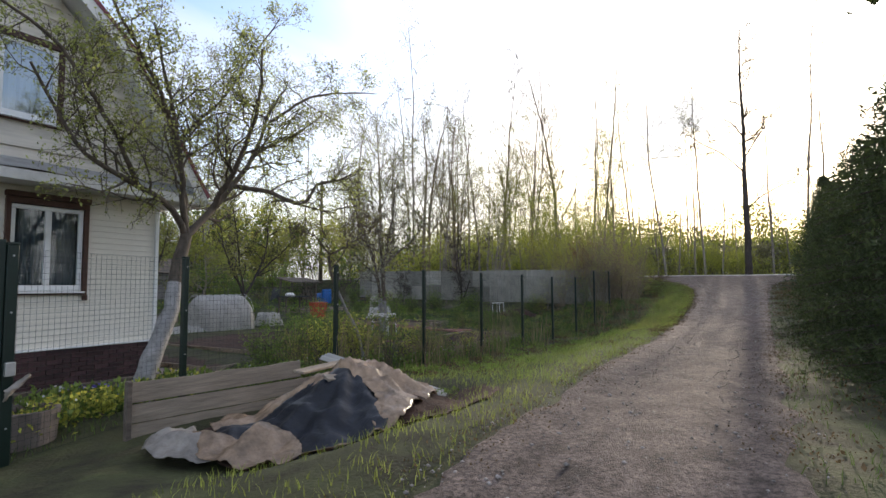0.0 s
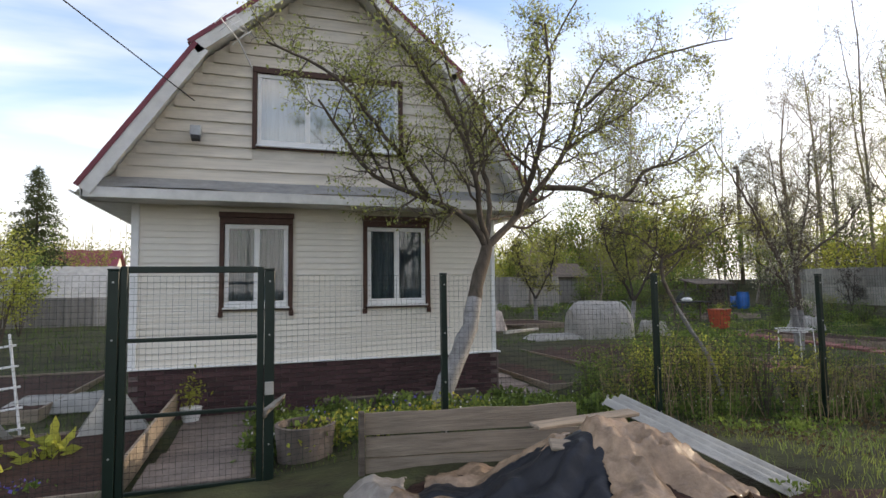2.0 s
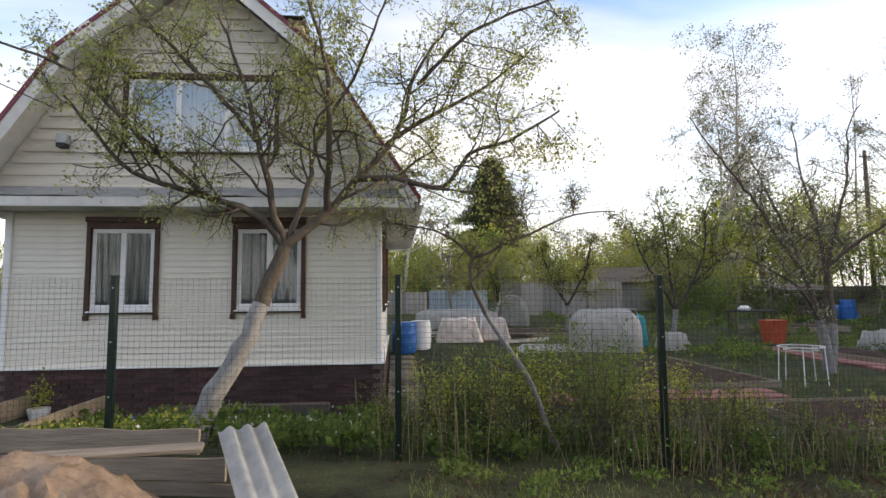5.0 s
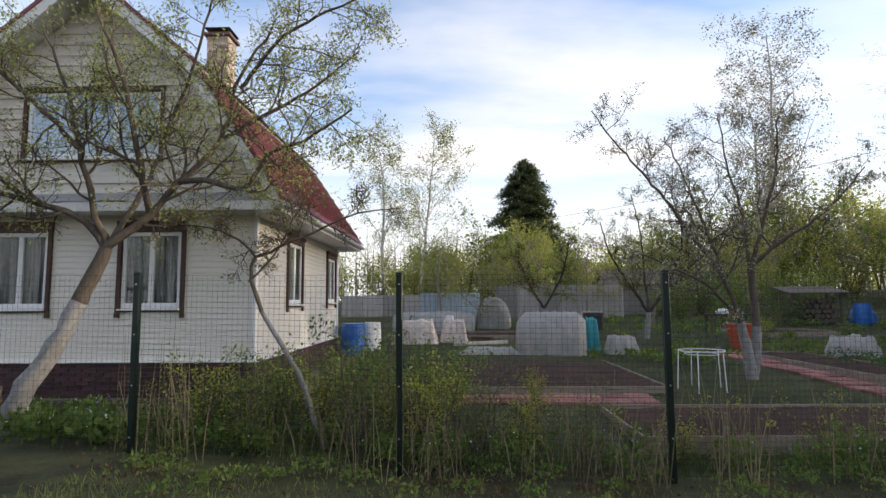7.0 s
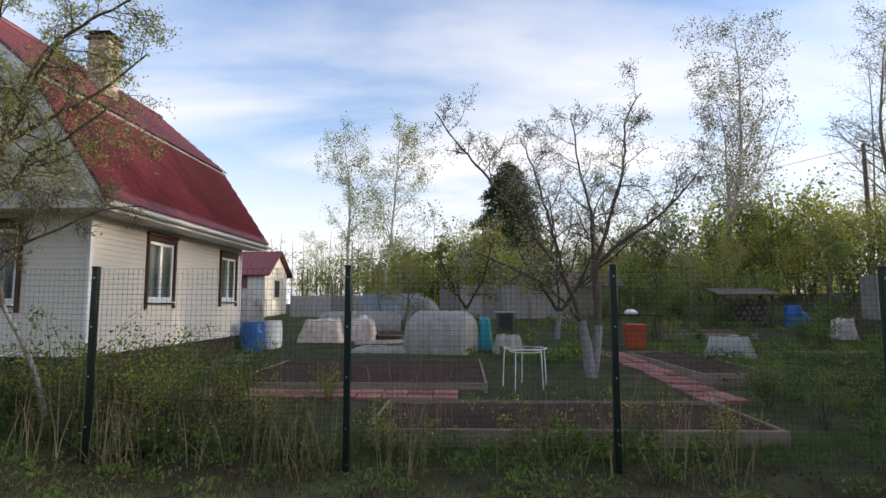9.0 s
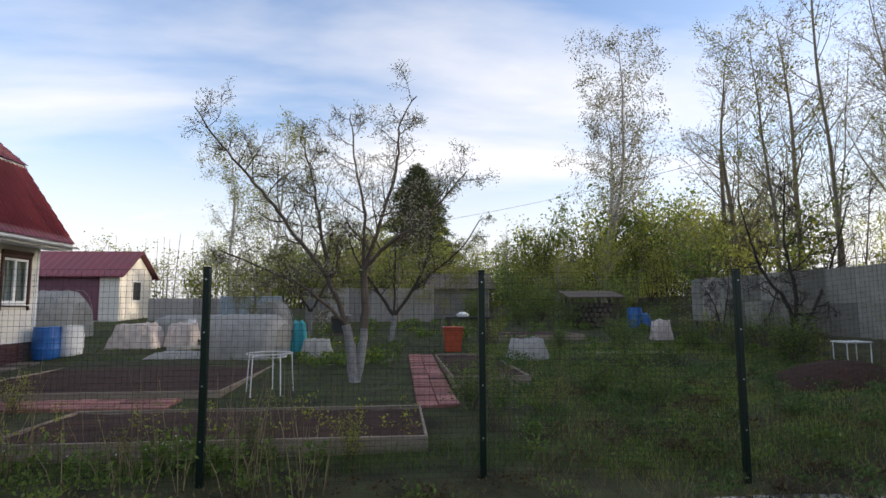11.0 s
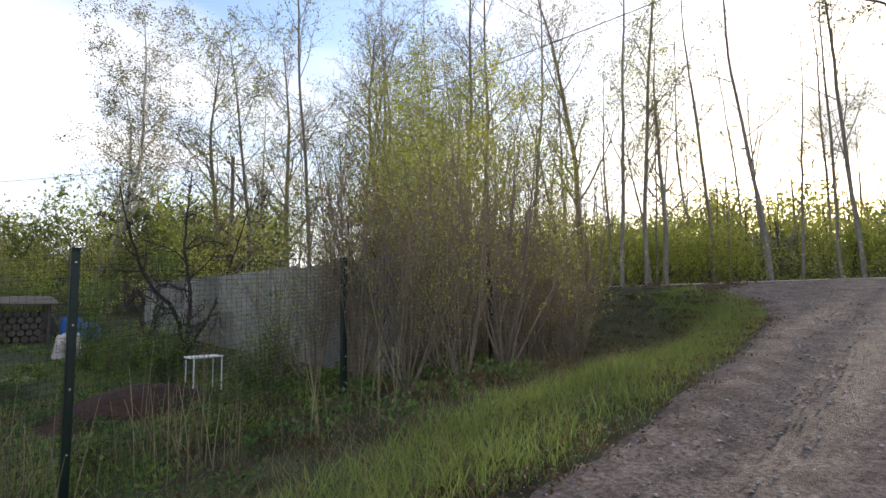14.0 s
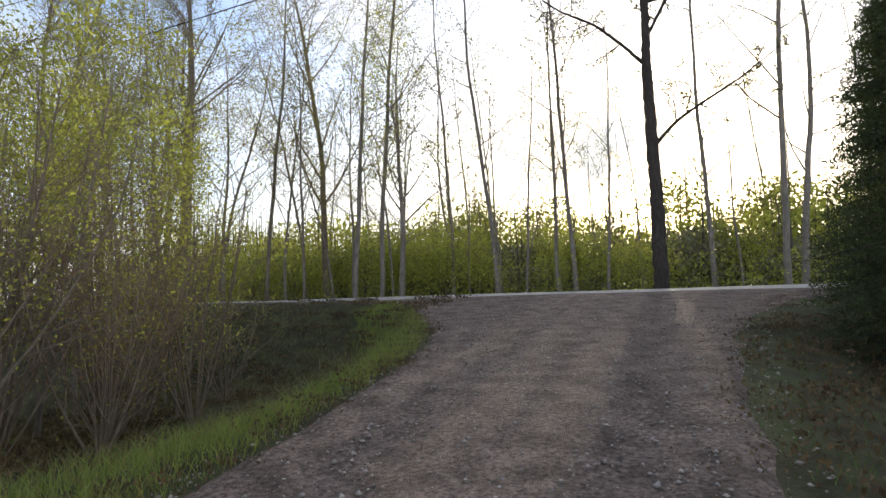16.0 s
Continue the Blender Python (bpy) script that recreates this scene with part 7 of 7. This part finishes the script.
# power pole with insulators and its lines
pole = empty("power_pole", (36.5, 32.2, 1.0), "grey concrete power pole with insulators", "power pole")
Build().tube([(0, 0, -0.3), (0, 0, 9.9)], [0.16, 0.11], 8).ob("shaft", M["old_wood"], pole)
for k in (-1, 0, 1):
    Build().tube([(k * 0.32, 0, 9.5 + (0.3 if k == 0 else 0)), (k * 0.32, 0, 9.75 + (0.3 if k == 0 else 0))], 0.035, 8).ob("insulator", M["white"], pole)
Build().box((-0.4, -0.04, 9.45), (0.4, 0.04, 9.53)).ob("crossarm", M["old_wood"], pole)
cable("power_line", (36.8, 32.2, 10.7), (32.0, -30.0, 8.6), 0.5, "black overhead line along the main road", 0.014)
cable("power_line", (36.2, 32.2, 10.7), (10.0, 70.0, 11.0), 0.8, "black overhead line across the plots", 0.014)

# ---- undergrowth, flowers and grass ----
canes = [shrub("currant_bush", 1.15 + 0.15 * k, 10, 210 + k, ("leaf_yellow", "leaf", "leaf_green")[k], 0.046, (820, 700, 620)[k], "young currant bush with small yellow-green leaves", group="bushes along the mesh fence", fan=0.5, twig="bark", depth=2, r=0.009, spread=0.05, o=dict(SHRUB, kids=(4, 3))) for k in range(3)]
rng = random.Random(222)
pl = [(6.9, 5.6, 0.9), (7.5, 5.35, 0.8), (8.6, 5.5, 1.0), (9.4, 5.7, 1.05), (8.1, 6.4, 0.9), (9.9, 5.5, 0.8), (10.5, 6.0, 0.7), (6.3, 5.8, 0.7), (7.3, 6.6, 0.7), (8.9, 6.8, 0.8), (18.33, 7.31, 0.7), (24.61, 6.00, 0.9), (26.32, 8.68, 1.1), (17.89, 8.70, 0.7), (9.2, 7.9, 0.8), (10.8, 7.95, 0.6), (26.96, 13.24, 1.0), (27.00, 15.17, 1.0), (27.48, 18.71, 1.0), (27.03, 19.84, 0.9), (25.05, 13.74, 0.7), (19.32, 16.99, 0.8), (20.24, 21.59, 0.9), (22.53, 22.15, 0.8), (-1.6, 6.2, 0.4), (-2.6, 8.6, 0.8), (-3.5, 10.0, 0.9), (-4.8, 12.0, 1.0), (7.8, 7.3, 0.9), (8.4, 7.6, 0.8), (9.6, 7.2, 0.7), (10.2, 5.4, 0.75), (11.0, 5.6, 0.6), (12.01, 5.50, 0.55), (13.36, 5.52, 0.5), (14.79, 5.50, 0.5), (8.0, 5.9, 1.0), (9.0, 6.2, 0.95), (17.42, 6.66, 0.6), (15.70, 5.62, 0.5)]
scatter(canes, pl, 8)
goose = [shrub("gooseberry_bush", 0.85 + 0.1 * k, 12, 230 + k, "leaf_green", 0.05, 1300, "dense dark green bush behind the mesh fence", group="dense bushes behind the fence", fan=0.7, twig="bark", depth=2, r=0.008, spread=0.09, o=dict(SHRUB, kids=(5, 3))) for k in range(2)]
scatter(goose, [(7.4, 6.3, 1.0), (8.2, 6.9, 1.1), (9.1, 6.6, 1.05), (9.5, 7.6, 0.9), (7.2, 7.4, 0.95), (8.6, 7.9, 0.9), (6.7, 6.6, 0.8), (17.30, 7.79, 0.7), (19.58, 8.67, 0.75), (22.71, 15.19, 0.9), (25.01, 15.52, 0.9), (25.83, 12.57, 0.9), (21.09, 16.06, 0.7), (21.4, 30.6, 2.0), (22.8, 29.4, 2.1), (24.3, 30.2, 2.0), (23.6, 27.6, 1.8), (26.2, 28.4, 2.0), (20.2, 28.4, 1.6), (27.6, 27.2, 2.0), (25.4, 32.0, 2.3), (28.6, 29.6, 2.3), (21.8, 25.0, 1.3), (23.4, 22.8, 1.1), (19.6, 24.2, 1.2), (26.4, 20.6, 1.1), (25.7, 12.2, 1.2), (26.2, 9.2, 1.0), (25.8, 14.6, 1.1), (23.0, 16.4, 0.9), (20.9, 10.4, 0.8), (19.9, 7.4, 0.7)], 13)
dry = Build()


def stalks(x0, y0, s, r2):
    for i in range(9):
        x, y, hh = x0 + r2.gauss(0, 0.16), y0 + r2.gauss(0, 0.1), s * r2.uniform(0.5, 1.35)
        lx, ly, z0 = r2.gauss(0, 0.14), r2.gauss(0, 0.1), ground(x0, y0)
        dry.tube([(x, y, z0 - 0.05), (x + lx * 0.4, y + ly * 0.4, z0 + hh * 0.5), (x + lx, y + ly, z0 + hh)], [0.005, 0.004, 0.002], 4, cap=False)


pl = []
for k in range(44):
    x = rng.uniform(6.2, 15.5)
    pl.append((x, rng.uniform(4.75, 6.0), rng.uniform(0.5, 1.0)))
for k in range(14):
    pl.append((rng.uniform(20, 25.5), rng.uniform(3.6, 6.2), rng.uniform(0.5, 0.95)))
r9 = random.Random(9)
for x, y, sz in pl:
    stalks(x, y, sz, r9)
tagged(dry.ob("dry_stalks", M["cane"]), "dry straw-coloured canes along the mesh fence", "dry stalks", kind="stuff")


def lawn(name, n, box, height, width, material, seed, label, keep=lambda x, y: True, lean=0.35, clump=0.0):
    g = np.random.default_rng(seed)
    x, y = g.uniform(box[0], box[1], n), g.uniform(box[2], box[3], n)
    p = []
    for a, c in zip(x, y):
        if keep(a, c) and noise.noise((a * 1.3, c * 1.3, seed)) > g.uniform(-0.9, 0.5) + clump:
            p.append((a, c, ground(a, c) - 0.01))
    o = blades(name, p, height, width, material, rng=g, lean=lean)
    return tagged(o, label, "grass", kind="stuff")


def left_verge(x, y):
    return y > line(ROAD_L, x) + 0.1 * noise.noise((x * 2, y * 2, 3)) - 0.02 and not (heap_top(x, y) > 0.02 and x < 6)


beds_keep = ((11.2, 16.65, 5.8, 7.95), (8.5, 13.4, 9.0, 14.0), (17.1, 18.75, 9.6, 14.5), (6.9, 8.3, 8.5, 13.7), (-3.7, 0.55, 5.15, 8.0), (16.4, 17.2, 7.9, 14.7), (6.2, 7.0, 8.5, 15.5), (0.6, 1.9, 5.0, 8.9), (0.0, 6.2, 9.0, 15.5), (20.5, 24.0, 11.4, 13.8))


def garden_keep(x, y):
    if 22.9 < x < 25.7 and 8.2 < y < 10.2:
        return False
    return not any(a < x < c and d < y < e for a, c, d, e in beds_keep)


lawn("verge_grass", 66000, (-3, 36, 0.9, 5.2), 0.075, 0.007, M["grass"], 301, "short bright green grass of the lane's verge", lambda x, y: left_verge(x, y) and y < (4.5 + 0.3 * noise.noise((x, 0, 0)) if 6.5 < x < 19 else line(ROAD_L, x) + (1.7 if x < 26 else 1.3)), clump=0.14)
lawn("verge_tall_grass", 110000, (18, 37, 1.6, 6.8), 0.17, 0.005, M["grass"], 302, "tall fresh grass on the bank of the ditch", lambda x, y: left_verge(x, y) and y < line(ROAD_L, x) + (1.35 if x < 27 else 1.15), lean=0.5, clump=0.24)
lawn("dry_grass", 15000, (17.5, 35, 1.9, 7.0), 0.26, 0.004, M["grass_dry"], 303, "dry straw-coloured grass on the bank", lambda x, y: left_verge(x, y) and (x < 26 or y < line(ROAD_L, x) + 2.0), lean=0.6)
# the darker garden grass colour stands in for the spruces' shade here
lawn("right_verge_grass", 16000, (0, 37, -4.5, -0.9), 0.08, 0.007, M["grass_dark"], 304, "thin grass along the lane under the spruces", lambda x, y: y < line(ROAD_R, x) + 0.06 and y > line(ROAD_R, x) - 1.4)
lawn("fresh_grass", 46000, (6, 37, 0.9, 6.2), 0.15, 0.006, M["grass_fresh"], 312, "fresh green tufts on the verge", lambda x, y: left_verge(x, y) and y < line(ROAD_L, x) + (2.3 if x < 18 else 1.3), lean=0.45, clump=0.32)
lawn("bank_grass", 40000, (21.5, 36, 1.6, 7), 0.2, 0.008, M["grass_fresh"], 313, "lush tufts of fresh grass on the bank", lambda x, y: left_verge(x, y) and line(ROAD_L, x) + 0.12 < y < line(ROAD_L, x) + 1.5, lean=0.6, clump=0.36)
lawn("slope_grass", 52000, (18.2, 27, 5.0, 17.0), 0.12, 0.008, M["grass"], 311, "green grass on the slope below the lane", garden_keep)
lawn("garden_grass", 60000, (-6, 27, 5.0, 13), 0.085, 0.008, M["grass_dark"], 305, "rough green grass between the beds", garden_keep)
lawn("garden_grass_far", 40000, (-10, 28, 13, 32), 0.12, 0.016, M["grass_dark"], 306, "green grass of the far plots", garden_keep)
lawn("weeds", 11000, (6.2, 24, 5.2, 6.2), 0.16, 0.007, M["grass_dark"], 307, "tall weeds along the foot of the mesh fence", lambda x, y: True, lean=0.6)


def leafy(name, places, size, n, tall, seed, material, label, category="plants", kind="stuff", flower=None, flower_size=0.03, flower_n=0):
    g = np.random.default_rng(seed)
    p, q = [], []
    for x, y, s in places:
        c = np.array((x, y, ground(x, y) + 0.05))
        p.append(c + g.normal(size=(n, 3)) * (0.13 * s, 0.13 * s, 0) + np.stack([np.zeros(n), np.zeros(n), g.uniform(0, tall * s, n)], 1))
        if flower_n:
            q.append(c + g.normal(size=(flower_n, 3)) * (0.13 * s, 0.13 * s, 0.02) + (0, 0, tall * s))
    o = flakes(name, np.concatenate(p), size, material, rng=g, up=0.9)
    tagged(o, label, category, kind=kind)
    if flower_n:
        f = flakes("petals", np.concatenate(q), flower_size, flower, rng=g, aspect=0.9)
        f.parent = o


rng = random.Random(333)
def spots(n, x0, x1, y0, y1, s0=0.6, s1=1.2):
    return [(rng.uniform(x0, x1), rng.uniform(y0, y1), rng.uniform(s0, s1)) for _ in range(n)]


leafy("flower_bed_leaves", spots(75, 1.95, 6.1, 5.2, 8.3), 0.1, 70, 0.24, 341, M["leaf_green"], "lush green leaves of perennials before the house", flower=M["flower_w"], flower_size=0.045, flower_n=2)
leafy("yellow_green_plants", spots(12, 2.3, 4.2, 5.3, 6.1), 0.06, 90, 0.26, 342, M["leaf_yellow"], "yellow-green mounds of spurge by the gate", flower=M["flower_y"], flower_size=0.035, flower_n=6)
leafy("blue_flowers", spots(14, 2.6, 5.6, 6.0, 8.2), 0.07, 30, 0.25, 343, M["leaf_green"], "clumps of small blue spring flowers", flower=M["flower_b"], flower_size=0.04, flower_n=14)
leafy("lily_leaves", spots(12, -2.4, 0.3, 5.4, 6.9), 0.17, 60, 0.38, 344, M["leaf_yellow"], "bright lily shoots in the bed by the gate")
leafy("blue_flowers", spots(6, -1.6, 0.2, 5.3, 5.6), 0.06, 20, 0.14, 345, M["leaf_green"], "low blue flowers at the bed's edge", flower=M["flower_b"], flower_size=0.035, flower_n=16)
leafy("fence_weeds", spots(60, 5.5, 15.5, 5.15, 6.0), 0.075, 55, 0.26, 346, M["leaf_green"], "low green weeds behind the mesh fence", flower=M["flower_w"], flower_size=0.022, flower_n=3)
leafy("foot_weeds", spots(34, 6.5, 17, 4.1, 5.0, 0.5, 1.0), 0.05, 60, 0.13, 352, M["leaf_green"], "green clumps at the foot of the mesh fence")
leafy("bed_shoots", spots(40, 11.5, 16.4, 6.1, 7.7, 0.3, 0.6), 0.05, 14, 0.5, 353, M["leaf_yellow"], "thin young shoots in the raised bed")
leafy("ditch_litter", spots(320, 27.5, 38, 3.9, 10.5, 0.8, 1.6), 0.06, 45, 0.02, 354, M["leaf_brown"], "dark brown leaf litter in the ditch", "leaves")
lawn("ditch_straw", 12000, (26, 38, 4.4, 11.5), 0.3, 0.005, M["grass_dry"], 355, "dry flattened grass under the bushes by the ditch", lambda x, y: y > line(ROAD_L, x) + 1.6, lean=1.0, clump=0.12)
leafy("fence_foot_litter", spots(60, 6.5, 18, 3.7, 5.0, 0.8, 1.6), 0.045, 34, 0.01, 356, M["leaf_brown"], "brown dead leaves on the earth before the fence", "leaves")
leafy("garden_clumps", spots(190, 17.6, 26.5, 5.6, 14.5, 0.5, 1.2), 0.055, 70, 0.2, 357, M["grass_clump"], "bright green clumps in the rough grass below the beds")
leafy("dead_clumps", spots(60, 17.3, 25.5, 5.4, 10.6, 0.5, 1.1), 0.05, 50, 0.12, 358, M["leaf_brown"], "brown clumps of last year's plants in the rough grass")
leafy("ditch_weeds", spots(34, 17.5, 22.5, 5.2, 9.0, 0.5, 0.9) + spots(30, 22.5, 28, 4.6, 6.6), 0.055, 80, 0.2, 347, M["leaf_green"], "dark green weeds on the slope below the lane")
leafy("bank_weeds", spots(70, 19, 27, 3.3, 5.0, 0.5, 1.1), 0.055, 60, 0.2, 362, M["grass_clump"], "mixed green weeds between the bank and the mesh fence")
leafy("bank_dead_stems", spots(60, 19, 28, 3.2, 5.0, 0.5, 1.1), 0.05, 46, 0.14, 363, M["leaf_brown"], "brown dead plants between the bank and the mesh fence")
leafy("garden_weeds", spots(80, 13, 27, 13.5, 26), 0.11, 50, 0.22, 348, M["leaf_green"], "green weeds and onions in the far beds", flower=M["flower_y"], flower_size=0.05, flower_n=1)
leafy("tulips", spots(14, 13.4, 16.2, 12.2, 14.2), 0.11, 40, 0.24, 349, M["leaf_green"], "yellow tulips by the apple tree", flower=M["flower_y"], flower_size=0.05, flower_n=1)
leafy("verge_weeds", spots(50, 5.5, 22, 2.6, 4.9), 0.05, 40, 0.08, 350, M["leaf_green"], "low weeds in the verge")
# litter whose dark brown also paints in the shade of the spruces
leafy("spruce_litter", [(x, line(ROAD_R, x) - rng.uniform(0.1, 2.2), 1.3) for x in [rng.uniform(22, 36) for _ in range(150)]], 0.05, 46, 0.03, 361, M["leaf_brown"], "dark brown litter under the spruces, also standing in for their shade", "leaves")
# more leaves on the right, where their brown also stands in for shade
leafy("fallen_leaves", [(x, line(ROAD_L, x) + rng.uniform(0.5, 4.5), 1.6) for x in [rng.uniform(6, 35) for _ in range(100)]] + [(x, line(ROAD_R, x) - rng.uniform(0.5, 2.0), 1.6) for x in [rng.uniform(3, 35) for _ in range(190)]] + [(x, line(ROAD_L, x) + rng.uniform(-0.05, 0.3), 1.0) for x in [rng.uniform(16, 35) for _ in range(120)]], 0.045, 26, 0.004, 351, M["leaf_brown"], "brown fallen leaves on the verges", "leaves")

# loose earth and litter along the lane's edges
leafy("lane_litter", [(x, line(ROAD_R, x) + (line(ROAD_L, x) - line(ROAD_R, x)) * rng.choice((-0.01, 0.02, 0.04, 0.97, 1.0, 1.01)), 1.2) for x in [rng.uniform(0, 37) for _ in range(210)]], 0.022, 40, 0.004, 359, M["leaf_brown"], "fine brown litter along the lane's edges", "leaves")

# pebbles on the lane
g = np.random.default_rng(401)
n = 11000
px_, pk = np.where(g.random(n) < 0.5, g.uniform(-1, 38, n), g.uniform(22, 36, n)), g.uniform(-0.07, 1.07, n)
o8 = np.array([(1, 0, 0), (-1, 0, 0), (0, 1, 0), (0, -1, 0), (0, 0, 1), (0, 0, -1)], float)
f8 = np.array([(0, 2, 4), (2, 1, 4), (1, 3, 4), (3, 0, 4), (2, 0, 5), (1, 2, 5), (3, 1, 5), (0, 3, 5)])
pv, pf = [], []
for k in range(n):
    yl, yr = line(ROAD_L, px_[k]), line(ROAD_R, px_[k])
    y = yr + (yl - yr) * pk[k]
    r = 0.006 + 0.016 * g.random() ** 4
    pv.append(o8 * (r * g.uniform(0.7, 1.3, 3) * (1, 1, 0.7)) + (px_[k], y, ground(px_[k], y) + 0.026))
    pf.append(f8 + 6 * k)
tagged(fast("pebbles", np.concatenate(pv), np.concatenate(pf), M["stone"], smooth=False), "loose grey pebbles strewn over the lane", "pebbles", kind="stuff")

g = np.random.default_rng(601)
n = 34000
hx_, hy_ = 43.4 + 10 * g.random(n) ** 1.3, g.uniform(-26, 48, n)
tagged(flakes("wood_edge_growth", np.stack([hx_, hy_, 2.2 + 1.5 * g.random(n) ** 1.6], 1), 0.095, M["leaf_yellow"], rng=g, up=0.4), "low yellow-green growth along the wood's edge", "undergrowth", kind="stuff")
